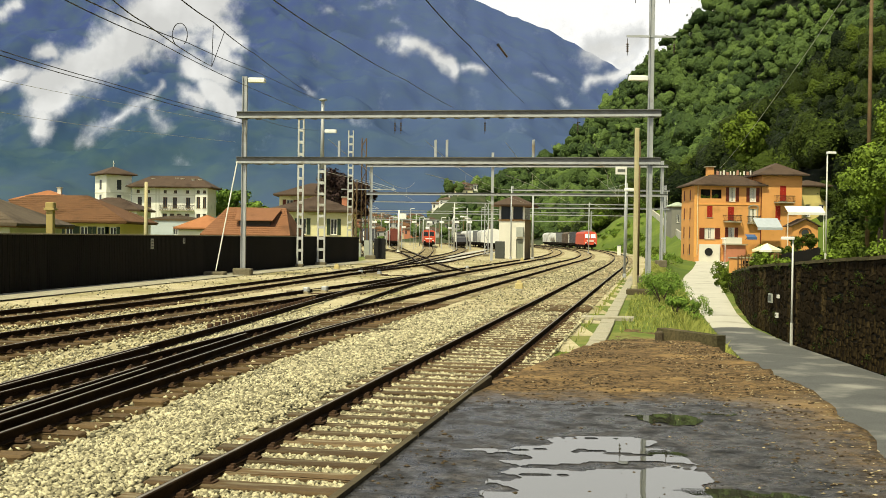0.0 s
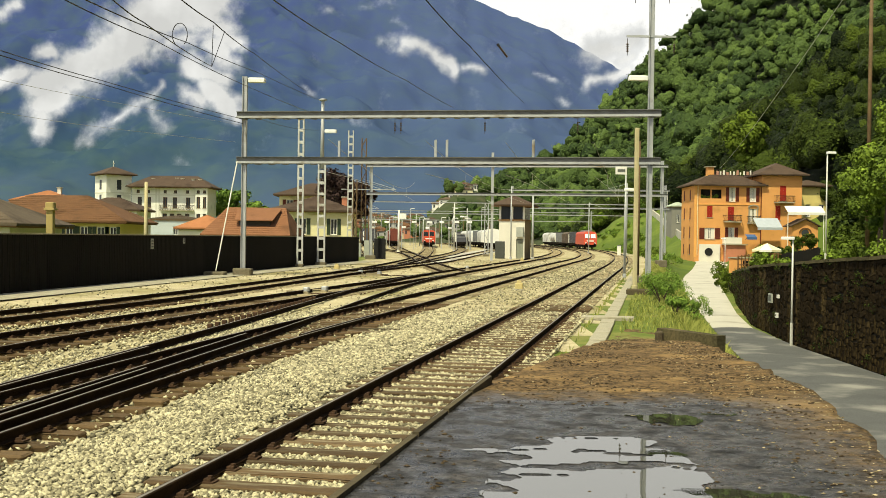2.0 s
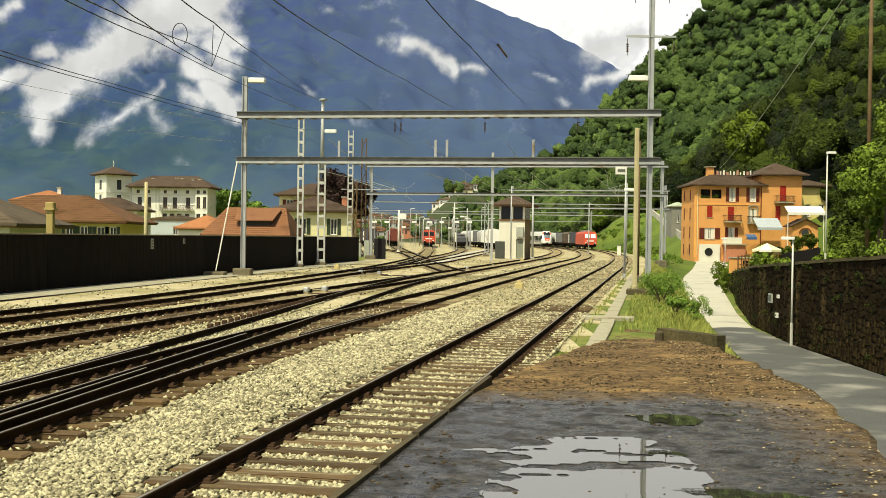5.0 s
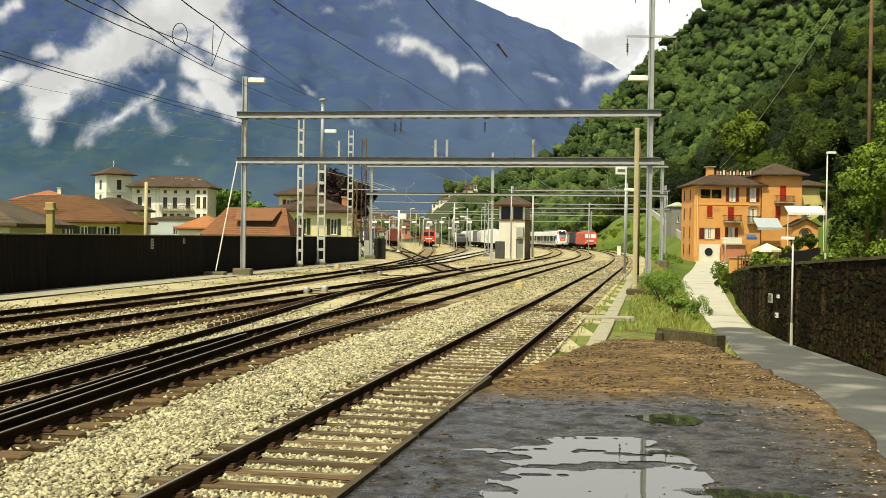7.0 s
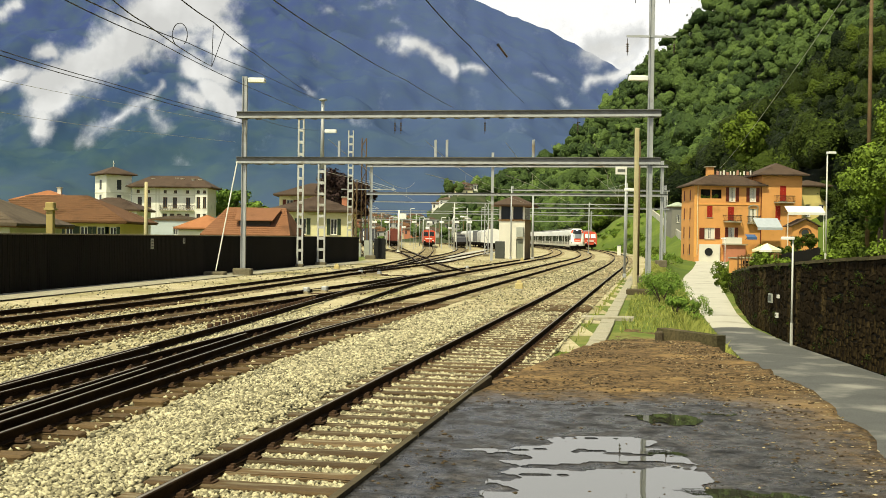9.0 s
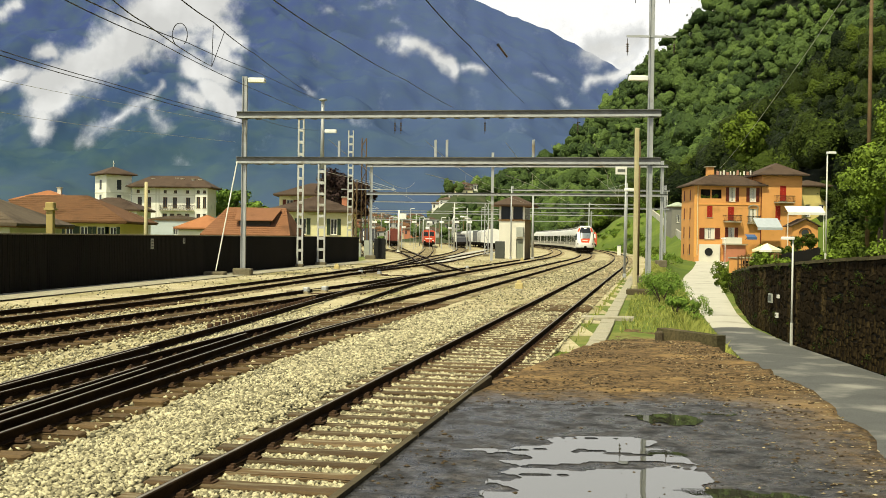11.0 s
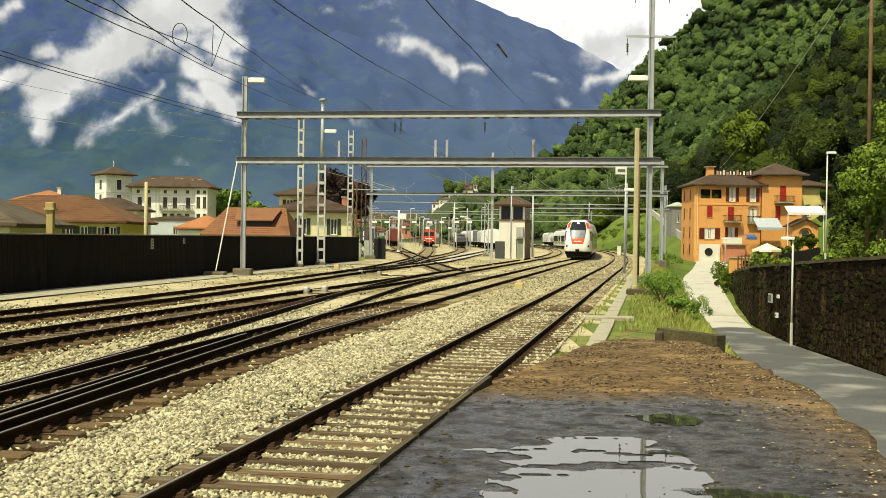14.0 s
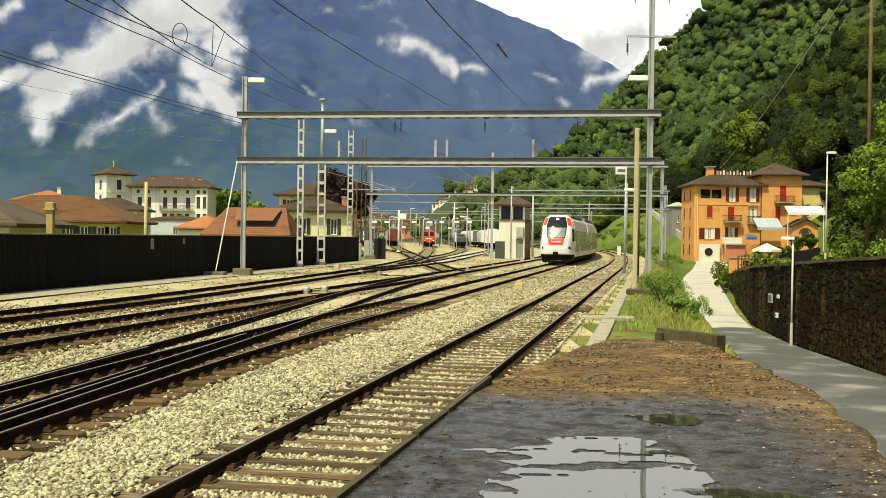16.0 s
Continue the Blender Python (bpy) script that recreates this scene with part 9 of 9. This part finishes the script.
def point_machine(x, y, turn, label):
    ob = thing("point_machine", pose(x, y, -0.25, 0, 0, turn), label, "point machine", "point machines")
    part("case", G().cbox(-0.45, -0.16, 0.02, 0.45, 0.16, 0.2, 0.04), M["cream_steel"], ob)
    part("lid", G().cbox(-0.42, -0.18, 0.2, 0.2, 0.18, 0.24, 0.015), M["cream_steel"], ob)
    part("motor", G().cbox(0.22, -0.14, 0.2, 0.45, 0.14, 0.36, 0.04), M["galv"], ob)
    part("rod", G().tube([(0.5, 0.0, 0.12), (2.0, 0.0, 0.1)], 0.03, 6), M["fastening"], ob)
    return ob


M["cream_steel"] = material("cream_steel", (0.36, 0.31, 0.19), (0.25, 0.21, 0.13), 2, 0.7)
point_machine(-5.6, 40.5, -10, "cream point machine with rods beside a turnout")
point_machine(-5.0, 41.5, -10, "cream point machine with rods beside a turnout")
point_machine(-4.0, 60.5, -10, "cream point machine with rods beside a turnout")
point_machine(-5.2, 62, -10, "cream point machine with rods beside a turnout")
point_machine(1.4, 74, -10, "cream point machine with rods beside a turnout")

bw = thing("timber_boards", pose(-1.75, 24.6, -0.2, 0, 0, -12), "flat weathered boards lying on the gravel", "boards")
for k in range(3):
    part("board", G().cbox(-0.75, k * 0.2, 0.0, 0.62, k * 0.2 + 0.18, 0.055, 0.01), M["sleeper"], bw)
part("edge_beam", G().cbox(-0.7, 0.62, 0.0, 0.6, 0.75, 0.09, 0.01), M["edge_stone"], bw)

# cabinet cluster beside the lattice masts
for x, y, w, h in ((-9.5, 112, 0.7, 1.6), (-8.5, 112.4, 0.9, 1.9), (-10.6, 112.6, 0.5, 1.3)):
    cb = thing("line_cabinet", pose(x, y, -0.25), "pale steel line-side cabinet at the mast foot", "cabinet", "line-side cabinets")
    part("case", G().cbox(0, 0, 0.1, w, 0.5, h, 0.04), M["plate_grey"], cb)
    part("foot", G().box(0.05, 0.05, -0.1, w - 0.05, 0.45, 0.1), M["concrete"], cb)
post = thing("marker_post", pose(25.3, 150, -0.3), "short white marker post beside the curve", "post")
part("post", G().cbox(-0.25, -0.2, 0, 0.25, 0.2, 1.55, 0.04), M["white_paint"], post)
part("cap", G().cbox(-0.28, -0.23, 1.55, 0.28, 0.23, 1.65, 0.03), M["cabinet_grey"], post)

# far houses on the valley slope, five of them on the spur
for k in range(95):
    r = random.Random(300 + k)
    y = 470 + 400 * r.random() ** 0.9
    x = y * (-0.10 + 0.115 * r.random())
    w, h = 5 + 4 * r.random(), 2.8 + 2.6 * r.random()
    z = float(height(np.array(x), np.array(y)))
    if k < 5:
        x, y, z, w, h = (2.5 + 3.1 * k, 535, 0, 2.4 + k % 2, 2.6 + 0.8 * (k % 3))
        z = float(height(np.array(x), np.array(y))) - 0.5
    o = thing("house", pose(x, y, z), "distant pale village house with a tiled roof", "house", "distant village houses")
    part("wall", G().box(0, 0, -2, w, 7, h), M[["cream_wall", "grey_wall", "pale_yellow_wall", "dark_grey_wall", "porch_red"][k % 5 if k > 4 else 2 * (k % 2)]], o)
    g = G()
    hip_roof(g, 0, 0, w, 7, h + 0.1, 0.6 if k < 5 else 1.5, 0.4)
    part("roof", g, M[["roof_brown", "roof_slate", "roof_rust"][k % 3]], o)
    for c in range(2):
        part("window", G().box(0.8 + c * w / 2.2, -0.04, h - 2.2, 1.6 + c * w / 2.2, 0.05, h - 0.8), M["house_glass"], o)

# yard lamps and a sign among the far sidings
for k, (x, y, h) in enumerate([(-13.2, 200, 5.0), (-10.8, 200, 5.0), (-5.6, 200, 5.1), (-2.7, 204, 5.1), (-0.3, 205, 5.2), (2.6, 202, 5.2), (5.2, 206, 5.3), (-16.5, 236, 4.4), (-9.0, 240, 4.4), (-3.6, 238, 4.3), (1.5, 242, 4.4), (-12.0, 262, 7.0), (4.6, 258, 7.4)]):
    yl = thing("yard_lamp", pose(x, y, -0.3), "slim yard lamp with a flat white head among the sidings", "lamp", "yard lamps")
    part("post", G().tube([(0, 0, 0), (0, 0, h)], 0.05, 6), M["galv"], yl)
    part("lamp_head", G().cbox(-0.45, -0.3, h - 0.02, 0.45, 0.3, h + 0.36, 0.06), M["lamp_white"], yl, "flat white lamp head")
sg = thing("yard_sign", pose(-7.0, 176, -0.3), "white rectangular sign on a steel post in the yard", "sign")
part("post", G().tube([(0, 0, 0), (0, 0, 6.6)], 0.06, 6), M["galv"], sg)
part("board", G().cbox(-0.7, -0.1, 5.4, 0.75, -0.05, 6.3, 0.01), M["lamp_white"], sg)
cb = thing("relay_cabinet", pose(-6.95, 105, -0.25), "dark steel relay cabinet at the end of the fence", "cabinet")
part("body", G().cbox(0, 0, 0.1, 1.15, 0.7, 2.15, 0.04), M["black"], cb)
part("door", G().box(0.06, -0.025, 0.2, 0.55, -0.003, 2.0), M["black"], cb)
part("door", G().box(0.6, -0.025, 0.2, 1.09, -0.003, 2.0), M["black"], cb)

for (x0, y0), (x1, y1), w in (((-0.7, 92), (8.5, 170), 0.55), ((0.2, 117), (9.4, 208), 0.7)):
    slabs = G()
    n = int((y1 - y0) / 3)
    for k in range(n):
        if k % 7 == 6:
            continue
        a, b = k / n, (k + 0.94) / n
        p, q = (x0 + (x1 - x0) * a, y0 + (y1 - y0) * a), (x0 + (x1 - x0) * b, y0 + (y1 - y0) * b)
        slabs.add([(p[0] - w, p[1], -0.3), (p[0] + w, p[1], -0.3), (q[0] + w, q[1], -0.3), (q[0] - w, q[1], -0.3), (p[0] - w, p[1], -0.11), (p[0] + w, p[1], -0.11), (q[0] + w, q[1], -0.11), (q[0] - w, q[1], -0.11)],
                  [(4, 5, 6, 7), (0, 1, 5, 4), (1, 2, 6, 5), (2, 3, 7, 6), (3, 0, 4, 7)])
    tagged(part("paved_strip", slabs, M["pale_road"], fix=False), "pale concrete slabs laid between the yard tracks", "pavement", kind="structure")


def train_distance(t):
    """Metres still to go to the last place: the train slows as it comes in."""
    u = 16.0 - t
    k = min(max((u - 11.3) / 1.4, 0.0), 1.0)
    return (8.68 * u + 1.695 * u ** 2 - 0.081 * u ** 3 if u <= 9.5 else 166.0 + 18.96 * (u - 9.5)) + 16.0 * k * k * (3 - 2 * k)


def motions():
    at2, pt2 = arc(LINE_2)
    last = at2(87.0)
    back = 0.0
    for car, length in zip(train_cars, CAR_LENGTHS):
        rows = []
        for k in range(33):
            t = k * 0.5
            rows.append((t, on_track(pt2, last + train_distance(t) + back, length, 3.0)))
        walk(car, rows)
        back += length


motions()
